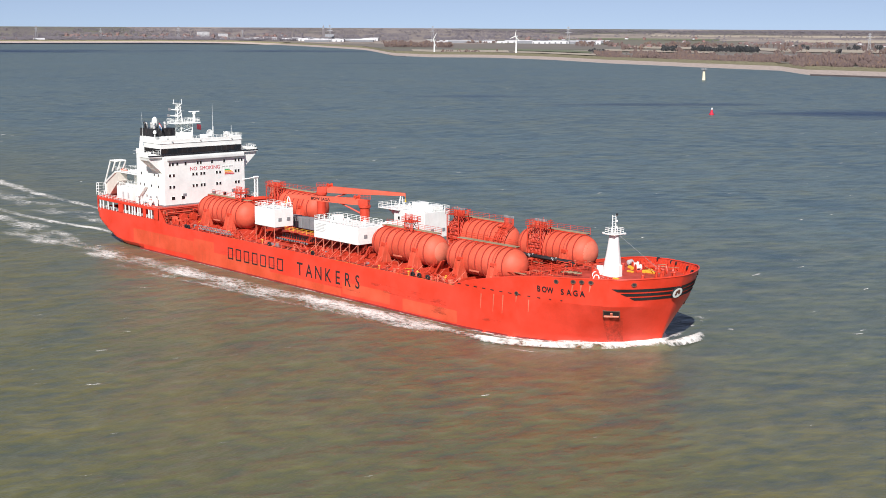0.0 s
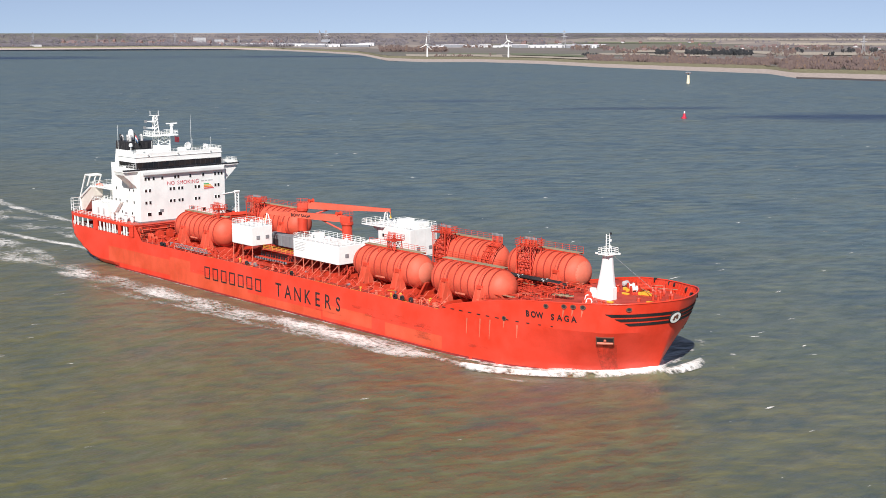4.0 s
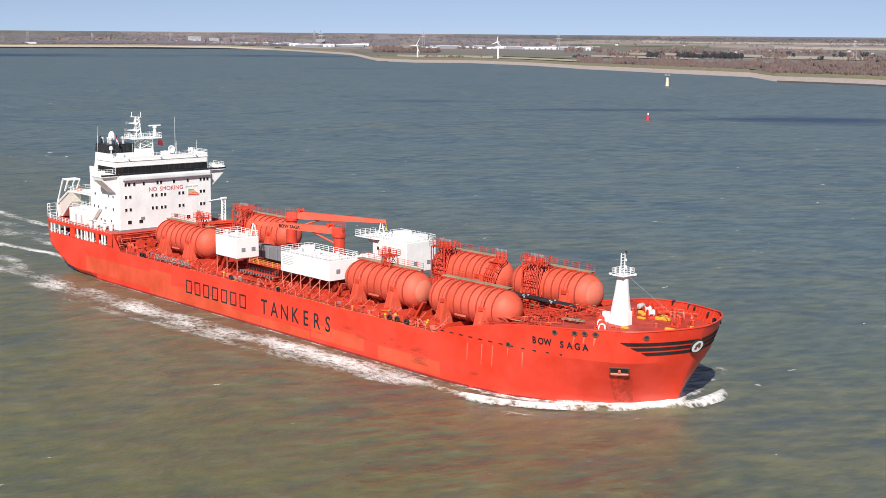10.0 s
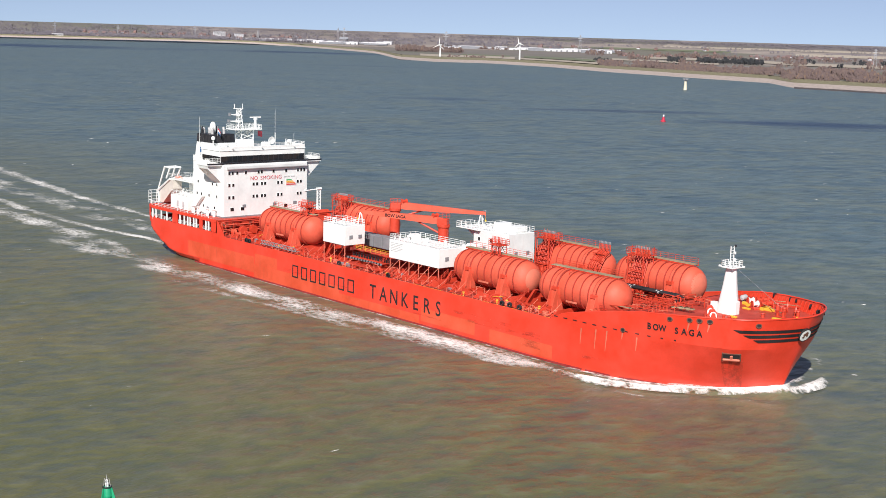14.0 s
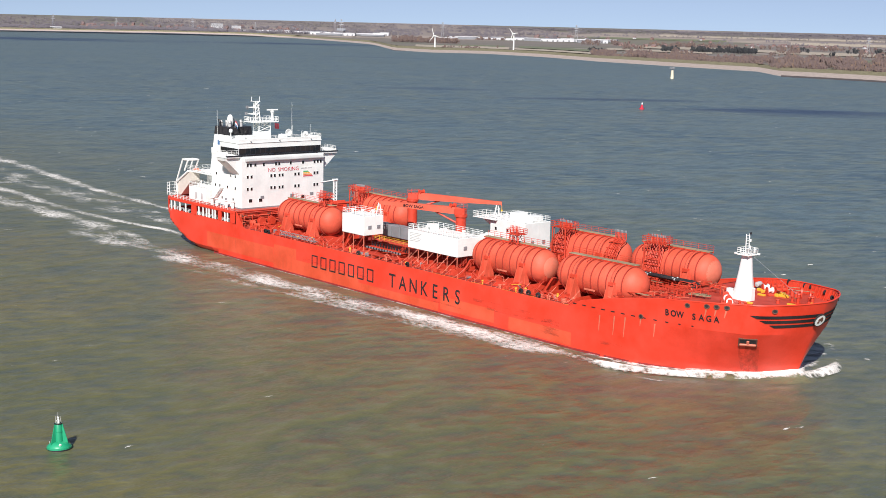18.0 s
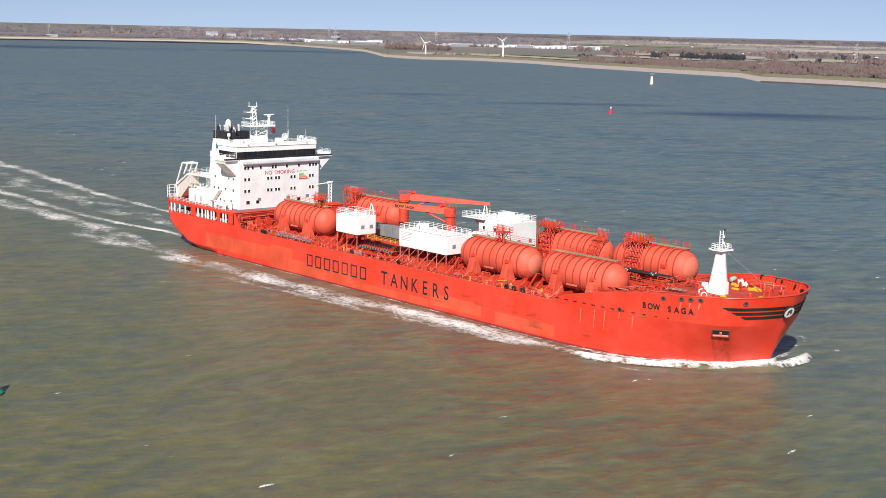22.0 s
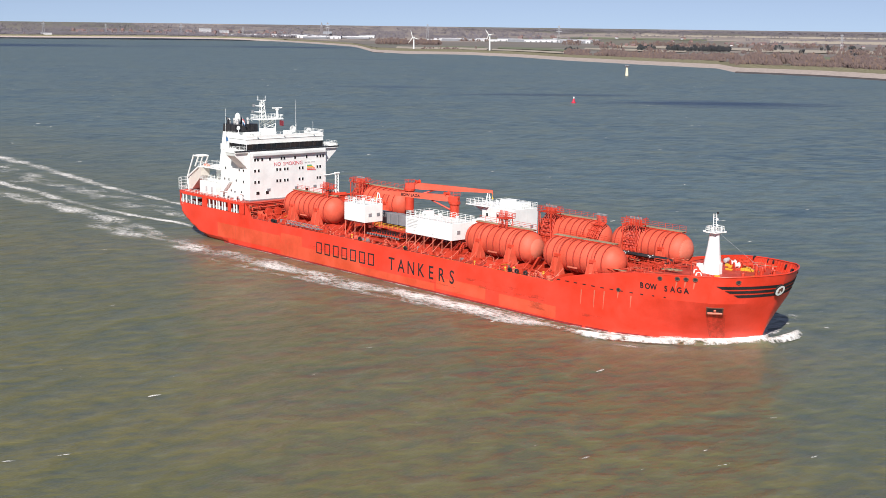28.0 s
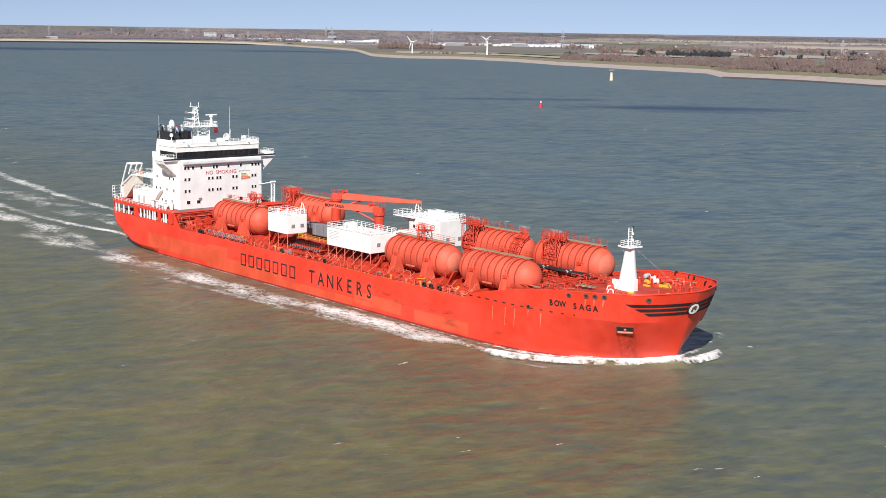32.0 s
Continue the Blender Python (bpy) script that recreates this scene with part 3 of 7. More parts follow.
deck_plate("mooring_deck", -94.0, -60.0, 7.4, 0.2, M_DECK)
part("forecastle_bulkhead", Geo().box(63.9, 64.15, -15.8, 15.8, MAIN_Z, FORE_Z), M_RED, ship)


def bulwark():
    """Inner skin of the bow bulwark with a rounded cap rail and stays."""
    for side in (-1, 1):
        g, cap = Geo(), []
        rows = []
        for x in stations(49.5, 91.0):
            zt = lerp_table(TOP_Z, x)
            foot = MAIN_Z if x < 64 else FORE_Z
            k = 1 - 0.5 / max(0.5, bow_half(x)) if x < 88 else 0.94
            xi = x if x < 84 else 84 + (x - 84) * 0.966
            px, pb, _ = hull_point(x, bow_half(x), min(foot, zt - 0.01))
            rows.append([(xi, side * bow_half(x) * k, zt), (px - (x - xi) - 0.05, side * pb * k, min(foot, zt - 0.01))])
            cap.append((x - 0.05, side * bow_half(x) * 0.992, zt + 0.05))
        g.sheet(rows)
        part("bulwark", g, M_RED, ship)
        part("bulwark_rail", Geo().sweep(cap, 0.13), M_HULL, ship)
        for i in range(26):
            x = 64.8 + i * 0.98
            b, bf, zt = bow_half(x) - 0.45, skin(x, FORE_Z) - 0.45, lerp_table(TOP_Z, x)
            st = Geo().prism([(side * (bf - 0.1), FORE_Z), (side * (bf - 0.8), FORE_Z), (side * (b - 0.3), zt - 0.1), (side * b, zt - 0.1)], "x", x - 0.04, x + 0.04)
            part("bulwark_stay", st, M_RED, ship)


bulwark()


def poop():
    """Open mooring deck aft: pillars, white posts and the band above the openings."""
    xs = [-94.2, -93.4, -92.2, -91, -88.5, -86, -82, -76, -70, -64, -60]
    for side in (-1, 1):
        g = Geo()
        g.sheet([[(x, side * (half(x) - 0.0), 10.25), (x, side * half(x), 10.95)] for x in xs])
        g.sheet([[(x, side * (half(x) - 0.25), 10.25), (x, side * (half(x) - 0.25), 10.95)] for x in xs])
        g.sheet([[(x, side * half(x), 10.25), (x, side * (half(x) - 0.25), 10.25)] for x in xs])
        g.sheet([[(x, side * half(x), 10.95), (x, side * (half(x) - 0.25), 10.95)] for x in xs])
        part("poop_band", g, M_HULL, ship)
        for a, b in ((-94.2, -92.8), (-80.6, -78.4), (-68.0, -66.8), (-62.6, -60.0)):
            w = Geo().sheet([[(x, side * (half(x)), 7.9), (x, side * half(x), 10.3)] for x in (a, (a + b) / 2, b)])
            w.sheet([[(x, side * (half(x) - 0.3), 7.9), (x, side * (half(x) - 0.3), 10.3)] for x in (a, (a + b) / 2, b)])
            w.sheet([[(x, side * half(x), z), (x, side * (half(x) - 0.3), z)] for x, z in ((a, 7.9), (a, 10.3))])
            w.sheet([[(x, side * half(x), z), (x, side * (half(x) - 0.3), z)] for x, z in ((b, 7.9), (b, 10.3))])
            part("side_plate", w, M_HULL, ship)
        for x in (-91.0, -89.2, -86.4, -83.6, -77.2, -75.2, -73.6, -72.4, -70.8, -69.6, -65.2, -64.0):
            part("mooring_post", Geo().slab(x - 0.16, x + 0.16, side * (half(x) - 0.2) - 0.16, side * (half(x) - 0.2) + 0.16, 7.4, 10.3, 0.04), M_WHITE, ship, "white painted post")
        for a, b in ((-92.6, -80.8), (-78.2, -68.2), (-66.6, -62.8)):
            part("railing", Geo().rail([(a, side * (half(a) - 0.25), 7.9), (b, side * (half(b) - 0.25), 7.9)], 0.9, 1.5), M_WHITE, ship)
        part("poop_railing", Geo().rail([(x, side * (half(x) - 0.15), 10.95) for x in (-94, -91, -86, -80, -72, -64)], 1.1, 1.6), M_WHITE, ship, "white pipe railing round the poop")
    part("transom_railing", Geo().rail([(-94.0, -14.4, 10.95), (-94.0, 14.4, 10.95)], 1.1, 1.6), M_WHITE, ship)
    part("transom_band", Geo().box(-94.2, -93.95, -14.6, 14.6, 10.25, 10.95), M_HULL, ship)
    part("poop_deck", Geo().sheet([[(x, -half(x) + 0.1, POOP_Z), (x, half(x) - 0.1, POOP_Z)] for x in xs]).sheet([[(x, half(x) - 0.1, 10.3), (x, -half(x) + 0.1, 10.3)] for x in xs]), M_DECK, ship)
    part("inner_bulkhead", Geo().slab(-86, -60.5, -12.2, 12.2, 7.4, 10.3), M_RED, ship)
    part("poop_front", Geo().box(-60.4, -60.15, -15.9, 15.9, MAIN_Z, 10.9), M_RED, ship)
    for x, y in ((-85, -14), (-82.5, -14.2), (-74, -14.4), (-71, -14.2)):
        part("mooring_bollard", Geo().lathe([(0, 0), (0.3, 0), (0.24, 0.1), (0.24, 0.7), (0.34, 0.8), (0, 0.85)], 12, "z", (x, y, 7.4)), M_BLACK, ship)


poop()


def stain_material(name, thin, thick, most, grain):
    m, nt, bs = mat_base(name)
    bs.inputs["Base Color"].default_value = (0.20, 0.05, 0.028, 1)
    bs.inputs["Roughness"].default_value = 0.8
    n = noise_tex(nt, coords(nt, grain), 1.1, 6, 0.7)
    mr = node(nt, "ShaderNodeMapRange")
    mr.inputs[1].default_value, mr.inputs[2].default_value, mr.inputs[4].default_value = thin, thick, most
    nt.links.new(n, mr.inputs[0])
    nt.links.new(mr.outputs[0], bs.inputs["Alpha"])
    return m


M_STAIN = stain_material("rust_stain", 0.46, 0.76, 0.5, (0.35, 1, 1.6))
M_RUN = stain_material("rust_run", 0.38, 0.66, 0.36, (1.0, 1.0, 0.3))


def hull_marks():
    """Lettering, stripes, emblem, fairleads, anchors and stains that belong to the hull's skin."""
    for side in (-1, 1):
        flip = 0 if side < 0 else 180
        for i in range(7):                       # the owner's mark, drawn as plain hollow blocks
            x = -27.9 + i * 3.32
            for x0, x1, z0, z1 in ((x - 1.1, x - 0.78, 2.35, 5.1), (x + 0.78, x + 1.1, 2.35, 5.1), (x - 0.78, x + 0.78, 2.35, 2.65), (x - 0.78, x + 0.78, 4.8, 5.1)):
                part("mark_bar", Geo().box(x0, x1, side * 16.1 - 0.03, side * 16.1 + 0.03, z0, z1), M_LETTER, hull)
        for i, ch in enumerate("TANKERS"):
            x = -0.6 + i * 3.36
            if side > 0:
                x = 19.56 - i * 3.36
            ob = part("letter", lettering(ch, 2.85, 0.05, M_LETTER, bold=0.009), None, hull, "black painted capital letter")
            ob.matrix_basis = pose(x, side * 16.1, 2.42, 0, 0, flip) @ Matrix.Diagonal((0.86, 1, 1, 1))
        name = "BOW SAGA"
        for i, ch in enumerate(name):
            if ch == " ":
                continue
            x = 70.9 + i * 1.2 if side < 0 else 79.3 - i * 1.2
            turn = math.degrees(math.atan2(skin(x - 0.6, 10.0) - skin(x + 0.6, 10.0), 1.2))
            lean = math.degrees(math.atan2(skin(x, 10.5) - skin(x, 9.5), 1.0))
            ob = part("letter", lettering(ch, 1.05, 0.1, M_LETTER), None, hull)
            ob.matrix_basis = pose(x, side * (skin(x, 9.5) + 0.03), 9.5, 0, 0, turn if side < 0 else 180 - turn) @ pose(0, 0, 0, lean) @ Matrix.Diagonal((0.86, 1, 1, 1))
        # three black stripes that taper to points and run round to the stem
        for k, (x0, z) in enumerate(((84.9, 11.15), (86.3, 10.35), (87.5, 9.55))):
            rows = []
            for j in range(26):
                u = j / 25
                xd = x0 + (90.99 - x0) * (1 - (1 - u) ** 2.2)
                h = 0.25 * min(1.0, j / 2)
                row = []
                for zz in (z + 0.22 - 2 * h, z + 0.22):
                    px, pb, pz = hull_point(xd, bow_half(xd), zz)
                    row.append((px + 0.06, side * (pb + 0.09), pz))
                rows.append(row)
            part("stripe", Geo().sheet(rows), M_LETTER, hull, "tapered black stripe at the bow")
        # slots in the bulwark's foot
        for i in range(12):
            x = 50.6 + i * 2.35
            px, pb, _ = hull_point(x, bow_half(x), 8.0)
            part("scupper", Geo().box(px - 0.42, px + 0.42, side * pb - 0.05, side * pb + 0.05, 7.93 + i * 0.03, 8.09 + i * 0.03), M_BLACK, hull)
        # oval fairleads
        for x, z in ((75.0, 11.75), (78.2, 12.05), (79.75, 12.15), (81.3, 12.2), (66.4, 8.35), (87.6, 12.2)):
            px, pb, _ = hull_point(x, bow_half(x), z)
            _, b0, _ = hull_point(x - 0.5, bow_half(x - 0.5), z)
            _, b2, _ = hull_point(x + 0.5, bow_half(x + 0.5), z)
            turn = math.degrees(math.atan2(b0 - b2, 1.0))
            ring = part("fairlead", Geo().lathe([(0.30, 0.10), (0.44, 0.12), (0.50, 0.0), (0.44, -0.10), (0.30, -0.08)], 18, "y"), M_RUST, hull, "rusty oval fairlead")
            ring.matrix_basis = pose(px, side * pb, z, 0, 0, turn * (1 if side < 0 else -1)) @ Matrix.Diagonal((1.05, 1, 0.85, 1))
            hole = part("fairlead_hole", Geo().lathe([(0, -0.07), (0.36, -0.07), (0.36, 0.07), (0, 0.07)], 18, "y"), M_BLACK, hull)
            hole.matrix_basis = ring.matrix_basis.copy()
        for x, z, l in ((78.2, 11.5, 1.3), (79.75, 11.6, 1.0), (81.3, 11.65, 1.2), (66.4, 7.9, 1.2), (60.5, 7.4, 3.4), (63.0, 7.6, 3.6), (57.0, 7.0, 2.8), (69.5, 7.6, 2.4)):
            row = []
            for k in range(4):
                zz = z - l * k / 3
                w = 0.16 * (1 - 0.2 * k)
                pts = [hull_point(q, bow_half(q), zz) for q in (x - w, x + w)]
                row.append([(p[0], side * (p[1] + 0.02), p[2]) for p in pts])
            part("paint_run", Geo().sheet(row), M_TANKPALE, hull, "pale streak running down the hull")
        # anchor in its pocket
        xa = 85.5
        px, pb, _ = hull_point(xa, bow_half(xa), 6.6)
        _, b0, _ = hull_point(xa - 0.8, bow_half(xa - 0.8), 6.6)
        _, b2, _ = hull_point(xa + 0.8, bow_half(xa + 0.8), 6.6)
        _, bu, _ = hull_point(xa, bow_half(xa), 7.4)
        _, bl, _ = hull_point(xa, bow_half(xa), 5.8)
        turn = math.degrees(math.atan2(b0 - b2, 1.6)) * (1 if side < 0 else -1)
        m = pose(px, side * pb, 6.6, 0, 0, turn) @ pose(0, 0, 0, -side * math.degrees(math.atan2(bu - bl, 1.6)))
        pocket = part("anchor_pocket", Geo().prism([(-1.5, -0.8), (1.5, -0.8), (1.5, 0.75), (-1.5, 0.75)], "y", -0.14, 0.14), M_RUST, hull)
        pocket.matrix_basis = m
        part("anchor_recess", Geo().prism([(-1.3, -0.2), (1.3, -0.2), (1.3, 0.6), (-1.3, 0.6)], "y", -0.16, 0.16), M_BLACK, hull).matrix_basis = m
        an = Geo().slab(-1.35, 1.35, -0.2, 0.2, -0.75, -0.3, 0.12).slab(-0.22, 0.22, -0.18, 0.18, -0.3, 0.35, 0.06)
        anchor = part("anchor", an, M_TANKPALE, hull, "pale stowed anchor crown with rusty edges")
        anchor.matrix_basis = m @ pose(0, 0.1 * side, 0)
        stain = Geo()
        rows = []
        for j in range(8):
            z = 5.75 - j * 0.72
            rows.append([])
            for xx in (-1.5 + 0.05 * j, 0, 1.4 - 0.06 * j):
                sx, sb, _ = hull_point(xa + xx, bow_half(xa + xx), z)
                rows[-1].append((sx + 0.03, side * (sb + 0.05), z))
        part("rust_stain", stain.sheet(rows), M_RUN, hull, "brown rust stain below the anchor")
    for side in (-1, 1):
        rows = []
        for i in range(61):
            x = -70 + 2.4 * i
            lo, hi = -1.2, -0.05 + 0.25 * min(1.0, max(0.0, (x - 50) / 20))
            rows.append([(p[0], side * (p[1] + 0.015), p[2]) for p in (hull_point(x, bow_half(x), z) for z in (lo, (lo + hi) / 2, hi))])
        part("boot_top", Geo().sheet(rows), M_BOOT, hull, "dark red band at the waterline")
    # round emblem that wraps the raked stem, turned a little to starboard
    em = part("bow_emblem", Geo().lathe([(0, 0.16), (0.92, 0.12), (0.98, 0.0), (0.92, -0.12), (0, -0.12)], 28, "x"), M_WHITE, hull, "round white emblem with a black rim")
    em_at = pose(90.25, -0.8, 10.3, 0, 0, -10) @ pose(0, 0, 0, 0, 24, 0)
    em.matrix_basis = em_at @ Matrix.Diagonal((1, 1.15, 1.15, 1))
    rim = part("emblem_rim", Geo().lathe([(0.93, 0.15), (1.03, 0.14), (1.03, -0.1), (0.93, -0.1)], 28, "x"), M_LETTER, hull)
    rim.matrix_basis = em.matrix_basis.copy()
    for y, z, r in ((-0.28, -0.3, 0.22), (0.15, 0.3, 0.34), (-0.2, 0.15, 0.26), (0.35, -0.05, 0.2)):
        d = part("emblem_shape", Geo().lathe([(0, 0.2), (r, 0.19), (r + 0.03, 0.1)], 14, "x"), M_RUST, hull)
        d.matrix_basis = em_at @ pose(0, y, z)
    for x0, x1, z0, z1 in ((-73, -44, 1.0, 4.6), (-44, -12, -0.3, 3.0), (-12, 14, -0.3, 1.6), (-43.8, -35, 3.05, 5.4), (14.5, 30, 0.6, 3.2), (34, 50, 0.2, 2.6)):
        part("paint_patch", Geo().sheet([[(x0 + (x1 - x0) * i / 8, -hull_point(x0 + (x1 - x0) * i / 8, bow_half(x0 + (x1 - x0) * i / 8), z0 + (z1 - z0) * j / 5)[1] - 0.012, z0 + (z1 - z0) * j / 5) for j in range(6)] for i in range(9)]), M_HULLPATCH, hull, "paler repainted patch on the hull side")
    # scraped and rusty patches along the side
    for x0, x1, z0, z1 in ((24, 40, 3.9, 4.5), (28, 46, 2.9, 3.5), (42, 47, 1.2, 4.2), (-34, -26, 3.4, 3.9), (-22, -8, 3.1, 3.3), (8, 22, 1.6, 1.9), (57, 62, 2.0, 2.6)):
        part("scuff", Geo().sheet([[(x0 + (x1 - x0) * i / 6, -16.125, z0), (x0 + (x1 - x0) * i / 6, -16.125, z1)] for i in range(7)]), M_STAIN, hull, "rusty scrape on the hull side")


hull_marks()


# ---- superstructure ----
def windows(host, spots, axis, at, w=0.55, h=0.72, facing=1):
    """Small ship's windows: a pale frame standing proud and dark glass in it. spots: (along, height)."""
    fr, gl = Geo(), Geo()
    if axis == "x":
        fr.prism([(-w / 2 - 0.07, -h / 2 - 0.07), (w / 2 + 0.07, -h / 2 - 0.07), (w / 2 + 0.07, h / 2 + 0.07), (-w / 2 - 0.07, h / 2 + 0.07)], "x", -0.03, 0.03)
        gl.prism([(-w / 2, -h / 2), (w / 2, -h / 2), (w / 2, h / 2), (-w / 2, h / 2)], "x", -0.045, 0.045)
    else:
        fr.prism([(-w / 2 - 0.07, -h / 2 - 0.07), (w / 2 + 0.07, -h / 2 - 0.07), (w / 2 + 0.07, h / 2 + 0.07), (-w / 2 - 0.07, h / 2 + 0.07)], "y", -0.03, 0.03)
        gl.prism([(-w / 2, -h / 2), (w / 2, -h / 2), (w / 2, h / 2), (-w / 2, h / 2)], "y", -0.045, 0.045)
    fd, gd = fr.data("window_frame", M_WHITE), gl.data("window", M_GLASS)
    for a, z in spots:
        p = (at, a, z) if axis == "x" else (a, at, z)
        f = part("window_frame", fd, None, host)
        f.location = p
        q = part("window", gd, None, host)
        q.location = p


XF = -63.3
house = part("accommodation", Geo().slab(-77.0, XF, -12.4, 11.9, POOP_Z, 23.3, 0.12), M_WHITE, ship, "white steel accommodation block")
ROW1 = (-10.7, -9.8, -8.5, -6.1, -2.5, -1.6, 1.8, 5.5, 9.0, 10.0, 10.9)
ROW2 = (-10.7, -9.6, -3.9, -2.9, -1.5, -0.6, 3.2, 4.2, 9.0, 9.9)
windows(house, [(y, 21.35) for y in ROW1], "x", XF + 0.02)
windows(house, [(y, 18.5) for y in ROW2] + [(y, 15.55) for y in ROW2], "x", XF + 0.02)
windows(house, [(-9.9, 12.7), (-7.0, 12.7), (5.5, 12.7)], "x", XF + 0.02, 0.95, 0.8)
for s in (-1, 1):
    windows(house, [(-66, 18.5), (-68, 18.5), (-74.5, 18.5), (-66, 15.6), (-69.5, 15.6), (-73, 15.6), (-75, 15.6), (-67, 12.8), (-72, 12.8)], "y", 11.92 if s > 0 else -12.42, 0.5, 0.6)
    part("side_door", Geo().slab(-70.6, -69.7, s * 11.85, s * 12.0, 10.8, 12.8, 0.04) if s > 0 else Geo().slab(-70.6, -69.7, -12.5, -12.3, 10.8, 12.8, 0.04), M_GREY, house)
for y in (-6.5, 2.2, 8.2):
    part("vent_louvre", Geo().slab(XF - 0.02, XF + 0.1, y - 0.5, y + 0.5, 13.0, 13.7, 0.03), M_GREY, house)
part("gallery", Geo().prism([(XF, 22.3), (XF + 0.75, 22.35), (XF + 0.75, 22.5), (XF, 22.95)], "y", -11.4, 11.4), M_GREYPALE, house, "sloping grated gallery below the bridge windows")
part("base_trim", Geo().box(-77.1, XF + 0.08, -12.5, 12.0, POOP_Z, POOP_Z + 0.3), M_GREY, house)

# warning lettering and the sign beside it
for k, (word, y0) in enumerate((("NO", -3.75), ("SMOKING", 1.15))):
    ob = part("warning_word", lettering(word, 0.95, 0.05, M_TEXTRED, bold=-0.004), None, house, "red painted warning word")
    ob.matrix_basis = pose(XF + 0.03, y0, 19.45, 0, 0, 90) @ Matrix.Diagonal((1.02 if k else 1.0, 1, 1, 1))
sign = part("house_sign", Geo().box(XF + 0.01, XF + 0.05, 5.4, 8.6, 17.6, 20.2), M_WHITE, house, "white sign with coloured stripes")
for j, (mt, w) in enumerate(((M_TEXTRED, 3.1), (M_SIGNORANGE, 2.8), (M_YELLOW, 2.3), (M_SIGNGREEN, 1.8))):
    z = 17.75 + j * 0.38
    part("sign_stripe", Geo().prism([(5.6, z), (5.5 + w, z), (5.5 + w - 0.3, z + 0.3), (5.6, z + 0.3)], "x", XF + 0.05, XF + 0.075), mt, house)
for y0, y1 in ((4.9, 5.7), (5.9, 6.6), (6.9, 8.2)):
    part("sign_bar", Geo().box(XF + 0.05, XF + 0.075, y0, y1, 19.75, 20.0), M_GREYPALE, house)

# bridge
part("bridge_deck", Geo().slab(-77.0, XF - 0.3, -12.45, 12.0, 23.27, 23.55, 0.05), M_WHITE, ship)
for s in (-1, 1):
    part("wing_deck", Geo().slab(-68.8, XF - 0.3, min(s * 12.0, s * 16.3), max(s * 12.0, s * 16.3), 23.22, 23.55, 0.05), M_WHITE, ship)
    part("side_bulwark", Geo().slab(-77.0, -69.2, s * 12.35 - 0.07, s * 12.35 + 0.07, 23.5, 24.75, 0.03), M_WHITE, ship, "white plate bulwark beside the funnel")
part("bridge_edge", Geo().box(-64.0, XF - 0.2, -16.35, 16.35, 23.55, 23.82), M_BLACK, ship, "black edge along the bridge wings")
for s in (-1, 1):
    g = Geo().prism([(s * 11.8, 18.2), (s * 12.8, 19.6), (s * 16.0, 22.5), (s * 16.2, 23.24), (s * 11.8, 23.24)][::s], "x", -68.4, -64.2)
    part("wing_bracket", g, M_WHITE, ship, "white bracket that carries the bridge wing")
    g = Geo().box(-68.8, -64.0, s * 16.2 - 0.06, s * 16.2 + 0.06, 23.55, 24.3).box(-68.8, -68.7, min(s * 12, s * 16.2), max(s * 12, s * 16.2), 23.55, 24.3)
    part("wing_bulwark", g, M_WHITE, ship)
    part("wing_rail", Geo().rail([(-64.1, s * 12, 23.8), (-64.1, s * 16.1, 23.8), (-68.7, s * 16.1, 23.8)], 1.2, 1.3), M_WHITE, ship)
wheel = part("wheelhouse", Geo().slab(-72.5, -64.1, -12.8, 11.6, 23.5, 26.6, 0.08), M_WHITE, ship, "white wheelhouse with a band of dark windows")
n_pane = 16
for i in range(n_pane):
    y = -12.4 + 23.6 * (i + 0.5) / n_pane
    part("bridge_window", Geo().slab(-64.14, -64.03, y - 0.68, y + 0.68, 24.0, 25.25, 0.03), M_GLASS, wheel)
for s in (-1, 1):
    for i in range(5):
        x = -65.0 - i * 1.5
        part("bridge_window", Geo().slab(x - 0.66, x + 0.66, min(s * 11.55, s * 11.66) - (1.2 if s < 0 else 0), max(s * 11.55, s * 11.66) - (1.2 if s < 0 else 0), 24.0, 25.25, 0.03), M_GLASS, wheel)
    part("window_band", Geo().box(-72.0, -64.1, min(s * 11.56, s * 11.63) - (1.2 if s < 0 else 0), max(s * 11.56, s * 11.63) - (1.2 if s < 0 else 0), 23.85, 25.35), M_BLACK, wheel)
part("window_band", Geo().box(-64.11, -64.06, -12.6, 11.4, 23.85, 25.35), M_BLACK, wheel)
part("roof_slab", Geo().slab(-72.7, -63.95, -12.95, 11.75, 26.55, 26.75, 0.05), M_WHITE, wheel)
part("roof_bulwark", Geo().slab(-64.25, -64.1, -12.8, 11.6, 26.7, 27.6, 0.03), M_WHITE, wheel, "white plate bulwark round the wheelhouse roof")
for s in (-1, 1):
    part("roof_bulwark", Geo().slab(-72.6, -64.25, (11.55 if s > 0 else -12.75) - 0.06, (11.55 if s > 0 else -12.75) + 0.06, 26.7, 27.6, 0.03), M_WHITE, wheel)
part("roof_railing", Geo().rail([(-72.6, -12.75, 27.55), (-64.15, -12.75, 27.55), (-64.15, 11.6, 27.55), (-72.6, 11.6, 27.55)], 0.65, 1.5, bars=2), M_WHITE, wheel, "white pipe railing on the wheelhouse roof")
part("window_wiper_rail", Geo().tube((-63.9, -11.2, 25.5), (-63.9, 11.2, 25.5), 0.05, n=4), M_WHITE, wheel)
for y in (-9.4, -1.1, 8.3):
    part("deck_lamp", Geo().slab(-64.05, -63.6, y - 0.14, y + 0.14, 27.0, 27.22, 0.03), M_GREYPALE, wheel)
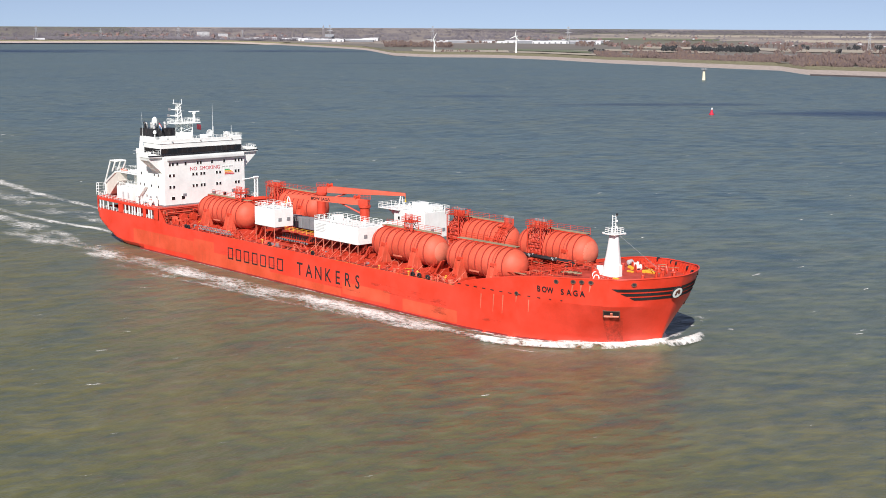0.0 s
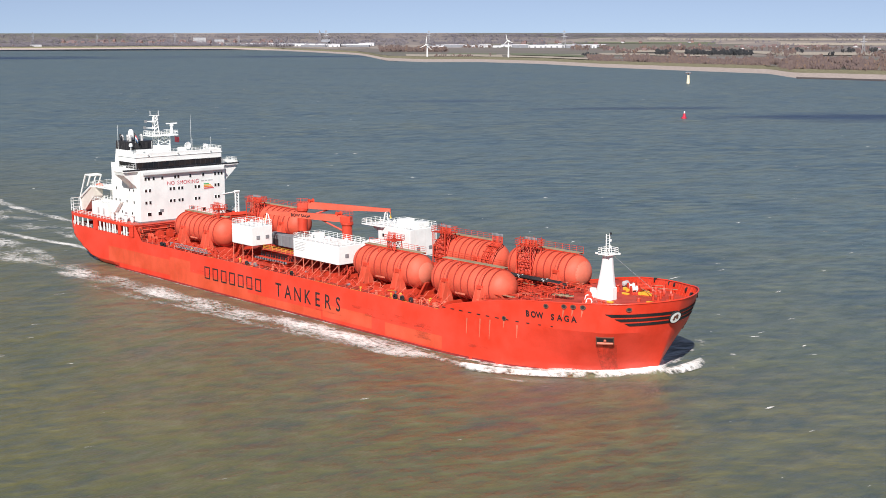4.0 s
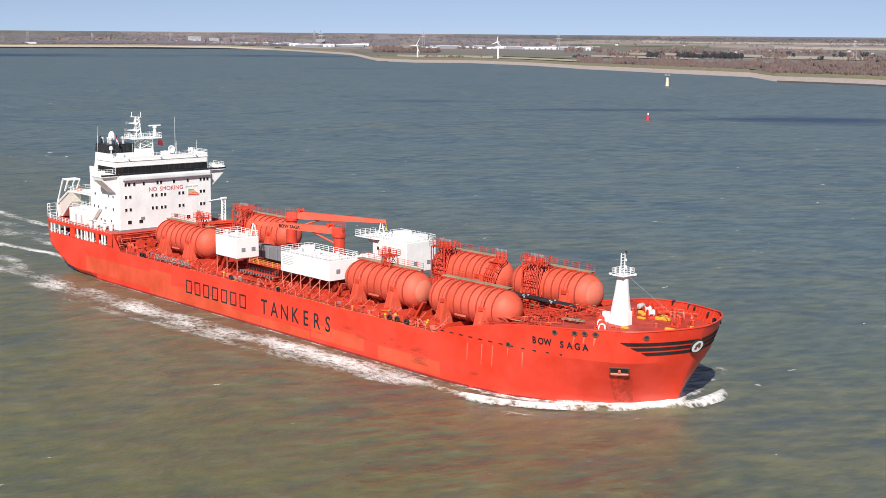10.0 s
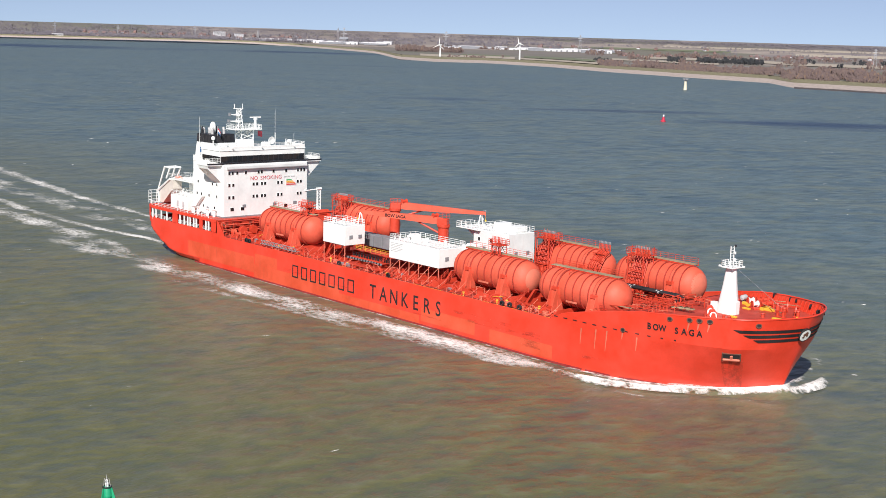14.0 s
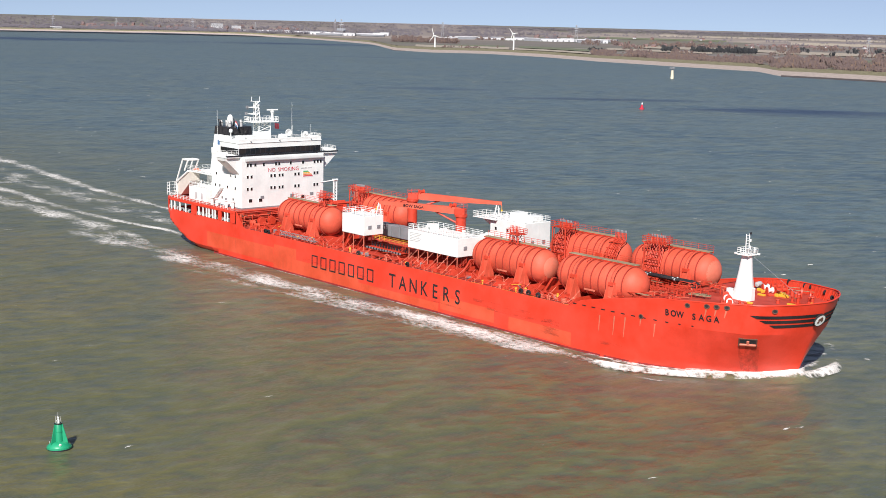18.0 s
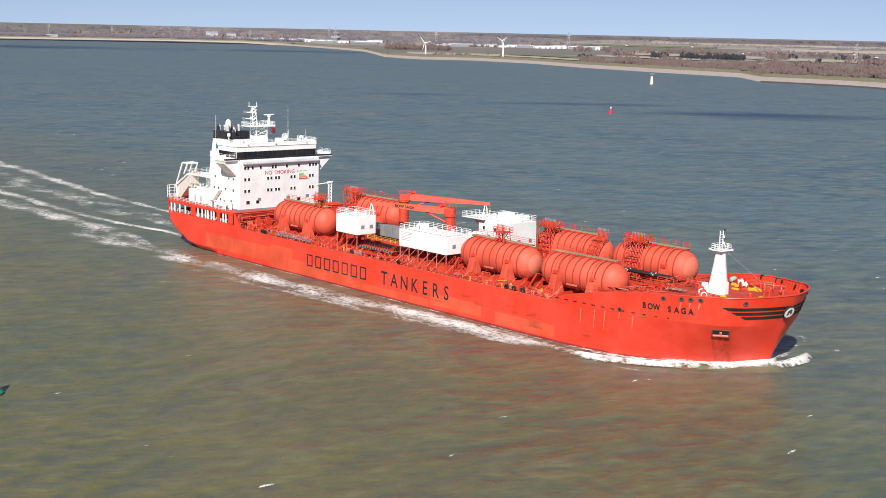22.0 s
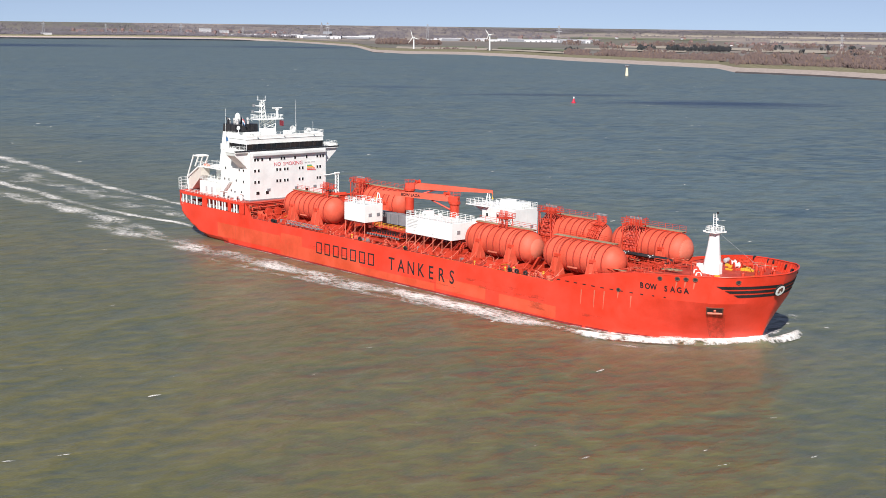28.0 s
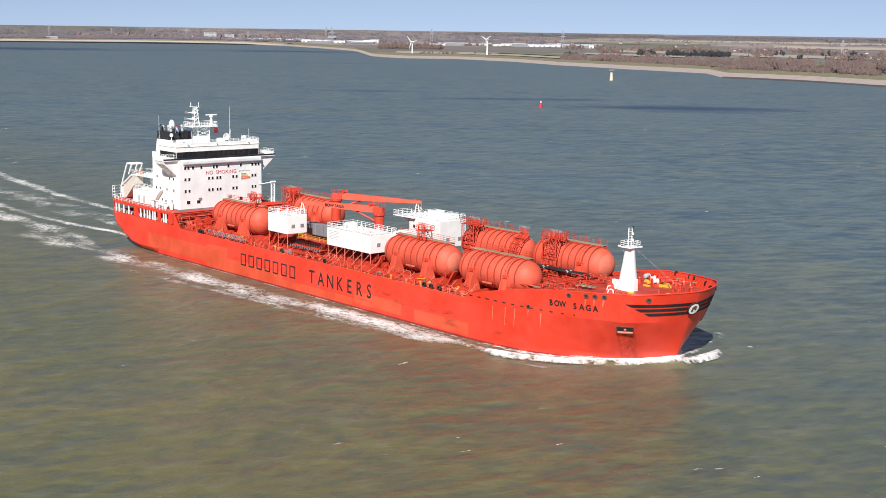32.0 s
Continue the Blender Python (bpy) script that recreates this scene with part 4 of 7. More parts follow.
part("roof_cabinet", Geo().slab(-66.6, -65.2, 0.4, 2.2, 26.75, 28.3, 0.06), M_WHITE, wheel)
part("radar_dish", Geo().lathe([(0, 0.0), (0.6, 0.12), (0.95, 0.4), (0.9, 0.45), (0, 0.2)], 18, "x", (-66.2, 2.9, 28.6)), M_WHITE, wheel, smooth=40)
part("roof_vent", Geo().lathe([(0.25, 0), (0.25, 0.9), (0.5, 0.95), (0.4, 1.3), (0, 1.4)], 12, "z", (-68.0, -8.6, 26.7)), M_WHITE, wheel, smooth=40)
for x, y, r in ((-66.5, 8.6, 0.75), (-67.5, -1.6, 0.45), (-69, 3.0, 0.4)):
    part("satellite_dome", Geo().lathe([(0.12, 0), (0.14, 0.7), (r * 0.8, 0.75), (r, 0.75 + r * 0.7), (r * 0.75, 0.75 + r * 1.4), (0, 0.75 + r * 1.75)], 16, "z", (x, y, 26.7)), M_WHITE, wheel, smooth=40)
part("whip_antenna", Geo().tube((-66, 4.0, 26.7), (-66, 4.0, 30.0), 0.07).tube((-66, 4.0, 30), (-66, 4.0, 36.2), 0.045, 0.02), M_WHITE, wheel)
for y in (-6, 5.5, 11):
    part("short_antenna", Geo().tube((-68, y, 26.7), (-68, y, 30.2), 0.035), M_WHITE, wheel)
part("roof_locker", Geo().slab(-70, -68.4, -9, -5, 26.75, 28.0), M_WHITE, wheel)
part("search_light", Geo().lathe([(0, 0), (0.3, 0.05), (0.34, 0.4), (0, 0.5)], 12, "x", (-64.2, 6.5, 28.3)).tube((-64.2, 6.5, 26.7), (-64.2, 6.5, 28.2), 0.05), M_WHITE, wheel)

# radar mast
mx, my = -72.4, -0.8
mast = part("radar_mast", Geo().prism([(mx - 1.7, 26.0), (mx + 1.7, 26.0), (mx + 1.35, 28.6), (mx - 1.35, 28.6)], "y", my - 1.6, my + 1.9), M_WHITE, ship, "white lattice radar mast")
lat = Geo()
for sx in (-1.3, 1.3):
    for sy in (-1.5, 1.8):
        lat.tube((mx + sx, my + sy, 28.4), (mx + sx, my + sy, 31.0), 0.13)
for z in (28.7, 29.8):
    for p, q in (((-1.3, -1.5), (1.3, -1.5)), ((1.3, -1.5), (1.3, 1.8)), ((1.3, 1.8), (-1.3, 1.8)), ((-1.3, 1.8), (-1.3, -1.5))):
        lat.tube((mx + p[0], my + p[1], z), (mx + q[0], my + q[1], z + 1.2), 0.08)
        lat.tube((mx + p[0], my + p[1], z + 1.2), (mx + q[0], my + q[1], z), 0.08)
part("lattice", lat, M_WHITE, mast)
part("mast_platform", Geo().slab(mx - 2.0, mx + 2.2, my - 3.9, my + 3.8, 30.9, 31.15, 0.04), M_WHITE, mast)
part("mast_railing", Geo().rail([(mx + 2.1, my - 3.8, 31.1), (mx + 2.1, my + 3.7, 31.1), (mx - 1.9, my + 3.7, 31.1), (mx - 1.9, my - 3.8, 31.1), (mx + 2.1, my - 3.8, 31.1)], 1.1, 1.0, 0.055), M_WHITE, mast)
ty = my - 1.3
leg = Geo()
for sx, sy in ((-0.6, -0.7), (0.6, -0.7), (-0.6, 0.7), (0.6, 0.7)):
    leg.tube((mx + sx, ty + sy, 31.0), (mx + sx * 0.45, ty - 0.3 + sy * 0.5, 36.0), 0.12)
for k in range(5):
    z, w = 31.6 + k * 0.9, 0.62 - 0.06 * k
    for s in (-1, 1):
        leg.tube((mx + 0.5 * s, ty - w, z), (mx + 0.45 * s, ty + w, z + 0.8), 0.07)
        leg.tube((mx + 0.5, ty + w * s, z), (mx - 0.45, ty + w * s, z + 0.8), 0.07)
part("mast_top", leg, M_WHITE, mast)
part("mast_yard", Geo().tube((mx, ty - 1.8, 36.1), (mx, ty + 1.0, 35.9), 0.1), M_WHITE, mast)
for z, l in ((34.2, 2.6), (32.6, 2.9)):
    part("mast_arm", Geo().prism([(ty, z), (ty - l, z + 0.35), (ty - l, z + 0.5), (ty, z + 0.55)], "x", mx - 0.35, mx + 0.35), M_WHITE, mast)
    part("arm_light", Geo().slab(mx - 0.3, mx + 0.3, ty - l - 0.5, ty - l + 0.05, z + 0.1, z + 0.8, 0.05), M_GREY, mast)
for y in (ty - 1.5, ty + 0.8):
    part("mast_light", Geo().tube((mx, y, 36.0), (mx, y, 37.2), 0.08), M_WHITE, mast)
part("anemometer", Geo().tube((mx, ty + 0.3, 36.0), (mx, ty + 0.3, 36.6), 0.06), M_GREY, mast)
part("radar_post", Geo().lathe([(0.45, 31.1), (0.3, 33.2), (0.5, 33.3), (0.5, 33.7), (0, 33.75)], 10, "z", (mx + 1, my + 2.6, 0)), M_WHITE, mast)
part("radar_scanner", Geo().slab(mx + 0.85, mx + 1.15, my + 1.0, my + 4.2, 33.75, 34.05, 0.06), M_WHITE, mast)
part("gaff", Geo().tube((mx - 2, my - 3.2, 30.4), (mx + 1, my - 6.5, 31.4), 0.06), M_WHITE, mast)
part("flag", Geo().sheet([[(mx + 0.6 + 0.05 * math.sin(i * 1.3), my + 3.6 + i * 0.26, 29.2 + j * 0.35 - 0.05 * i) for j in range(5)] for i in range(6)]), M_TEXTRED, mast, "red flag flying from a halyard")

# funnel
fun = part("funnel_casing", Geo().prism([(-88.0, 14.0), (-77.0, 14.0), (-78.6, 27.2), (-85.0, 27.2)], "y", -6.6, 0.4), M_WHITE, ship, "white funnel casing with a black top")
part("funnel_top", Geo().prism([(-85.05, 27.2), (-78.55, 27.2), (-78.8, 29.3), (-84.6, 29.3)], "y", -6.65, 0.45), M_BLACK, fun)
for x, y, h, r, mt in ((-84.2, -5.0, 1.3, 0.36, M_GREYPALE), (-83.6, -5.9, 1.7, 0.28, M_BLACK), (-83.0, -4.2, 1.4, 0.3, M_GREYPALE), (-82.6, -2.4, 1.8, 0.28, M_BLACK), (-80.6, -4.8, 1.8, 0.42, M_WHITE), (-79.6, -5.4, 1.5, 0.34, M_GREYPALE), (-79.4, -2.2, 1.7, 0.34, M_GREYPALE)):
    part("exhaust_pipe", Geo().run([(x, y, 29.1), (x, y, 29.2 + h * 0.6), (x - r * 0.9, y, 29.2 + h)], r, 12), mt, fun, "exhaust pipe bent aft", smooth=40)
part("funnel_mark", Geo().prism([(-83.6, 24.6), (-82.4, 24.6), (-82.4, 25.8), (-83.6, 25.8)], "y", -6.66, -6.62), M_SIGNBLUE, fun)
part("funnel_dome", Geo().lathe([(0.5, 29.2), (0.75, 29.5), (0.85, 30.6), (0.7, 31.6), (0.35, 32.1), (0, 32.2)], 16, "z", (-82.0, -3.8, 0)), M_WHITE, fun, "white domed exhaust cowl", smooth=45)

for x in (-84.2, -82.9, -81.6, -80.3, -79.2):
    part("funnel_louvre", Geo().slab(x - 0.4, x + 0.4, -6.74, -6.66, 27.4, 29.0, 0.03), M_HOSE, fun)
for k, y in enumerate((-5.6, -4.2, -2.8, -1.4)):
    part("funnel_louvre", Geo().slab(-78.62, -78.5, y - 0.5, y + 0.5, 27.5, 29.0, 0.03), M_HOSE, fun)
part("funnel_pole", Geo().tube((-83.0, -7.0, 23.6), (-83.0, -7.0, 33.4), 0.06, 0.03), M_WHITE, fun)
part("funnel_radome", Geo().lathe([(0.12, 0), (0.12, 1.6), (0.4, 1.7), (0.5, 2.1), (0.35, 2.5), (0, 2.6)], 14, "z", (-77.6, -6.4, 26.4)), M_WHITE, fun, smooth=40)
for k, mt in enumerate((M_TEXTRED, M_WHITE, M_SIGNBLUE)):
    part("ensign_stripe", Geo().sheet([[(-78.4 + 0.28 * i, -4.6 + 0.1 * math.sin(i), 30.9 - 0.42 * k - 0.16 * i - 0.42 * j) for j in range(2)] for i in range(6)]), mt, fun, "stripe of a red, white and blue flag")
part("ensign_staff", Geo().tube((-78.5, -4.6, 29.0), (-78.5, -4.6, 31.4), 0.05), M_GREYPALE, fun)

# houses and boat deck aft
aft = part("aft_house", Geo().slab(-88.5, -76.9, -9.5, 9.5, POOP_Z, 14.2, 0.08), M_WHITE, ship)
part("upper_aft_house", Geo().slab(-86.5, -76.9, -8.0, 8.0, 14.2, 17.6, 0.08), M_WHITE, ship)
part("boat_deck", Geo().slab(-90.5, -76.9, -11.5, 11.5, 17.4, 17.65, 0.04), M_WHITE, ship)
part("boat_deck_railing", Geo().rail([(-77.2, -11.4, 17.65), (-90.4, -11.4, 17.65), (-90.4, 11.4, 17.65)], 1.1, 1.5), M_WHITE, ship)
part("lower_deck_railing", Geo().rail([(-77.2, -9.4, 14.2), (-88.4, -9.4, 14.2), (-88.4, 9.4, 14.2)], 1.1, 1.5), M_WHITE, ship)
part("deck_locker", Geo().slab(-87.0, -79.0, -12.9, -9.4, POOP_Z, 14.1, 0.06), M_WHITE, ship)
part("locker_railing", Geo().rail([(-79.2, -12.8, 14.1), (-86.9, -12.8, 14.1), (-86.9, -9.6, 14.1)], 1.05, 1.3), M_WHITE, ship)
for x in (-83.5, -80.8):
    part("store_door", Geo().slab(x - 0.45, x + 0.45, -12.96, -12.85, 10.9, 12.8, 0.03), M_GREYPALE, ship)
# stern davit for the free-fall boat
for y in (-12.2, -9.2):
    g = Geo()
    g.run([(-94.0, y, 11.0), (-94.6, y, 14.2), (-91.2, y, 20.4), (-88.6, y, 20.4), (-90.4, y, 17.6)], 0.24, 6)
    g.run([(-94.6, y, 14.2), (-88.6, y, 17.6)], 0.26, 6)
    part("davit_frame", g, M_WHITE, ship, "white stern davit frame")
for x in (-91.2, -88.6):
    part("davit_beam", Geo().run([(x, -12.2, 20.4), (x, -9.2, 20.4)], 0.21), M_WHITE, ship)
part("boat_ramp", Geo().prism([(-94.6, 13.6), (-88.8, 17.5), (-87.6, 17.5), (-87.6, 15.2), (-92.4, 11.2), (-93.8, 11.2)], "y", -12.0, -9.4), M_BOATRAMP, ship, "pale boat ramp under the davit")
for x, y in ((-94.2, -14.4), (-95.4, -14.4), (-95.4, -12.2), (-95.4, -10.0), (-94.2, -10.0)):
    part("platform_post", Geo().tube((x, y, 11.0), (x, y, 14.2), 0.07, n=5), M_WHITE, ship)
for k in range(4):
    z = 11.8 + 0.8 * k
    part("platform_rail", Geo().sweep([(-94.2, -14.4, z), (-95.4, -14.4, z), (-95.4, -10.0, z), (-94.2, -10.0, z)], 0.06, 5), M_WHITE, ship)
part("rescue_boat", Geo().lathe([(0, 0), (0.4, 0.4), (0.6, 1.2), (0.6, 2.6), (0.35, 3.3), (0, 3.5)], 12, "x", (-91.0, -9.4, 17.6)), M_TANKPALE, ship, "small orange rescue boat", smooth=50)
for x, y, z in ((-74.5, -13.8, 10.8), (-72.0, -14.0, 10.8), (-68.0, -13.8, 10.8), (-66.0, -13.2, 10.8)):
    part("deck_fitting", Geo().lathe([(0.35, 0), (0.4, 0.9), (0.25, 1.4), (0.5, 1.7), (0, 1.9)], 10, "z", (x, y, z)), M_WHITE, ship)
part("stair", Geo().prism([(-76.6, 10.9), (-76.0, 10.9), (-71.2, 15.2), (-71.8, 15.2)], "y", -13.4, -12.4), M_WHITE, ship)
# provision crane and platform on the port side
part("port_davit", Geo().run([(-61.4, 13.6, 10.8), (-61.4, 13.6, 16.6)], 0.16).run([(-61.4, 14.6, 10.8), (-61.4, 14.6, 16.6)], 0.16).run([(-61.4, 14.1, 16.6), (-63.4, 11.0, 16.0)], 0.12).tube((-61.4, 13.4, 16.6), (-61.4, 14.8, 16.6), 0.35), M_WHITE, ship, "white hose davit on the port side")
for k in range(7):
    part("davit_rung", Geo().tube((-61.4, 13.6, 11.3 + 0.8 * k), (-61.4, 14.6, 11.3 + 0.8 * k), 0.09, n=5).tube((-61.4, 13.6, 11.3 + 0.8 * k), (-61.4, 14.6, 12.1 + 0.8 * k), 0.06, n=5) if k < 6 else Geo().tube((-61.4, 13.6, 16.1), (-61.4, 14.6, 16.1), 0.09, n=5), M_WHITE, ship)
part("davit_ladder", Geo().run([(-61.2, 13.7, 10.8), (-61.2, 13.7, 16)], 0.05), M_WHITE, ship)


# ---- cargo deck ----
TANK_R = 3.16


def deck_tank(x0, x1, y, tower, walk_y, TANK_Z=11.35):
    """A cylindrical deck tank with rounded ends, hoops, saddles, top walkway and pipe tower."""
    head = 2.5
    prof = [(TANK_R * math.sin(math.pi / 2 * k / 8), x0 + head - head * math.cos(math.pi / 2 * k / 8)) for k in range(9)]
    prof += [(TANK_R * math.cos(math.pi / 2 * k / 8), x1 - head + head * math.sin(math.pi / 2 * k / 8)) for k in range(9)]
    tank = part("deck_tank", Geo().lathe(prof, 40, "x", (0, y, TANK_Z)), M_TANK, ship, "orange-red cylindrical deck tank with rounded ends", smooth=50)
    n = 9
    ring = Geo().lathe([(TANK_R - 0.02, -0.07), (TANK_R + 0.2, -0.07), (TANK_R + 0.2, 0.07), (TANK_R - 0.02, 0.07)], 40, "x").data("stiffening_ring", M_RING, 30)
    band = Geo().lathe([(TANK_R - 0.02, -0.28), (TANK_R + 0.2, -0.28), (TANK_R + 0.2, 0.28), (TANK_R - 0.02, 0.28)], 40, "x").data("saddle_band", M_TANK, 30)
    for i in range(n):
        x = x0 + head + 0.1 + (x1 - x0 - 2 * head - 0.2) * i / (n - 1)
        part("stiffening_ring", ring, None, tank).location = (x, y, TANK_Z)
    L = x1 - x0
    for xs in (x0 + L * 0.29, x0 + L * 0.76):
        part("saddle_band", band, None, tank).location = (xs, y, TANK_Z)
        for dx in (-0.34, 0.34):
            part("stiffening_ring", ring, None, tank).location = (xs + dx, y, TANK_Z)
        for s in (-1, 1):
            yo = y + s * (TANK_R + 0.15)
            for dx in (-0.75, 0.75):
                g = Geo().prism([(yo - s * 1.6, MAIN_Z), (yo + s * 1.7, MAIN_Z), (yo + s * 0.35, TANK_Z + 0.2), (yo - s * 0.2, TANK_Z + 0.2)][::s], "x", xs + dx - 0.05, xs + dx + 0.05)
                part("saddle_plate", g, M_TANK, tank)
            g = Geo().prism([(xs - 1.15, MAIN_Z), (xs + 1.15, MAIN_Z), (xs + 0.5, TANK_Z + 0.3), (xs - 0.55, TANK_Z + 0.3)], "y", yo + s * 0.02 - 0.06, yo + s * 0.02 + 0.06)
            part("saddle_web", g, M_TANK, tank)
            part("saddle_bracket", Geo().slab(xs - 0.7, xs + 0.7, yo - 0.25, yo + 0.25, TANK_Z - 0.15, TANK_Z + 0.55, 0.06), M_RED, tank)
    # walkway on top
    zt = TANK_Z + TANK_R + 0.28
    wy = y + walk_y
    nseg = 7
    for i in range(nseg):
        a = x0 + 1.2 + (L - 3.6) * i / nseg
        b = x0 + 1.2 + (L - 3.6) * (i + 1) / nseg - 0.08
        part("walkway_grating", Geo().slab(a, b, wy - 0.72, wy + 0.62, zt - 0.02, zt + 0.1, 0.02), M_GRATE, tank, "olive deck grating")
    part("walkway_railing", Geo().rail([(x0 + 1.2, wy + 0.62, zt), (x1 - 2.4, wy + 0.62, zt)], 1.1, 1.7, 0.04), M_RED, tank)
    part("walkway_beam", Geo().box(x0 + 1.2, x1 - 2.4, wy - 0.66, wy - 0.6, zt - 0.25, zt + 0.05).box(x0 + 1.2, x1 - 2.4, wy + 0.6, wy + 0.66, zt - 0.25, zt + 0.05), M_RED, tank)
    post = Geo()
    for i in range(6):
        x = x0 + 2.5 + (L - 6) * i / 5
        post.tube((x, wy, TANK_Z + TANK_R - 0.3), (x, wy, zt), 0.08, n=4)
    part("walkway_post", post, M_RED, tank)
    part("lifting_lug", Geo().lathe([(0.5, -0.05), (0.62, 0), (0.5, 0.05)], 14, "x", (x0 + L * 0.38, y - 1.2 * (1 if y < 0 else 1), TANK_Z + TANK_R - 0.2)), M_RED, tank)
    part("name_plate", Geo().slab(x0 + L * 0.42, x0 + L * 0.55, y - TANK_R - 0.02, y - TANK_R + 0.2, TANK_Z - 1.9, TANK_Z - 1.6, 0.02), M_TANKPALE, tank)
    # tower
    tx, kind = tower
    if kind == "small":
        tz = zt + 2.6
        g = Geo()
        for sx in (-1.2, 1.2):
            for sy in (-1.0, 1.0):
                g.tube((tx + sx, y + sy, zt - 0.4), (tx + sx * 0.8, y + sy * 0.8, tz), 0.09)
                g.tube((tx + sx, y + sy, zt - 0.2), (tx - sx * 0.85, y + sy * 0.85, tz - 0.5), 0.06)
        part("vent_tower", g, M_RED, tank)
        part("tower_platform", Geo().slab(tx - 1.5, tx + 1.5, y - 1.3, y + 1.3, tz - 0.9, tz - 0.75, 0.03), M_RED, tank)
        part("tower_railing", Geo().rail([(tx - 1.5, y - 1.3, tz - 0.8), (tx + 1.5, y - 1.3, tz - 0.8), (tx + 1.5, y + 1.3, tz - 0.8), (tx - 1.5, y + 1.3, tz - 0.8), (tx - 1.5, y - 1.3, tz - 0.8)], 1.0, 1.0), M_RED, tank)
        for i in range(7):
            part("vent_pipe", Geo().tube((tx - 1.1 + i * 0.37, y - 0.6, zt), (tx - 1.1 + i * 0.37, y - 0.6, tz + 0.8), 0.07, n=6), M_RED, tank)
    elif kind == "big":
        ty = y - TANK_R - 0.2
        tz = zt + 0.9
        g = Geo()
        for i in range(9):
            x = tx - 1.5 + i * 0.37
            part("riser_pipe", Geo().run([(x, ty - 0.5, MAIN_Z + 0.4), (x, ty - 0.5, TANK_Z - 0.5), (x, ty + 0.9, tz - 0.4), (x, ty + 0.9, tz + 0.9)], 0.11, 6), M_RED, tank)
            part("vent_head", Geo().lathe([(0.0, 0), (0.11, 0), (0.13, 0.3), (0.05, 0.5), (0, 0.52)], 8, "z", (x, ty + 0.9, tz + 0.9)), M_GREY, tank, "grey vent head")
        for sx in (-1.8, 1.8):
            for sy in (-1.0, 1.8):
                g.tube((tx + sx, ty + sy, MAIN_Z), (tx + sx, ty + sy * 1.0, tz), 0.12)
            g.tube((tx + sx, ty - 1.2, MAIN_Z + 1), (tx + sx, ty + 1.8, tz - 1.0), 0.07)
        for z in (9.5, 12.0, 14.0):
            g.tube((tx - 1.8, ty - 1.0, z), (tx + 1.8, ty - 1.0, z), 0.07)
            g.tube((tx - 1.8, ty - 1.0, z), (tx + 1.8, ty - 1.0, z + 1.8), 0.05)
        for i in range(14):
            xx, yy = tx + random.uniform(-2.2, 2.2), ty + random.uniform(-0.9, 2.0)
            part("tower_pipe", Geo().tube((xx, yy, tz - random.uniform(0.5, 3.0)), (xx, yy, tz + random.uniform(0.5, 1.6)), 0.06, n=5), random.choice((M_RED, M_PIPE, M_TANKPALE)), tank)
        for i in range(5):
            z = TANK_Z - 2.5 + i * 1.3
            part("pipe_clamp", Geo().slab(tx - 1.8, tx + 1.8, ty - 0.68, ty - 0.58, z, z + 0.12, 0.02), M_RED, tank)
        part("pipe_tower", g, M_RED, tank, "red lattice tower with riser pipes")
        for i in range(8):
            xs = tx - 2.3 + i * 0.62
            part("platform_slat", Geo().slab(xs, xs + 0.26, ty - 1.0, ty + 2.1, tz - 0.1, tz, 0.02), M_RED, tank)
        part("tower_railing", Geo().rail([(tx - 2.3, ty - 1.0, tz), (tx + 2.3, ty - 1.0, tz), (tx + 2.3, ty + 2.1, tz), (tx - 2.3, ty + 2.1, tz), (tx - 2.3, ty - 1.0, tz)], 1.1, 1.1), M_RED, tank)
    return tank


tank_a = deck_tank(16.2, 37.0, -7.8, (27.0, "small"), 0.9)
deck_tank(39.5, 59.4, -7.8, (42.0, "none"), 0.9)
tank_c = deck_tank(43.4, 62.8, 8.2, (50.8, "big"), 1.0, 12.7)
tank_d = deck_tank(22.0, 41.4, 8.2, (27.0, "big"), 1.0, 12.5)
deck_tank(-52.0, -30.6, -7.8, (-35.5, "small"), 0.9)
deck_tank(-45.0, -24.0, 8.2, (-40.0, "big"), 1.0, 12.5)


# pale pink patches on two rounded ends
for x1, y, z, r in ((37.0, -7.8, 11.35, 2.0), (62.8, 8.2, 12.7, 2.3)):
    prof = [(TANK_R * math.cos(q), x1 - 2.5 + 2.5 * math.sin(q) + 0.012) for q in (math.acos(r / TANK_R * k / 6) for k in range(7))]
    part("pale_end_patch", Geo().lathe(prof, 24, "x", (0, y, z)), M_TANKPALE, tank_a if y < 0 else tank_c, "pale pink patch on the tank's end", smooth=60)
# bundle of small pipes that droops over the shoulder of the port tank
for i in range(9):
    x = 38.4 + i * 0.34
    y0 = 8.2 - 0.4
    pts = [(x, y0, 17.3), (x, y0, 15.9), (x + 0.2, y0 - 1.7, 15.0), (x + 0.1 * (i % 3), y0 - 2.9, 13.4), (x - 0.2, y0 - 3.2, 11.5)]
    part("bundle_pipe", Geo().run(pts, 0.09, 5), M_RED, tank_d)
    part("vent_head", Geo().lathe([(0.0, 0), (0.1, 0), (0.12, 0.3), (0.05, 0.5), (0, 0.52)], 8, "z", (x, y0, 17.2)), M_GREY, tank_d)
for z in (15.4, 14.2, 12.8):
    part("bundle_clamp", Geo().slab(38.2, 41.4, 4.6 + (z - 12.8) * 0.55, 4.8 + (z - 12.8) * 0.55, z, z + 0.16, 0.03), M_RED, tank_d)


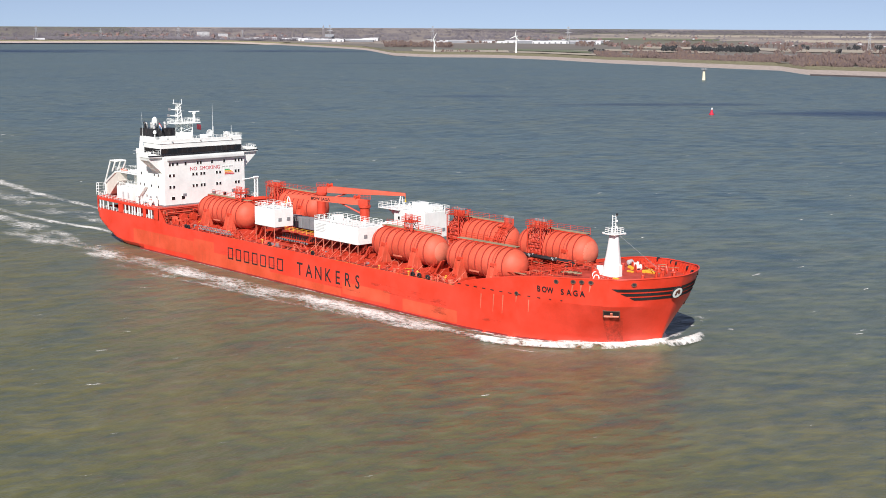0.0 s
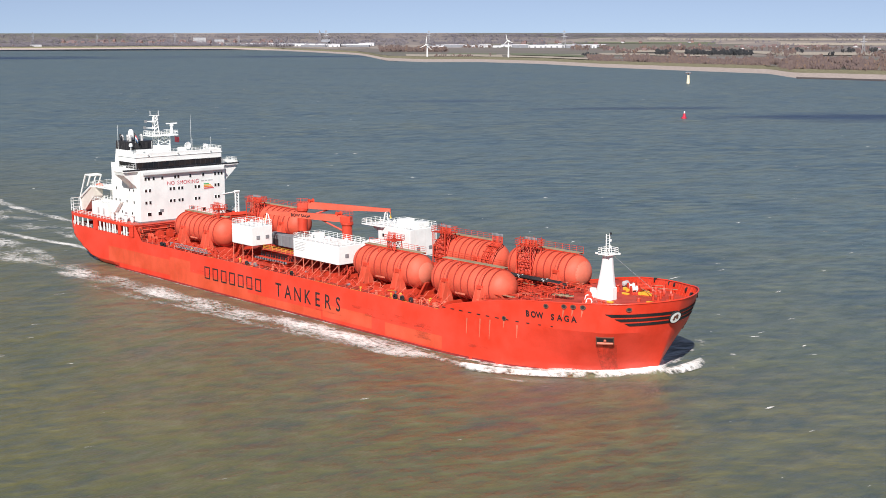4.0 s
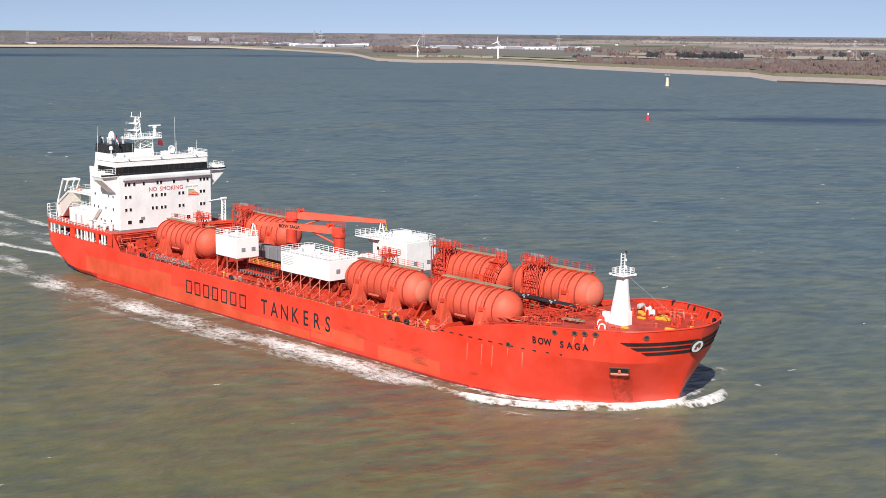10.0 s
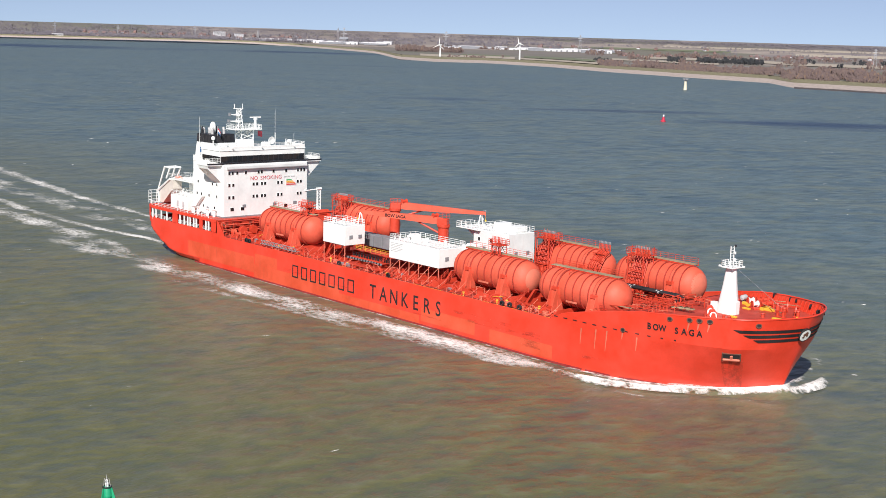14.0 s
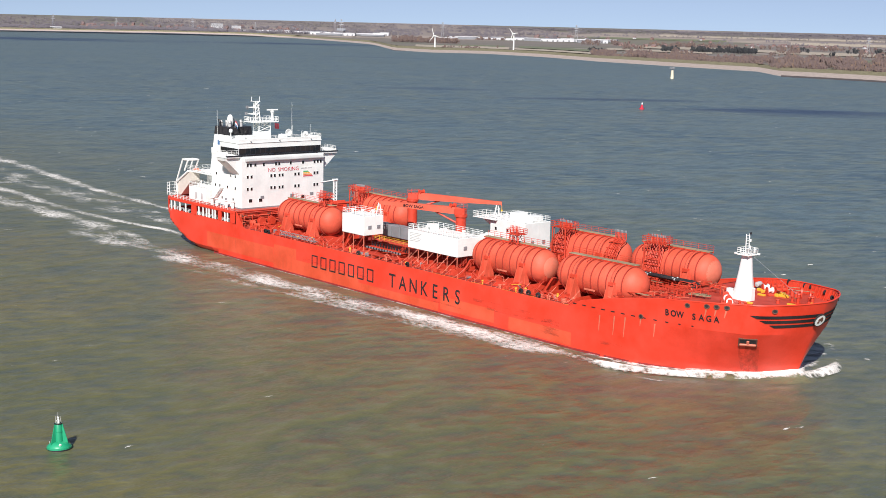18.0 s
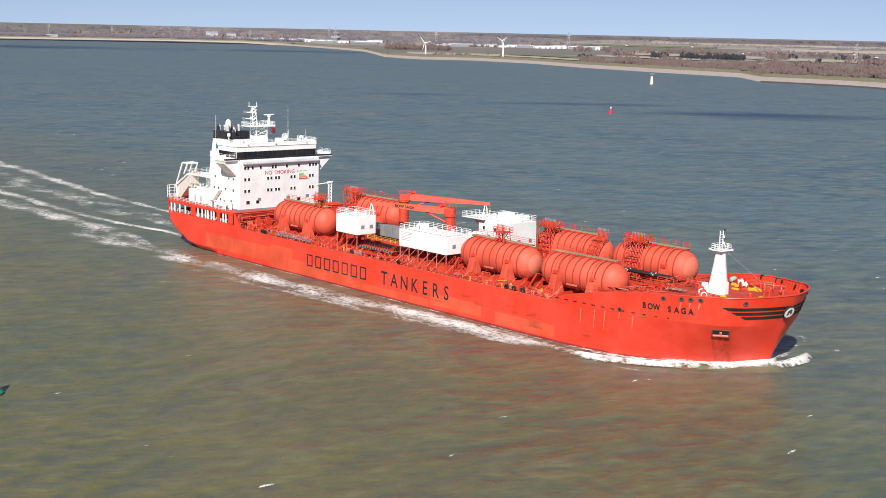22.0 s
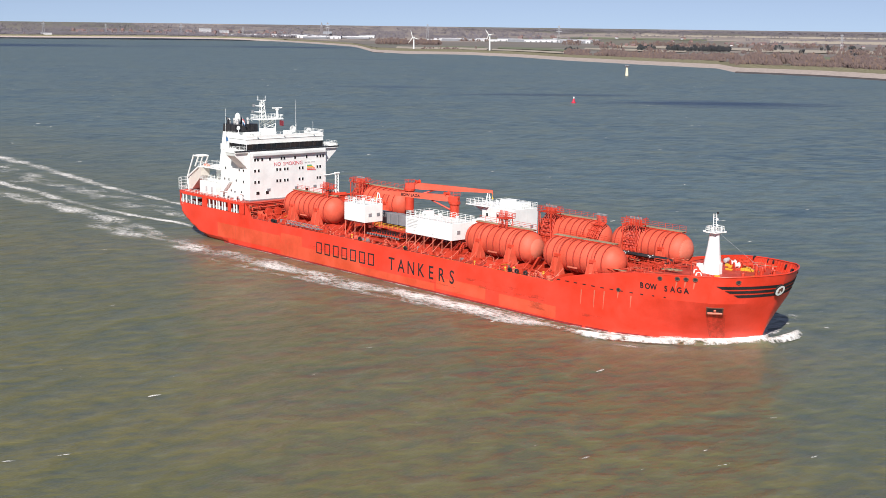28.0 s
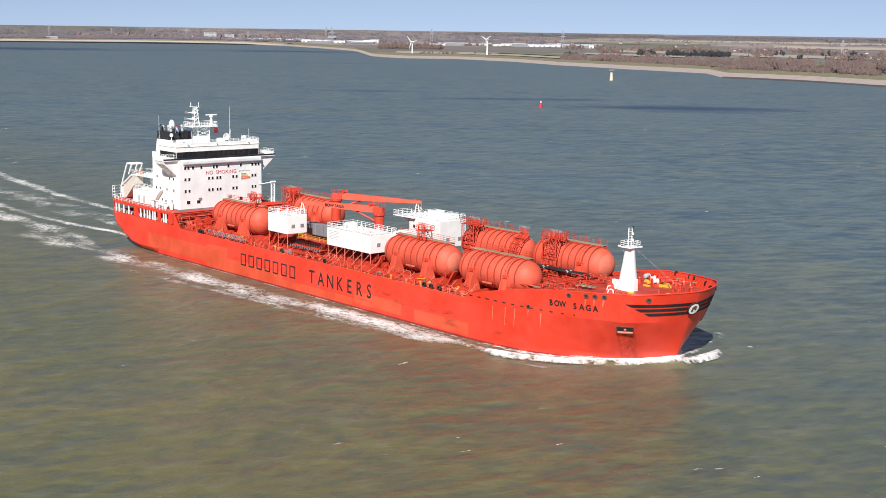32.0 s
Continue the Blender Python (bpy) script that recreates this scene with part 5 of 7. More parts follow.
def deck_house(x0, x1, y0, y1, z0, z1, legs, label):
    h = part("deck_house", Geo().slab(x0, x1, y0, y1, z0, z1, 0.07), M_WHITE, ship, label)
    part("roof_railing", Geo().rail([(x0 + 0.1, y0 + 0.1, z1), (x1 - 0.1, y0 + 0.1, z1), (x1 - 0.1, y1 - 0.1, z1), (x0 + 0.1, y1 - 0.1, z1), (x0 + 0.1, y0 + 0.1, z1)], 1.1, 1.5), M_WHITE, h)
    if legs:
        n = max(2, round((x1 - x0) / 3.2))
        for i in range(n + 1):
            x = x0 + 0.2 + (x1 - x0 - 0.4) * i / n
            for y in (y0 + 0.2, y1 - 0.2):
                part("support_leg", Geo().tube((x, y, MAIN_Z), (x, y, z0), 0.10), M_TANKPALE, h)
            if i < n and x1 - x0 < 12:
                xn = x0 + 0.2 + (x1 - x0 - 0.4) * (i + 1) / n
                part("brace", Geo().tube((x, y0 + 0.2, MAIN_Z), (xn, y0 + 0.2, z0), 0.09), M_RED, h)
    for y in (y0 + (y1 - y0) * 0.3, y0 + (y1 - y0) * 0.75):
        part("vent_louvre", Geo().slab(x1 - 0.02, x1 + 0.08, y - 0.45, y + 0.45, z0 + 1.3, z0 + 2.1, 0.03), M_GREY, h)
    for k in range(3):
        x = x0 + (x1 - x0) * (0.2 + 0.3 * k)
        part("mushroom_vent", Geo().lathe([(0.22, 0), (0.22, 0.7), (0.42, 0.72), (0.36, 0.98), (0, 1.08)], 12, "z", (x, (y0 + y1) / 2 + (k - 1) * 0.9, z1)), M_WHITE, h, smooth=40)
    return h


small_house = deck_house(-20.9, -13.2, -13.9, -8.6, 11.2, 15.35, True, "small white deck house on red legs")
big_house = deck_house(-0.9, 14.5, -11.9, -4.9, 10.4, 14.15, True, "long white deck house raised on red legs")
port_house = deck_house(2.2, 12.8, 8.4, 16.0, 9.4, 15.3, True, "white port deck house with a roof platform")
part("roof_platform", Geo().slab(-2.6, 4.5, 7.6, 15.6, 15.05, 15.25, 0.04), M_WHITE, port_house)
part("platform_railing", Geo().rail([(2.2, 7.7, 15.25), (-2.5, 7.7, 15.25), (-2.5, 15.5, 15.25)], 1.1, 1.4), M_WHITE, port_house)
part("platform_bracket", Geo().prism([(2.2, 13.0), (2.2, 15.05), (-2.0, 15.05)], "y", 9.5, 10.0).prism([(2.2, 13.0), (2.2, 15.05), (-2.0, 15.05)], "y", 13.5, 14.0), M_WHITE, port_house)
part("roof_cabin", Geo().slab(6.0, 8.4, 10.5, 13.5, 15.3, 16.9, 0.06).slab(9.2, 12.0, 11.5, 14.6, 15.3, 16.5, 0.06), M_WHITE, port_house)
part("house_door", Geo().slab(5.2, 6.1, 8.3, 8.45, 9.8, 11.9, 0.03), M_GREY, port_house)
windows(port_house, [(4.0, 13.3), (7.6, 13.3)], "y", 8.38, 0.6, 0.7)
part("roof_tank", Geo().lathe([(0, 0), (0.55, 0.05), (0.6, 0.2), (0.6, 1.6), (0.5, 1.75), (0, 1.85)], 14, "x", (13.2, -4.4, 14.0)), M_WHITE, big_house, smooth=40)
part("roof_box", Geo().slab(1.2, 3.0, -8.6, -6.8, 14.15, 15.3, 0.06), M_WHITE, big_house)
part("vent_trunk", Geo().slab(14.5, 17.2, -4.8, -2.6, 13.2, 14.9, 0.2), M_WHITE, big_house)
for k in range(6):
    part("print_bar", Geo().box(-0.3, 3.4 - 0.35 * (k % 3), -11.93, -11.9, 13.55 - 0.33 * k, 13.67 - 0.33 * k), M_GREYPALE, big_house, "faint line of small grey print")
for x, z in ((2.2, 11.5), (8.4, 11.4), (12.6, 11.6)):
    part("side_hatch", Geo().slab(x - 0.3, x + 0.3, -11.97, -11.88, z - 0.3, z + 0.3, 0.03), M_WHITE, big_house)
# jib rests
for hx, hy, hz, host in ((-14.0, -9.2, 15.35, small_house), (-0.6, 13.0, 15.25, port_house)):
    g = Geo().run([(hx - 0.1, hy - 0.7, hz), (hx, hy - 0.12, hz + 2.6)], 0.14).run([(hx - 0.1, hy + 0.7, hz), (hx, hy + 0.12, hz + 2.6)], 0.14)
    g.tube((hx - 0.05, hy - 0.45, hz + 1.1), (hx - 0.05, hy + 0.45, hz + 1.1), 0.08)
    part("jib_rest", g, M_WHITE, host, "white A-frame crane rest")


def crane(x, y, top_z, tip):
    tip = Vector(tip)
    base = Vector((x, y, MAIN_Z))
    d = tip - Vector((x, y, top_z))
    flat = Vector((d.x, d.y, 0)).normalized()
    c = part("hose_crane", Geo().lathe([(1.5, 0), (1.5, 0.5), (1.15, 0.9), (1.1, top_z - MAIN_Z - 1.4), (1.35, top_z - MAIN_Z - 1.2), (1.35, top_z - MAIN_Z - 0.7), (0, top_z - MAIN_Z - 0.6)], 18, "z", base), M_RED, ship, "orange-red hose-handling crane with its jib lowered", smooth=35)
    head = Vector((x, y, top_z))
    part("crane_head", Geo().slab(-1.0, 1.3, -0.8, 0.8, -1.0, 0.55, 0.15), M_RED, c).matrix_basis = Matrix.Translation(head) @ pose(0, 0, 0, 0, 0, math.degrees(math.atan2(flat.y, flat.x)))
    side = flat.cross(Vector((0, 0, 1)))
    rows = []
    L = d.length
    up = Vector((0, 0, 1))
    for u, w, hgt, drop in ((0.0, 0.5, 0.55, 0.0), (0.12, 0.55, 0.75, 0.0), (0.45, 0.48, 0.62, -0.05), (0.9, 0.36, 0.38, -0.05), (0.985, 0.3, 0.3, 0.0), (1.0, 0.3, 0.55, -0.25)):
        p = head + d * u + up * drop
        rows.append([p - side * w - up * hgt, p + side * w - up * hgt, p + side * w + up * hgt, p - side * w + up * hgt, p - side * w - up * hgt])
    g = Geo().sheet(rows)
    g.f.append(tuple(range(4)))
    k = len(g.v)
    g.f.append((k - 5, k - 4, k - 3, k - 2))
    part("jib", g, M_TANK, c, "sun-faded red tapered box jib")
    part("luffing_cylinder", Geo().tube(head - up * 2.6 + flat * 0.9, head + d * 0.34 - up * 0.4, 0.22, 0.16, 8), M_RED, c)
    part("crane_hook", Geo().tube(tip - up * 0.4, tip - up * 1.6, 0.05).lathe([(0, 0), (0.2, 0.1), (0.2, 0.4), (0, 0.5)], 10, "z", tip - up * 1.9), M_YELLOW, c)
    part("jib_winch", Geo().lathe([(0, -0.6), (0.5, -0.6), (0.5, -0.5), (0.3, -0.45), (0.3, 0.45), (0.5, 0.5), (0.5, 0.6), (0, 0.6)], 14, "y", head + d * 0.1 + up * 1.0), M_RED, c)
    part("crane_railing", Geo().rail([head + side * 0.9 + up * 0.5 - flat, head + side * 0.9 + up * 0.5 + flat * 1.4], 1.0, 0.8), M_RED, c)
    if x > 0:
        turn = math.degrees(math.atan2(-flat.y, -flat.x))
        name = part("jib_name", lettering("BOW SAGA", 0.62, 0.04, M_LETTER), None, c, "black painted ship's name on the jib")
        name.matrix_basis = Matrix.Translation(head + d * 0.55 - side * 0.52 - up * 0.35) @ pose(0, 0, 0, 0, 0, turn) @ pose(0, 0, 0, 0, math.degrees(math.asin(d.z / L)), 0)
    return c


crane(2.1, 0.0, 17.4, (-14.8, -9.3, 18.1))
crane(-13.9, 0.0, 18.9, (0.2, 13.6, 17.9))


# ---- foremast and forecastle gear ----
def foremast():
    x = 74.6
    g = Geo()
    rows = []
    for z, w, l in ((FORE_Z, 1.35, 1.9), (13.0, 1.15, 1.6), (16.0, 0.85, 1.15), (18.7, 0.62, 0.85)):
        ring = []
        for k in range(17):
            a = 2 * math.pi * k / 16
            ca, sa = math.cos(a), math.sin(a)
            ring.append((x + 0.25 * (z - FORE_Z) / 7.7 + l * math.copysign(abs(ca) ** 0.6, ca), w * math.copysign(abs(sa) ** 0.6, sa), z))
        rows.append(ring)
    g.sheet(rows)
    fm = part("foremast", g, M_WHITE, ship, "white tapered foremast with a light platform", smooth=50)
    part("mast_platform", Geo().slab(x - 0.9, x + 1.5, -1.35, 1.35, 18.7, 18.9, 0.04), M_WHITE, fm)
    part("platform_railing", Geo().rail([(x - 0.85, -1.3, 18.9), (x + 1.45, -1.3, 18.9), (x + 1.45, 1.3, 18.9), (x - 0.85, 1.3, 18.9), (x - 0.85, -1.3, 18.9)], 1.0, 0.9), M_WHITE, fm)
    lad = Geo()
    for y in (-0.45, 0.45):
        lad.tube((x + 0.2, y, 18.9), (x + 0.2, y, 22.3), 0.09)
    for i in range(7):
        lad.tube((x + 0.2, -0.45, 19.3 + i * 0.45), (x + 0.2, 0.45, 19.3 + i * 0.45), 0.05)
    part("light_mast", lad, M_WHITE, fm)
    for z in (19.9, 21.0, 22.2):
        part("navigation_light", Geo().lathe([(0, 0), (0.16, 0), (0.18, 0.35), (0, 0.42)], 10, "z", (x + 0.55, 0.3, z)), M_BLACK if z > 22 else M_WHITE, fm)
    part("mast_locker", Geo().slab(x - 2.6, x - 1.7, -1.4, -0.5, FORE_Z, 12.7, 0.06), M_WHITE, fm)
    part("mast_locker", Geo().slab(x + 1.6, x + 2.0, -0.6, 0.5, FORE_Z, 13.2, 0.05), M_WHITE, fm)
    part("mast_light_box", Geo().slab(x - 1.2, x - 0.8, -1.7, -1.35, 18.85, 19.15, 0.03), M_WHITE, fm)
    part("mast_light_box", Geo().slab(x + 1.3, x + 1.7, 1.3, 1.7, 18.7, 19.0, 0.03), M_WHITE, fm)
    part("forestay", Geo().tube((x + 1.0, 0.5, 18.6), (83.0, 3.0, 13.0), 0.03, n=4), M_GREY, fm)


foremast()


def winch(x, y, turn):
    w = part("mooring_winch", Geo().slab(-1.0, 1.0, -1.9, 1.9, 0, 0.25, 0.04), M_RED, ship, "mooring winch with white rope drums")
    w.matrix_basis = pose(x, y, FORE_Z, 0, 0, turn)
    for yy, mt, r in ((-1.2, M_WHITE, 0.34), (0.3, M_RED, 0.34), (1.4, M_RED, 0.36)):
        part("rope_drum", Geo().lathe([(0, -0.5), (r + 0.22, -0.5), (r + 0.22, -0.42), (r, -0.4), (r, 0.4), (r + 0.22, 0.42), (r + 0.22, 0.5), (0, 0.5)], 18, "y", (0, yy, 0.85)), mt, w, smooth=35)
    for yy in (-1.8, -0.5, 0.9, 2.0):
        part("winch_cheek", Geo().prism([(-0.6, 0.2), (0.6, 0.2), (0.25, 1.4), (-0.25, 1.4)], "y", yy - 0.06, yy + 0.06), M_RED, w)


winch(74.4, -4.4, 40)
winch(76.6, -6.6, 40)
winch(73.4, 9.8, -25)
winch(75.6, 8.0, -25)
part("winch_motor", Geo().lathe([(0, -0.7), (0.45, -0.6), (0.5, 0.4), (0.3, 0.7), (0, 0.7)], 14, "y", (70.4, 10.2, FORE_Z + 0.8)), M_GREYPALE, ship, "pale grey winch motor", smooth=40)
for x, y, h in ((81.0, 6.8, 1.3), (83.4, 6.6, 1.1), (84.3, 5.9, 1.4), (79.6, 8.2, 1.1), (88.2, 1.6, 0.8), (77.8, 9.6, 1.2), (71.8, 6.4, 1.2), (80.2, 2.0, 0.7), (86.6, 4.6, 0.9)):
    part("deck_post", Geo().lathe([(0.3, 0), (0.3, h * 0.8), (0.42, h * 0.85), (0.36, h), (0, h)], 10, "z", (x, y, FORE_Z)), M_RED, ship)
for x, y, l, w in ((76.7, 7.6, 0.7, 2.4), (77.6, 7.2, 2.2, 0.6), (83.7, 1.5, 2.4, 0.7), (85.2, 5.0, 1.8, 0.6), (73.8, 7.4, 1.6, 0.6), (72.2, 8.4, 1.4, 0.7)):
    part("yellow_box", Geo().slab(x - l / 2, x + l / 2, y - w / 2, y + w / 2, FORE_Z, FORE_Z + 0.5, 0.05), M_YELLOW, ship, "yellow painted winch foundation")
for x, y in ((79.0, -6.2), (81.8, 4.6), (86.2, 2.9), (84.6, -5.0)):
    b = part("bollard_pair", Geo().slab(x - 0.9, x + 0.9, y - 0.4, y + 0.4, FORE_Z, FORE_Z + 0.15, 0.03), M_RED, ship, "mooring bollards on a red base")
    for dx in (-0.55, 0.55):
        part("bollard", Geo().lathe([(0.24, 0), (0.24, 0.8), (0.32, 0.85), (0.32, 0.95), (0, 1.0)], 12, "z", (x + dx, y, FORE_Z + 0.1)), M_RED, b)
for x, y, l in ((77.6, -2.4, 1.2), (79.4, -7.6, 1.5), (74.6, 5.2, 1.4)):
    part("yellow_kerb", Geo().slab(x - l / 2, x + l / 2, y - 0.25, y + 0.25, FORE_Z, FORE_Z + 0.3, 0.04), M_YELLOW, ship, "yellow painted kerb")
# mooring lines led over the deck and the round frames of the port hawse pipes
for a, b in (((74.5, 9.0), (80.5, 12.6)), ((75.6, 8.0), (82.0, 4.8)), ((73.2, 10.2), (76.6, 13.6))):
    part("mooring_line", Geo().tube((*a, FORE_Z + 0.9), (*b, FORE_Z + 0.7), 0.06, n=5), M_GRATE, ship, "taut pale mooring line")
for x, y in ((79.8, 9.4), (82.6, 7.8)):
    part("hawse_frame", Geo().lathe([(0.9, -0.12), (1.1, -0.12), (1.1, 0.12), (0.9, 0.12), (0.9, -0.12)], 20, "x").lathe([(0, -0.05), (0.9, -0.05), (0.9, 0.05), (0, 0.05)], 20, "x"), M_RED, ship, "round red chain stopper frame", smooth=40).matrix_basis = pose(x, y, FORE_Z + 0.9, 0, 0, 35)
for x, y in ((82.5, 8.0), (86.0, 8.2), (79.0, 9.5), (75.5, 11.5)):
    part("port_roller", Geo().lathe([(0, 0), (0.4, 0), (0.3, 0.2), (0.3, 0.7), (0.45, 0.9), (0, 0.95)], 12, "z", (x, y, FORE_Z)), M_RED, ship)
for x, y in ((73.4, 14.9), (77.3, 14.1), (78.8, 13.7), (86.3, 8.6), (83.0, 11.6)):
    part("port_fairlead", Geo().lathe([(0.2, -0.15), (0.42, -0.15), (0.42, 0.15), (0.2, 0.15)], 14, "x", (x, y, FORE_Z + 1.2)), M_BLACK, ship)


# ---- deck girders, pipes and clutter ----
def deck_runs():
    for i in range(36):
        x = -56 + i * 3.36
        g = Geo()
        for s in (-1, 1):
            g.prism([(s * 15.2, MAIN_Z), (s * 3.0, MAIN_Z), (s * 3.0, MAIN_Z + 1.0), (s * 13.2, MAIN_Z + 1.0)][::-s], "x", x - 0.1, x + 0.1)
        part("deck_girder", g, M_RED, ship)
    # fore-and-aft cargo pipes on stools
    for i in range(15):
        y = -3.4 + i * 0.47
        z = MAIN_Z + (1.35 if i % 2 else 1.75)
        r = random.choice((0.09, 0.13, 0.17))
        x0 = random.choice((-28, -24, -20))
        x1 = random.choice((60, 64, 70)) if i % 3 else random.choice((30, 44))
        part("cargo_pipe", Geo().run([(x0, y, z - 1.2), (x0, y, z), (x1, y, z), (x1, y, z - 1.0)], r, 6), M_PIPE if i % 4 else M_RED, ship)
    for i in range(20):
        x = -26 + i * 4.4
        part("pipe_stool", Geo().box(x - 0.06, x + 0.06, -3.8, 3.8, MAIN_Z + 1.0, MAIN_Z + 1.25).box(x - 0.06, x + 0.06, -3.7, -3.5, MAIN_Z, MAIN_Z + 1.1).box(x - 0.06, x + 0.06, 3.5, 3.7, MAIN_Z, MAIN_Z + 1.1), M_RED, ship)
    # catwalk on the centre line
    for i in range(28):
        x = -54 + i * 4.1
        part("catwalk_plate", Geo().slab(x, x + 4.0, -0.7, 0.7, MAIN_Z + 2.6, MAIN_Z + 2.72, 0.02), M_GRATE if i % 4 == 1 else M_RED, ship)
    part("catwalk_railing", Geo().rail([(-54, -0.75, MAIN_Z + 2.7), (62, -0.75, MAIN_Z + 2.7)], 1.0, 2.2, 0.04), M_RED, ship)
    part("catwalk_railing", Geo().rail([(-54, 0.75, MAIN_Z + 2.7), (62, 0.75, MAIN_Z + 2.7)], 1.0, 2.2, 0.04), M_RED, ship)
    # manifold between the two starboard houses
    for i in range(26):
        x = -13.0 + i * 0.46
        part("manifold_pipe", Geo().run([(x, -13.4, MAIN_Z + 1.7), (x, -3.0, MAIN_Z + 1.7)], 0.12, 6), M_PIPE if i % 3 else M_RED, ship)
        part("manifold_flange", Geo().lathe([(0, -0.06), (0.24, -0.06), (0.24, 0.06), (0, 0.06)], 10, "y", (x, -13.45, MAIN_Z + 1.7)), M_GREY if i % 2 else M_BLACK, ship, "grey blank flange")
        part("manifold_valve", Geo().lathe([(0, 0), (0.2, 0.05), (0.2, 0.4), (0.06, 0.45), (0.06, 0.8), (0.22, 0.82), (0, 0.86)], 8, "z", (x, -11.6 + 0.3 * (i % 2), MAIN_Z + 1.75)), M_BLACK, ship, "black manifold valve")
    part("drip_tray", Geo().slab(-13.6, -1.2, -14.6, -12.6, MAIN_Z + 0.5, MAIN_Z + 0.8, 0.04), M_PIPE, ship)
    part("manifold_platform", Geo().slab(-12.8, -1.4, -11.2, -8.4, MAIN_Z + 3.0, MAIN_Z + 3.1, 0.02), M_RED, ship)
    part("manifold_railing", Geo().rail([(-12.8, -11.2, MAIN_Z + 3.1), (-1.4, -11.2, MAIN_Z + 3.1)], 1.0, 1.6), M_YELLOW, ship)
    for k in range(4):
        x = -20.5 + k * 2.9
        part("grey_locker", Geo().slab(x, x + 2.6, -5.0, -2.6, MAIN_Z + 2.8, MAIN_Z + 5.3, 0.06), M_GREY, ship, "grey steel locker")
    # hoses stowed on racks forward of the tanks
    for k in range(6):
        y, z = 2.6 - 0.36 * k, 11.55 + 0.22 * (k % 2)
        part("cargo_hose", Geo().tube((47.0 + 0.7 * k, y, z), (62.4 + 0.5 * k, y - 0.3, z + 0.1), 0.17, n=8), M_HOSE, ship, "black rubber cargo hose on a rack", smooth=50)
        for q in range(5):
            x = 48.6 + 3.2 * q + 0.5 * (k % 3)
            part("hose_clamp", Geo().lathe([(0.17, -0.12), (0.22, -0.12), (0.22, 0.12), (0.17, 0.12)], 10, "x", (x, y - 0.3 * (x - 47) / 16, z + 0.1 * (x - 47) / 16)), M_GREYPALE if q % 2 else M_BLACK, ship)
    part("cargo_hose", Geo().tube((64.0, 0.8, 11.7), (64.1, 0.4, 11.05), 0.2, n=8), M_HOSE, ship, "black rubber hose end hanging down", smooth=50)
    part("cargo_hose", Geo().tube((61.0, 0.9, 11.6), (64.0, 0.8, 11.7), 0.2, n=8), M_HOSE, ship, "black rubber hose end hanging down", smooth=50)
    for j in range(5):
        x = 47.6 + 3.6 * j
        part("hose_rack", Geo().tube((x, 1.0, MAIN_Z), (x, 1.0, 11.2), 0.1).tube((x, 3.6, MAIN_Z), (x, 3.6, 11.2), 0.1).tube((x, 0.8, 11.1), (x, 3.8, 11.1), 0.1), M_RED, ship)
    # tangle of small pipes forward
    for i in range(90):
        x = random.uniform(56, 70)
        y = random.uniform(-12.5, 4)
        z = random.uniform(9.0, 11.0) if x < 63.5 else random.uniform(11.15, 12.2)
        zf = MAIN_Z if x < 63.5 else FORE_Z
        l = random.uniform(1.5, 5.0)
        if i % 2:
            pts = [(x, y, zf), (x, y, z), (x - l, y, z), (x - l, y, z - 0.5)]
        else:
            pts = [(x, y, zf), (x, y, z), (x, y - l * 0.6, z), (x, y - l * 0.6, z - 0.6)]
        part("deck_pipe", Geo().run(pts, random.choice((0.05, 0.07, 0.1)), 5), random.choice((M_PIPE, M_RED, M_RED, M_TANKPALE, M_RED)), ship)
    # long thin lines over the forward deck, with loose rope and planks beside them
    for i in range(26):
        y, z = -12.0 + 0.5 * i, 9.4 + 0.35 * (i % 4)
        part("deck_line", Geo().tube((random.uniform(55, 60), y, z), (random.uniform(64, 70), y + random.uniform(-0.4, 0.4), max(11.35, z + 0.6)), random.choice((0.045, 0.06, 0.08)), n=5), random.choice((M_RED, M_PIPE, M_RED, M_TANKPALE)), ship)
    for i in range(14):
        x, y = random.uniform(63.6, 69.5), random.uniform(-9, -3)
        part("deck_frame", Geo().tube((x, y - 1.2, 11.9), (x, y + 1.2, 11.9), 0.06, n=4).tube((x, y - 1.2, FORE_Z), (x, y - 1.2, 11.9), 0.06, n=4).tube((x, y + 1.2, FORE_Z), (x, y + 1.2, 11.9), 0.06, n=4), M_RED, ship)
    for i in range(8):
        part("coiled_rope", Geo().lathe([(0.45, -0.07), (0.6, -0.07), (0.62, 0.0), (0.6, 0.07), (0.45, 0.07)], 12, "z", (68.3 + 0.42 * i, -6.1 + 0.1 * i, FORE_Z + 0.55 + 0.08 * (i % 3))), M_GRATE, ship, "pale loose mooring rope")
    for x, y, l in ((53.0, 1.8, 2.6), (60.6, -2.2, 2.4), (58.4, -9.4, 3.2)):
        part("pale_plank", Geo().slab(x, x + l, y - 0.35, y + 0.35, 10.5, 10.58, 0.02), M_GRATE, ship, "pale wooden plank on the pipes")
    # pipes and winches between the poop and the aft tank
    for i in range(30):
        x = random.uniform(-59, -52)
        y = random.uniform(-14, 12)
        z = MAIN_Z + random.uniform(0.8, 3.0)
        l = random.uniform(1.5, 6.0)
        pts = [(x, y, MAIN_Z), (x, y, z), (x + l * 0.7, y, z), (x + l * 0.7, y + 0.8, z)] if i % 2 else [(x, y, MAIN_Z), (x, y, z), (x, y + l, z)]
        part("deck_pipe", Geo().run(pts, random.choice((0.08, 0.12, 0.16)), 5), random.choice((M_PIPE, M_RED)), ship)
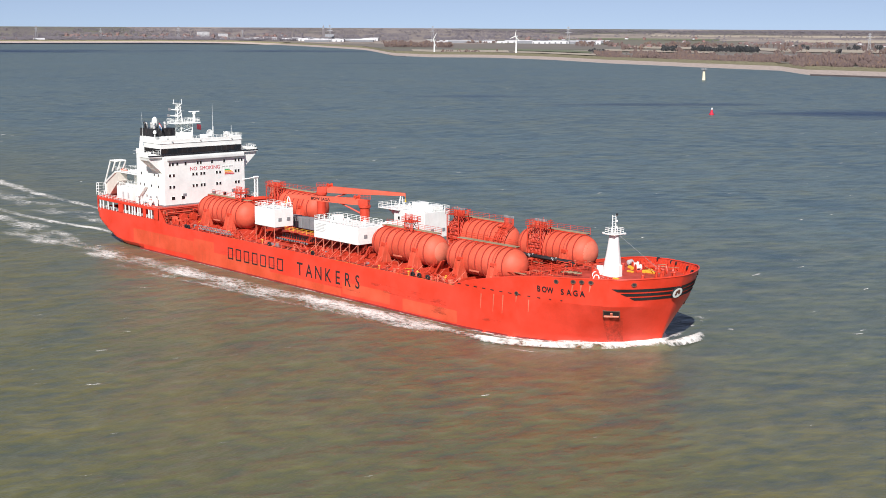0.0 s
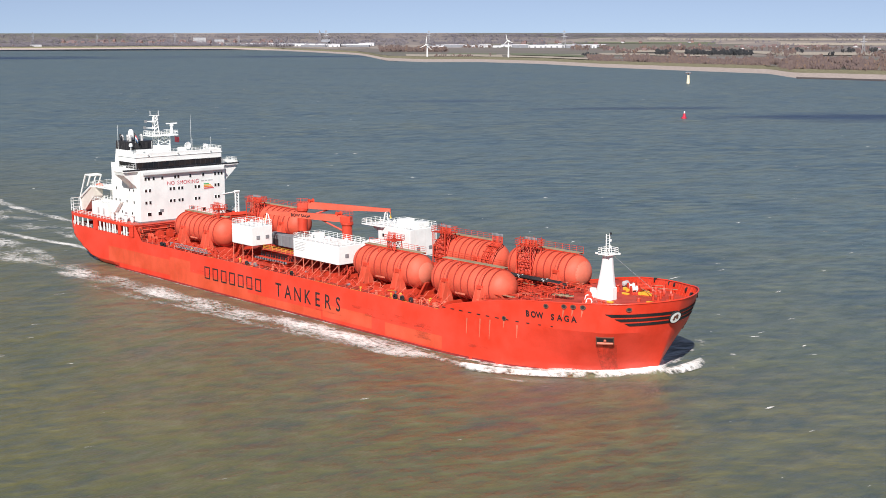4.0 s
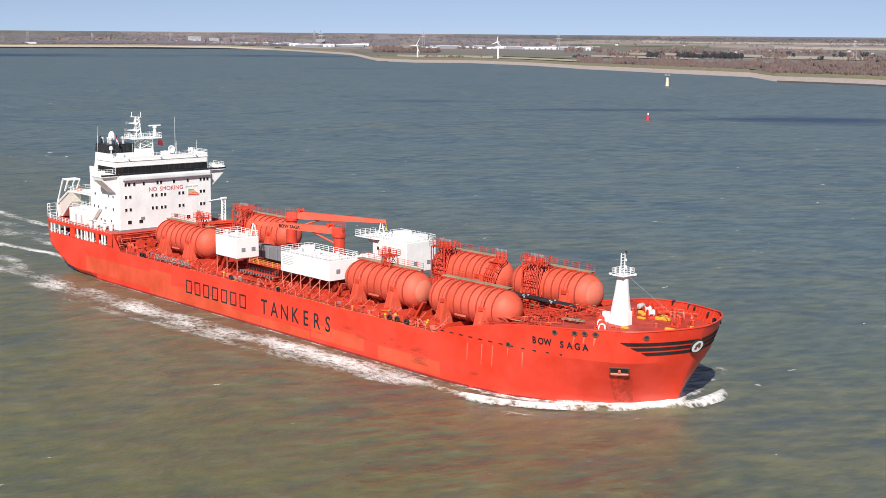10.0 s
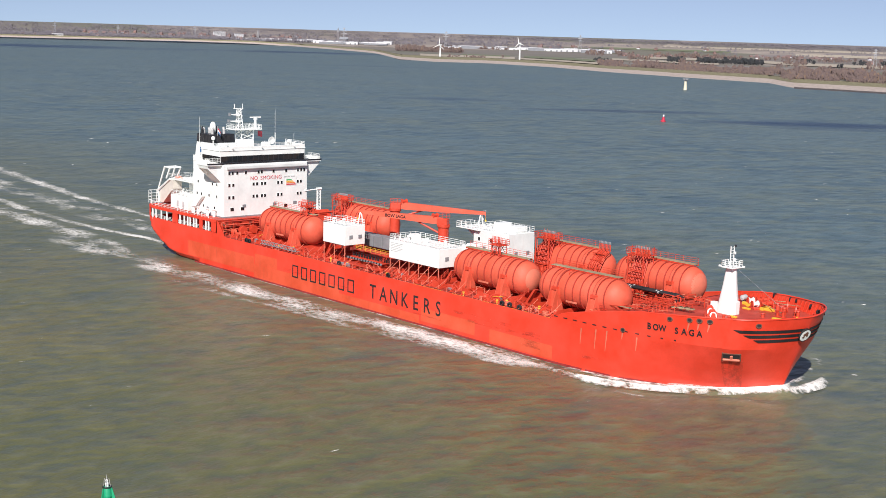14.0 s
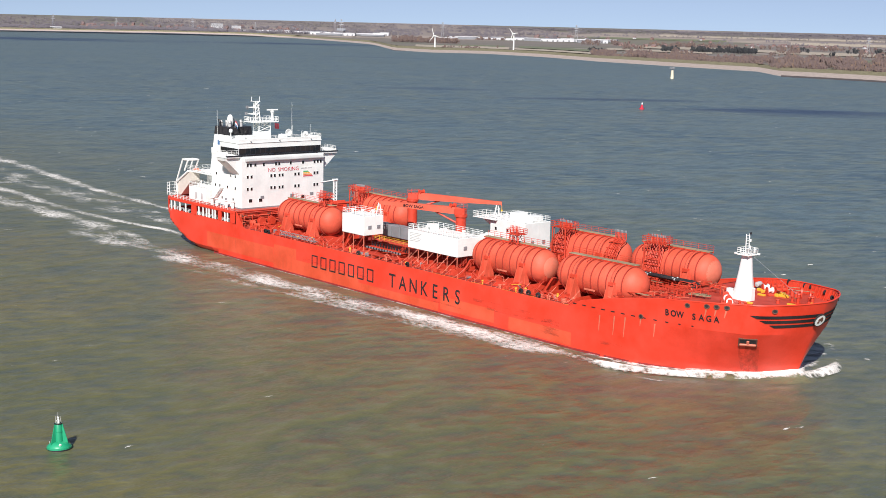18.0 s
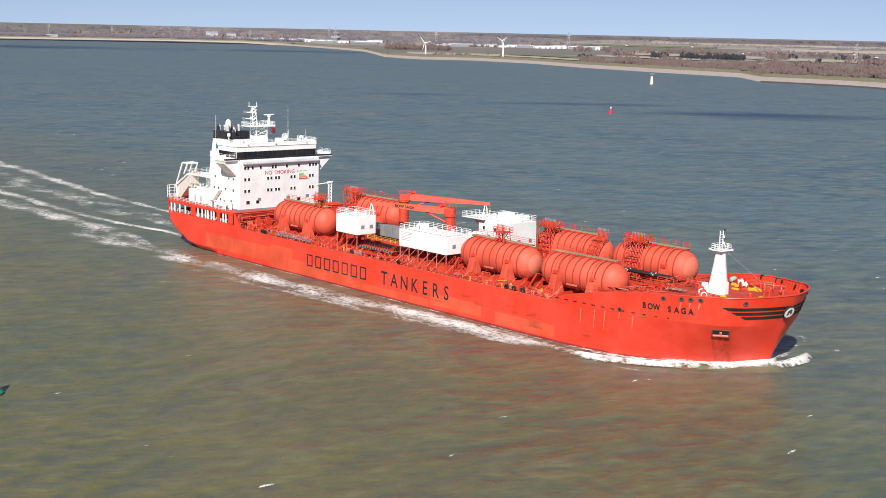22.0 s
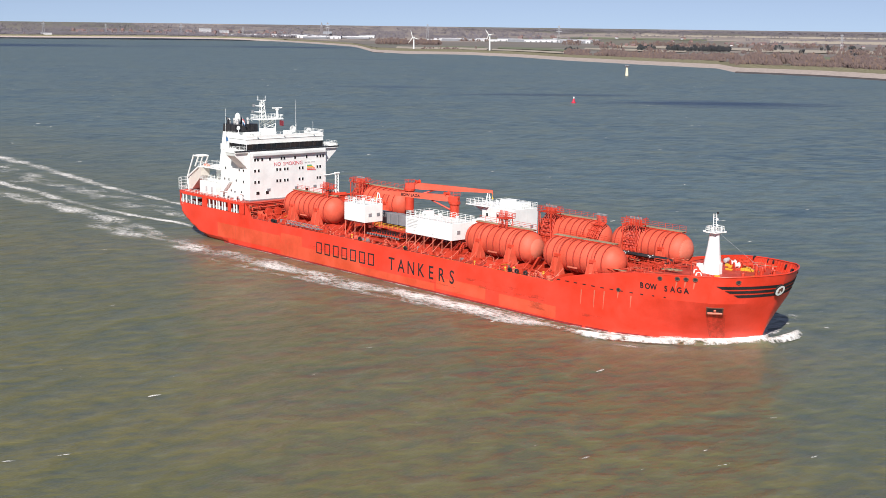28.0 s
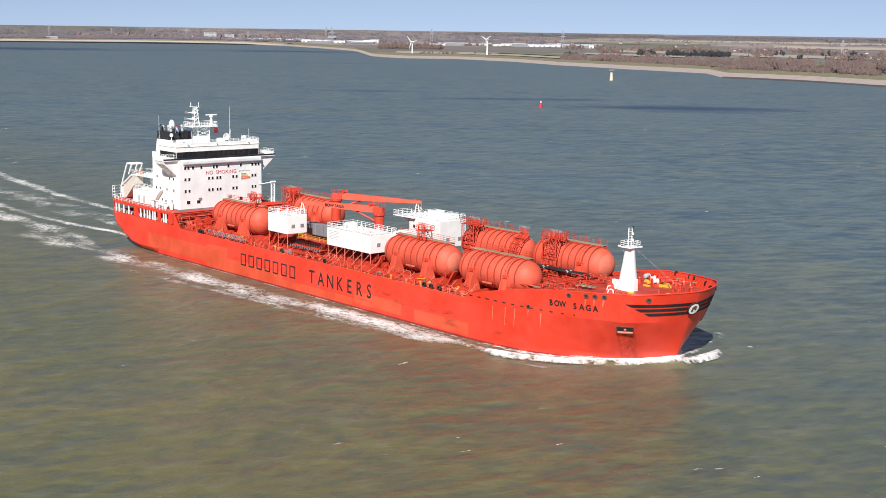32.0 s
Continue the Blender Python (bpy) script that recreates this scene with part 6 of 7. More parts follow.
    for y in (-11.5, -8.6):
        part("hose_reel", Geo().lathe([(0, -0.5), (0.95, -0.5), (0.95, -0.4), (0.5, -0.38), (0.5, 0.38), (0.95, 0.4), (0.95, 0.5), (0, 0.5)], 18, "x", (-56, y, MAIN_Z + 1.6)), M_RED, ship, "red hose reel")
    # stairs, pods and stays along the side
    for x in (-24.5, -22.5, 16.0, 38.5):
        part("deck_stair", Geo().prism([(x, MAIN_Z), (x + 0.5, MAIN_Z), (x + 2.9, MAIN_Z + 3.4), (x + 2.4, MAIN_Z + 3.4)], "y", -12.2, -11.3), M_RED, ship)
    for i in range(44):
        x = -57 + i * 2.45
        if x > 48:
            break
        part("side_stanchion", Geo().tube((x, -15.7, MAIN_Z), (x, -15.7, MAIN_Z + 1.0), 0.05, n=4), M_TANKPALE, ship)
    for z in (0.35, 0.7, 1.0):
        part("side_rail_wire", Geo().tube((-57, -15.7, MAIN_Z + z), (48.3, -15.7, MAIN_Z + z), 0.03, n=4), M_RED, ship)
        part("side_rail_wire", Geo().tube((-57, 15.7, MAIN_Z + z), (48.3, 15.7, MAIN_Z + z), 0.03, n=4), M_RED, ship)
    x = -28.0
    while x < 48:
        l = random.uniform(0.6, 3.2)
        if not -2 < x < 4:
            part("yellow_line", Geo().slab(x, min(48.6, x + l), -15.92, -15.62, MAIN_Z, MAIN_Z + 0.1, 0.02), M_YELLOW if random.random() < 0.6 else M_TANKPALE, ship, "worn yellow line along the deck edge")
        x += l + random.uniform(0.3, 1.6)
    for x in (36.7, 38.7, 41.2, -47.8, -46.6, 3.8, -12.5):
        part("closed_chock", Geo().lathe([(0.22, -0.2), (0.48, -0.2), (0.52, 0), (0.48, 0.2), (0.22, 0.2)], 16, "y", (x, -15.8, MAIN_Z + 0.62)), M_BLACK, ship, "black closed chock at the deck edge")
    # accommodation ladder stowed on the side aft
    lad = part("gangway", Geo().box(-41.9, -28.0, -15.9, -15.75, 7.9, 8.02).box(-41.9, -28.0, -15.0, -14.85, 7.9, 8.02), M_GREY, ship, "grey lattice gangway stowed along the rail")
    for i in range(12):
        x = -41.6 + i * 1.15
        part("gangway_lattice", Geo().tube((x, -15.9, 7.95), (x + 1.1, -15.9, 8.75), 0.06, n=4).tube((x + 1.1, -15.9, 7.95), (x, -15.9, 8.75), 0.06, n=4), M_GREY, lad)
    part("gangway_rail", Geo().tube((-41.7, -15.9, 8.8), (-28.2, -15.9, 8.8), 0.07), M_GREY, lad)
    for i in range(8):
        x = 15 + i * 4.3
        part("deck_frame_plate", Geo().prism([(x, MAIN_Z), (x + 2.6, MAIN_Z), (x + 1.6, MAIN_Z + 1.1), (x + 0.2, MAIN_Z + 1.3)], "y", -13.9, -13.8), M_RED, ship)
    # portal frames carrying pipes to port, aft
    part("pipe_portal", Geo().run([(-57.5, 15.2, MAIN_Z), (-57.5, 14.2, 11.6), (-57.5, 2, 11.8)], 0.35, 4).run([(-55.0, 15.2, MAIN_Z), (-55, 14.2, 11.6), (-55, 2, 11.8)], 0.3, 4), M_RED, ship)


    # pipes and boxes on the bulkhead under the accommodation
    for i in range(46):
        y = random.uniform(-15, 11)
        z = random.uniform(7.6, 10.6)
        l = random.uniform(1.0, 6.0)
        x = -60.0 + random.uniform(0.1, 0.6)
        if i % 3 == 0:
            part("bulkhead_pipe", Geo().tube((x, y, MAIN_Z), (x, y, z), random.choice((0.07, 0.1, 0.14)), n=6), random.choice((M_RED, M_PIPE, M_TANKPALE)), ship)
        elif i % 3 == 1:
            part("bulkhead_pipe", Geo().tube((x, y, z), (x, min(15, y + l), z), random.choice((0.07, 0.1, 0.14)), n=6), random.choice((M_RED, M_PIPE, M_TANKPALE)), ship)
        else:
            part("bulkhead_box", Geo().slab(x - 0.3, x + 0.3, y, y + random.uniform(0.4, 1.2), z - 0.6, z + random.uniform(0.1, 0.7), 0.04), random.choice((M_RED, M_GREYPALE, M_PIPE, M_TANKPALE)), ship)
    # thin dark panels standing for the shade between the pipes
    for y, w, z0, z1 in ((-13.6, 1.6, 7.7, 10.0), (-10.4, 2.6, 7.5, 9.6), (-6.2, 1.8, 7.6, 10.1), (-2.6, 2.4, 7.5, 9.9), (2.4, 2.0, 7.6, 10.0), (7.2, 3.0, 7.6, 9.8)):
        part("bulkhead_shade_panel", Geo().slab(-60.18, -60.06, y - w / 2, y + w / 2, z0, z1, 0.03), M_RUST, ship, "dark panel for the shade between the bulkhead pipes")
    for i in range(11):
        y0, z = -15.2 + 0.6 * (i % 3), 8.0 + 0.26 * i
        x = -59.6 + 0.32 * (i % 4)
        y1 = (4.0, -4.0, 9.0, 1.0)[i % 4]
        part("bulkhead_pipe", Geo().run([(x, y0, z - 0.7), (x, y0, z), (x, y1, z), (x, y1, MAIN_Z)], (0.09, 0.14, 0.07)[i % 3], 6), (M_RED, M_TANKPALE, M_PIPE, M_TANK)[i % 4], ship)
    for x, y, r in ((-57.2, -13.2, 0.75), (-56.2, -11.0, 0.8), (-54.6, -13.6, 0.6)):
        part("rope_reel", Geo().lathe([(0, -0.4), (r, -0.4), (r, -0.32), (r * 0.5, -0.3), (r * 0.5, 0.3), (r, 0.32), (r, 0.4), (0, 0.4)], 18, "y", (x, y, MAIN_Z + 0.3 + r)), M_TANK, ship, "red rope reel on the side deck")
        for off in (-0.5, 0.42):
            part("reel_stand", Geo().slab(x - 0.5, x + 0.5, y + off, y + off + 0.08, MAIN_Z, MAIN_Z + 0.4 + r, 0.03), M_RED, ship)
    # small fittings along the side decks
    for i in range(120):
        x = random.uniform(-52, 48)
        y = random.uniform(-15.2, -12.4)
        k = i % 4
        if k == 0:
            part("deck_vent", Geo().lathe([(0.14, 0), (0.14, 0.6), (0.26, 0.62), (0.22, 0.85), (0, 0.9)], 8, "z", (x, y, MAIN_Z)), random.choice((M_RED, M_TANKPALE, M_YELLOW)), ship)
        elif k == 1:
            part("deck_box", Geo().slab(x, x + random.uniform(0.5, 1.4), y, y + 0.6, MAIN_Z, MAIN_Z + random.uniform(0.4, 1.1), 0.05), random.choice((M_RED, M_RED, M_PIPE, M_GREY)), ship)
        elif k == 2:
            h = random.uniform(0.8, 1.8)
            part("deck_pipe", Geo().run([(x, y, MAIN_Z), (x, y, MAIN_Z + h), (x + random.uniform(0.6, 2.4), y, MAIN_Z + h), (x + 2.4, y, MAIN_Z + 0.2)], 0.06, 5), random.choice((M_RED, M_PIPE, M_TANKPALE)), ship)
        else:
            part("deck_hatch", Geo().lathe([(0, 0), (0.55, 0), (0.55, 0.5), (0.6, 0.55), (0.6, 0.68), (0, 0.75)], 12, "z", (x, y, MAIN_Z)), random.choice((M_RED, M_RED, M_TANKPALE)), ship)
    # yellow and white railings of the stairs by the houses
    for x in (-24, -3.5, 15.5, 17.5, 37.5):
        part("stair_railing", Geo().rail([(x, -13.6, MAIN_Z), (x + 2.2, -12.2, MAIN_Z + 2.6)], 1.0, 0.9, 0.045), M_RED, ship)
    # lattice stays under the long deck house and between the tanks
    for i in range(6):
        x = 1.0 + i * 2.4
        part("house_stay", Geo().tube((x + 1.5, -12.0, 10.4), (x, -14.6, MAIN_Z), 0.06, n=4), M_TANKPALE, ship)
    for i in range(16):
        x = 15 + i * 3.0
        part("tank_ladder", Geo().rail([(x, -3.4, MAIN_Z + 2.4), (x + 2.6, -3.4, MAIN_Z + 2.4)], 1.0, 0.9, 0.04), M_RED, ship)
    for i in range(34):
        x = -52 + i * 3.0 + random.uniform(-0.6, 0.6)
        g = Geo()
        n, y0, y1, top = 6, -15.3, random.uniform(-13.4, -12.4), random.uniform(1.4, 2.6)
        bend = [Vector((x + 0.25 * k, y0 + (y1 - y0) * k / n, MAIN_Z + top * (k / n) ** 1.6)) for k in range(n + 1)]
        g.sheet([[p + Vector(q) for q in ((0.05, 0, 0), (0, 0, 0.05), (-0.05, 0, 0), (0, 0, -0.05), (0.05, 0, 0))] for p in bend])
        part("curved_stay", g, M_TANKPALE if i % 2 else M_RED, ship)
    for i in range(18):
        x, y = random.uniform(-50, 50), random.uniform(-15.0, -11.5)
        l = random.uniform(0.8, 2.6)
        part("deck_line", Geo().tube((x, y, MAIN_Z + random.uniform(0.3, 1.4)), (x + l, y + random.uniform(-0.5, 0.5), MAIN_Z + random.uniform(0.3, 1.8)), 0.05, n=4), random.choice((M_TANKPALE, M_RED, M_YELLOW, M_PIPE)), ship)
    # valves on the forward pipes
    for i in range(40):
        x, y = random.uniform(44, 68), random.uniform(-4, 4)
        zf = 9.0 if x < 63.5 else FORE_Z + 0.4
        part("deck_valve", Geo().lathe([(0, 0), (0.16, 0.02), (0.16, 0.3), (0.05, 0.34), (0.05, 0.7), (0.26, 0.72), (0.26, 0.78), (0, 0.8)], 8, "z", (x, y, zf)), random.choice((M_RED, M_PIPE, M_HOSE, M_TANKPALE)), ship)


deck_runs()


# ---- wake ----
wake = thing("wake_foam", "lacy white bow wave and wake foam trailing along the hull", "foam", kind="stuff")


def ribbon(path, dens, mat, z=0.06, across=7, name="foam_strip", hump=0.0):
    """A strip of foam along (x, y, half width) points, thick in the middle and fraying to its edges."""
    g = Geo()
    fine = []
    for (xa, ya, wa), (xb, yb, wb) in zip(path, path[1:]):
        n = max(2, int(math.hypot(xb - xa, yb - ya) / 1.6))
        fine += [(xa + (xb - xa) * i / n, ya + (yb - ya) * i / n, wa + (wb - wa) * i / n) for i in range(n)]
    fine.append(path[-1])
    rows, ds = [], []
    m = len(fine)
    for i, (x, y, w) in enumerate(fine):
        row = []
        (xp, yp, _), (xn, yn, _) = fine[max(0, i - 2)], fine[min(m - 1, i + 2)]
        run = math.hypot(xn - xp, yn - yp)
        sx, sy = (yn - yp) / run, -(xn - xp) / run
        wv = 0.25 * w * noise.noise((x * 0.16, y * 0.1, 2.0))
        end = min(1.0, i / 4, (m - 1 - i) / 6)
        for k in range(across):
            u = 2 * k / (across - 1) - 1
            row.append((x + sx * (wv + u * w), y + sy * (wv + u * w), z + hump * (1 - u * u) * end))
            ds.append((dens[0] + (dens[1] - dens[0]) * i / (m - 1)) - 0.32 * abs(u) ** 2.2 - 0.5 * (1 - end))
        rows.append(row)
    g.sheet(rows)
    me = g.data(name, mat, 60)
    at = me.attributes.new("foam_cover", "FLOAT", "POINT")
    at.data.foreach_set("value", ds)
    return part(name, me, None, wake)


def bow_wave(mat, name, lift, cover, part_out=1.0):
    """The water heaped up at the stem and thrown aside along both bows, highest at the skin of the hull."""
    for s in (-1, 1):
        rows, ds = [], []
        n = 44
        for i in range(n + 1):
            u = i / n
            xd = 91.0 - 36.0 * u
            h = 1.5 * (1 - u) ** 3.8 + 0.5 * (1 - u) ** 0.8 + 0.02
            w = 5.0 + 3.0 * min(1.0, u * 4) * (1 - 0.6 * u)
            px, pb, _ = hull_point(xd, bow_half(xd), h - SEA - 0.1)
            phi = radians(96) * min(1.0, u * 9)
            row = []
            for k in range(10):
                q = k / 9 * part_out * (1.0 if part_out == 1.0 else 0.75 + 0.9 * u + 0.9 * max(0.0, 1 - 5 * u))
                jag = 0.35 * noise.noise((xd * 0.35, q * 3, s * 4.0)) * q * min(1.0, u * 9)
                row.append((px - 0.3 + math.cos(phi) * q * w, s * max(0.0, pb - 0.25 + math.sin(phi) * q * w + jag), lift + h * (1 - q) ** 2.6 * (1 + 0.3 * noise.noise((xd * 0.6, q * 4, 1.0)))))
                ds.append(cover * (1 - 0.8 * u) + 0.26 - 0.75 * (k / 9) ** 2 - 0.5 * max(0.0, 1 - u * 12) * (k / 9) + 0.45 * noise.noise((xd * 0.5, q * 5, s * 9.0)))
            rows.append(row)
        g = Geo().sheet(rows)
        me = g.data(name, mat, 60)
        at = me.attributes.new("foam_cover", "FLOAT", "POINT")
        at.data.foreach_set("value", ds)
        part(name, me, None, wake)


bow_wave(M_WATER, "bow_wave", -0.12, 0.0)
bow_wave(M_FOAM, "bow_foam", 0.05, 0.80, 0.27)
# the crest that the stem pushes up, from the starboard bow round to port
ribbon([(47, -21.4, 0.4), (53, -21.3, 0.7), (60, -20.8, 0.8), (67, -19.0, 0.9), (73, -15.6, 0.9), (79, -10.5, 1.0), (83, -5.0, 1.2), (86.0, 0.0, 1.4), (87.4, 4.2, 1.6), (87.0, 8.5, 1.7), (85.8, 11.8, 1.2), (84.6, 14.2, 0.6), (83.2, 16.5, 0.3)], (0.50, 0.66), M_FOAM, 0.22, 11, "bow_crest", hump=0.75)
ribbon([(70, -13.6, 0.5), (76, -10.2, 0.8), (80.6, -5.6, 0.9), (83.4, 0.0, 1.0), (84.0, 4.5, 1.0), (83.4, 9.0, 0.9), (82.6, 12.5, 0.5)], (0.50, 0.62), M_FOAM, 0.55, 9, "bow_crest", hump=0.5)
ribbon([(80.5, 20.0, 0.6), (77.5, 23.5, 1.3), (74.5, 26.5, 1.4), (71.0, 28.5, 0.6)], (0.50, 0.40), M_FOAM, 0.07, 7, "bow_spray", hump=0.3)
ribbon([(84.5, 26.0, 0.4), (83.6, 28.2, 0.8), (82.4, 30.5, 0.4)], (0.5, 0.4), M_FOAM, 0.07, 7, "bow_spray", hump=0.2)
# spray thrown ahead of the stem
for x, y, w, h in ((91.4, 12.6, 0.5, 1.2), (86.0, 21.4, 0.6, 0.6), (79.0, 18.4, 0.8, 0.9)):
    ribbon([(x + w * 1.6, y - w * 1.2, w * 0.3), (x + w * 0.8, y - w * 0.6, w), (x, y, w * 1.1), (x - w * 0.8, y + w * 0.7, w), (x - w * 1.8, y + w * 1.2, w * 0.3)], (0.50, 0.36), M_FOAM, 0.06, 7, "spray", hump=h * 0.12)
for s in (-1, 1):
    ribbon([(72, s * 18.0, 0.8), (66, s * 19.5, 1.2), (58, s * 20.2, 1.6), (50, s * 20.6, 2.0), (42, s * 21.0, 2.6)], (0.40, 0.44), M_FOAM, 0.06, 9, "bow_spray", hump=0.25)
    ribbon([(80, s * 17.2, 0.5), (72, s * 20.6, 0.7), (64, s * 23, 0.6)], (0.30, 0.26), M_FOAM, 0.06, 5, "bow_spray")
    # foam that slides aft along the side
    ribbon([(56, s * 18.8, 1.6), (42, s * 21.4, 4.2), (24, s * 21.4, 3.6), (8, s * 22.4, 3.8), (-8, s * 24.0, 4.2), (-26, s * 25.0, 4.4), (-50, s * 26.4, 4.8), (-75, s * 26.6, 5.4), (-100, s * 27.5, 6.0), (-130, s * 28.5, 6.4)], (0.52, 0.22), M_FOAM, 0.05, 11, "side_foam")
    ribbon([(46, s * 22.5, 1.4), (30, s * 25.5, 2.2), (10, s * 27, 2.0), (-20, s * 30, 2.0), (-60, s * 33, 2.4)], (0.30, 0.18), M_FOAM, 0.05, 9, "side_foam")
    ribbon([(60, s * 16.7, 0.5), (20, s * 16.5, 0.4), (-40, s * 16.5, 0.4), (-76, s * 16.3, 0.5)], (0.24, 0.24), M_FOAM, 0.05, 5, "waterline_foam")
ribbon([(-88, -9.0, 0.8), (-108, -8.0, 1.4), (-130, -11.4, 1.7), (-165, -12.4, 2.2), (-200, -10, 2.6), (-300, -8, 4.0), (-460, -6, 6.0)], (0.46, 0.32), M_FOAM, 0.05, 9, "stern_foam")
ribbon([(-92, 8.0, 0.8), (-120, 11.0, 1.6), (-150, 13.0, 1.8), (-180, 13.8, 2.2), (-236, 20.0, 3.0), (-300, 26, 4.5), (-460, 36, 6.0)], (0.42, 0.32), M_FOAM, 0.05, 9, "stern_foam")
ribbon([(-80, -25, 1.0), (-110, -20.5, 4.2), (-150, -20, 5.5), (-200, -21, 6.0), (-320, -24, 8.0)], (0.32, 0.22), M_FOAM, 0.05, 9, "stern_foam")
ribbon([(-95, 0, 3.0), (-130, 1.5, 7.0), (-200, 4, 10.0), (-320, 10, 14.0)], (0.22, 0.14), M_FOAM, 0.045, 9, "stern_foam")


def whitecaps():
    """Small breaking crests scattered over the water."""
    g = Geo()
    ds = []
    for i in range(820):
        if i % 5 < 2:
            x, y = random.uniform(-260, 300), random.uniform(-150, 60)
            l, crest, cover = 0.2 + 1.1 * random.random() ** 2, 0.0, random.uniform(0.1, 0.45)
        else:
            az, dist = radians(random.uniform(20, 70)), 260 + 1500 * random.random() ** 1.5
            x, y = HUB.x - math.sin(az) * dist, HUB.y + math.cos(az) * dist
            if y < 30:
                continue
            l, crest, cover = (0.2 + 1.1 * random.random() ** 2.2) * (0.6 + dist / 900) * (1.0 if i % 11 else 2.0), random.uniform(0.02, 0.10), random.uniform(0.3, 0.65)
        w = l * random.uniform(0.14, 0.3)
        a = radians(random.uniform(55, 105))
        c, s = math.cos(a), math.sin(a)
        n = 4
        rows = []
        for k in range(n + 1):
            t = 2 * k / n - 1
            bend = 0.25 * w * noise.noise((i * 1.7, t * 2, 0)) * 4
            half_w = w * (1 - t * t) ** 0.5 + 0.02
            rows.append([(x + c * t * l - s * (bend + q * half_w), y + s * t * l + c * (bend + q * half_w), 0.06 + crest * (1 - t * t) * (1 - abs(q))) for q in (-1, 0, 1)])
            ds += [cover - 0.35, cover, cover - 0.25]
        g.sheet(rows)
    me = g.data("whitecaps", M_CAP)
    at = me.attributes.new("foam_cover", "FLOAT", "POINT")
    at.data.foreach_set("value", ds)
    tagged(new("whitecaps", me), "small white breaking crests scattered over the water", "foam", kind="stuff")


whitecaps()


# ---- buoys and beacon ----
def green_buoy(x, y):
    b = thing("green_buoy", "green navigation buoy with a wide float and white lantern", "buoy", at=pose(x, y, 0, 2, -2, 20))
    part("float", Geo().lathe([(0, -0.6), (1.3, -0.6), (1.72, -0.1), (1.78, 0.25), (1.70, 0.55), (1.2, 0.95), (0.72, 1.1), (0, 1.1)], 28, "z"), M_GREEN, b, smooth=40)
    part("rubbing_band", Geo().lathe([(1.74, 0.12), (1.84, 0.14), (1.84, 0.36), (1.74, 0.38)], 28, "z"), M_GREEN, b)
    part("body", Geo().lathe([(0.60, 1.0), (0.56, 3.6), (0.46, 3.75), (0, 3.8)], 16, "z"), M_GREEN, b, smooth=40)
    part("waterline_band", Geo().lathe([(1.66, -0.25), (1.84, -0.2), (1.86, 0.12), (1.74, 0.16)], 28, "z"), M_BLACK, b, "black band at the waterline")
    part("body_band", Geo().lathe([(0.55, 2.5), (0.64, 2.5), (0.64, 2.66), (0.55, 2.66)], 16, "z"), M_GREEN, b)
    for a in (20, 140, 260):
        part("fin", Geo().prism([(0.60, 0.98), (1.42, 0.92), (0.66, 3.7), (0.56, 3.7)], "y", -0.05, 0.05), M_GREEN, b).matrix_basis = pose(0, 0, 0, 0, 0, a)
        part("lifting_eye", Geo().lathe([(0.1, -0.05), (0.2, 0), (0.1, 0.05)], 10, "x", (1.5, 0, 0.85)), M_WHITE, b).matrix_basis = pose(0, 0, 0, 0, 0, a + 60)
    part("top_ring", Geo().lathe([(0.5, 3.7), (0.62, 3.72), (0.62, 3.84), (0.5, 3.86)], 16, "z"), M_BLACK, b)
    part("lantern", Geo().lathe([(0.22, 3.8), (0.24, 4.25), (0.14, 4.35), (0.18, 4.6), (0.1, 4.75), (0, 4.8)], 12, "z"), M_WHITE, b, "white lantern")
    cage = Geo()
    for k in range(4):
        c, s = math.cos(k * 1.571 + 0.4), math.sin(k * 1.571 + 0.4)
        cage.tube((0.45 * c, 0.45 * s, 3.8), (0.3 * c, 0.3 * s, 4.9), 0.035, n=4)
    part("lantern_cage", cage, M_GREYPALE, b)
    part("top_spike", Geo().tube((0, 0, 4.7), (0, 0, 5.4), 0.04, 0.02), M_GREYPALE, b)
    for piece in b.children:
        piece.matrix_basis = Matrix.Scale(0.9, 4) @ piece.matrix_basis
    return b


buoy = green_buoy(59.9, -111.6)


def red_buoy(x, y):
    b = thing("red_buoy", "red navigation buoy with a pale topmark, floating", "buoy", at=pose(x, y, 0, -2, 2, 0))
    part("float", Geo().lathe([(0, -0.6), (1.6, -0.6), (1.8, 0.0), (1.8, 0.6), (1.3, 0.9), (0, 0.95)], 20, "z"), M_BUOYRED, b, smooth=40)
    part("body", Geo().lathe([(1.15, 0.9), (0.75, 3.0), (0.6, 3.2), (0, 3.25)], 12, "z"), M_BUOYRED, b)
    part("topmark", Geo().lathe([(0.12, 3.2), (0.5, 3.5), (0.55, 4.4), (0.12, 4.8), (0, 4.8)], 12, "z"), M_WHITE, b, "pale lantern and topmark")


red_buoy(-401.8, 543.3)


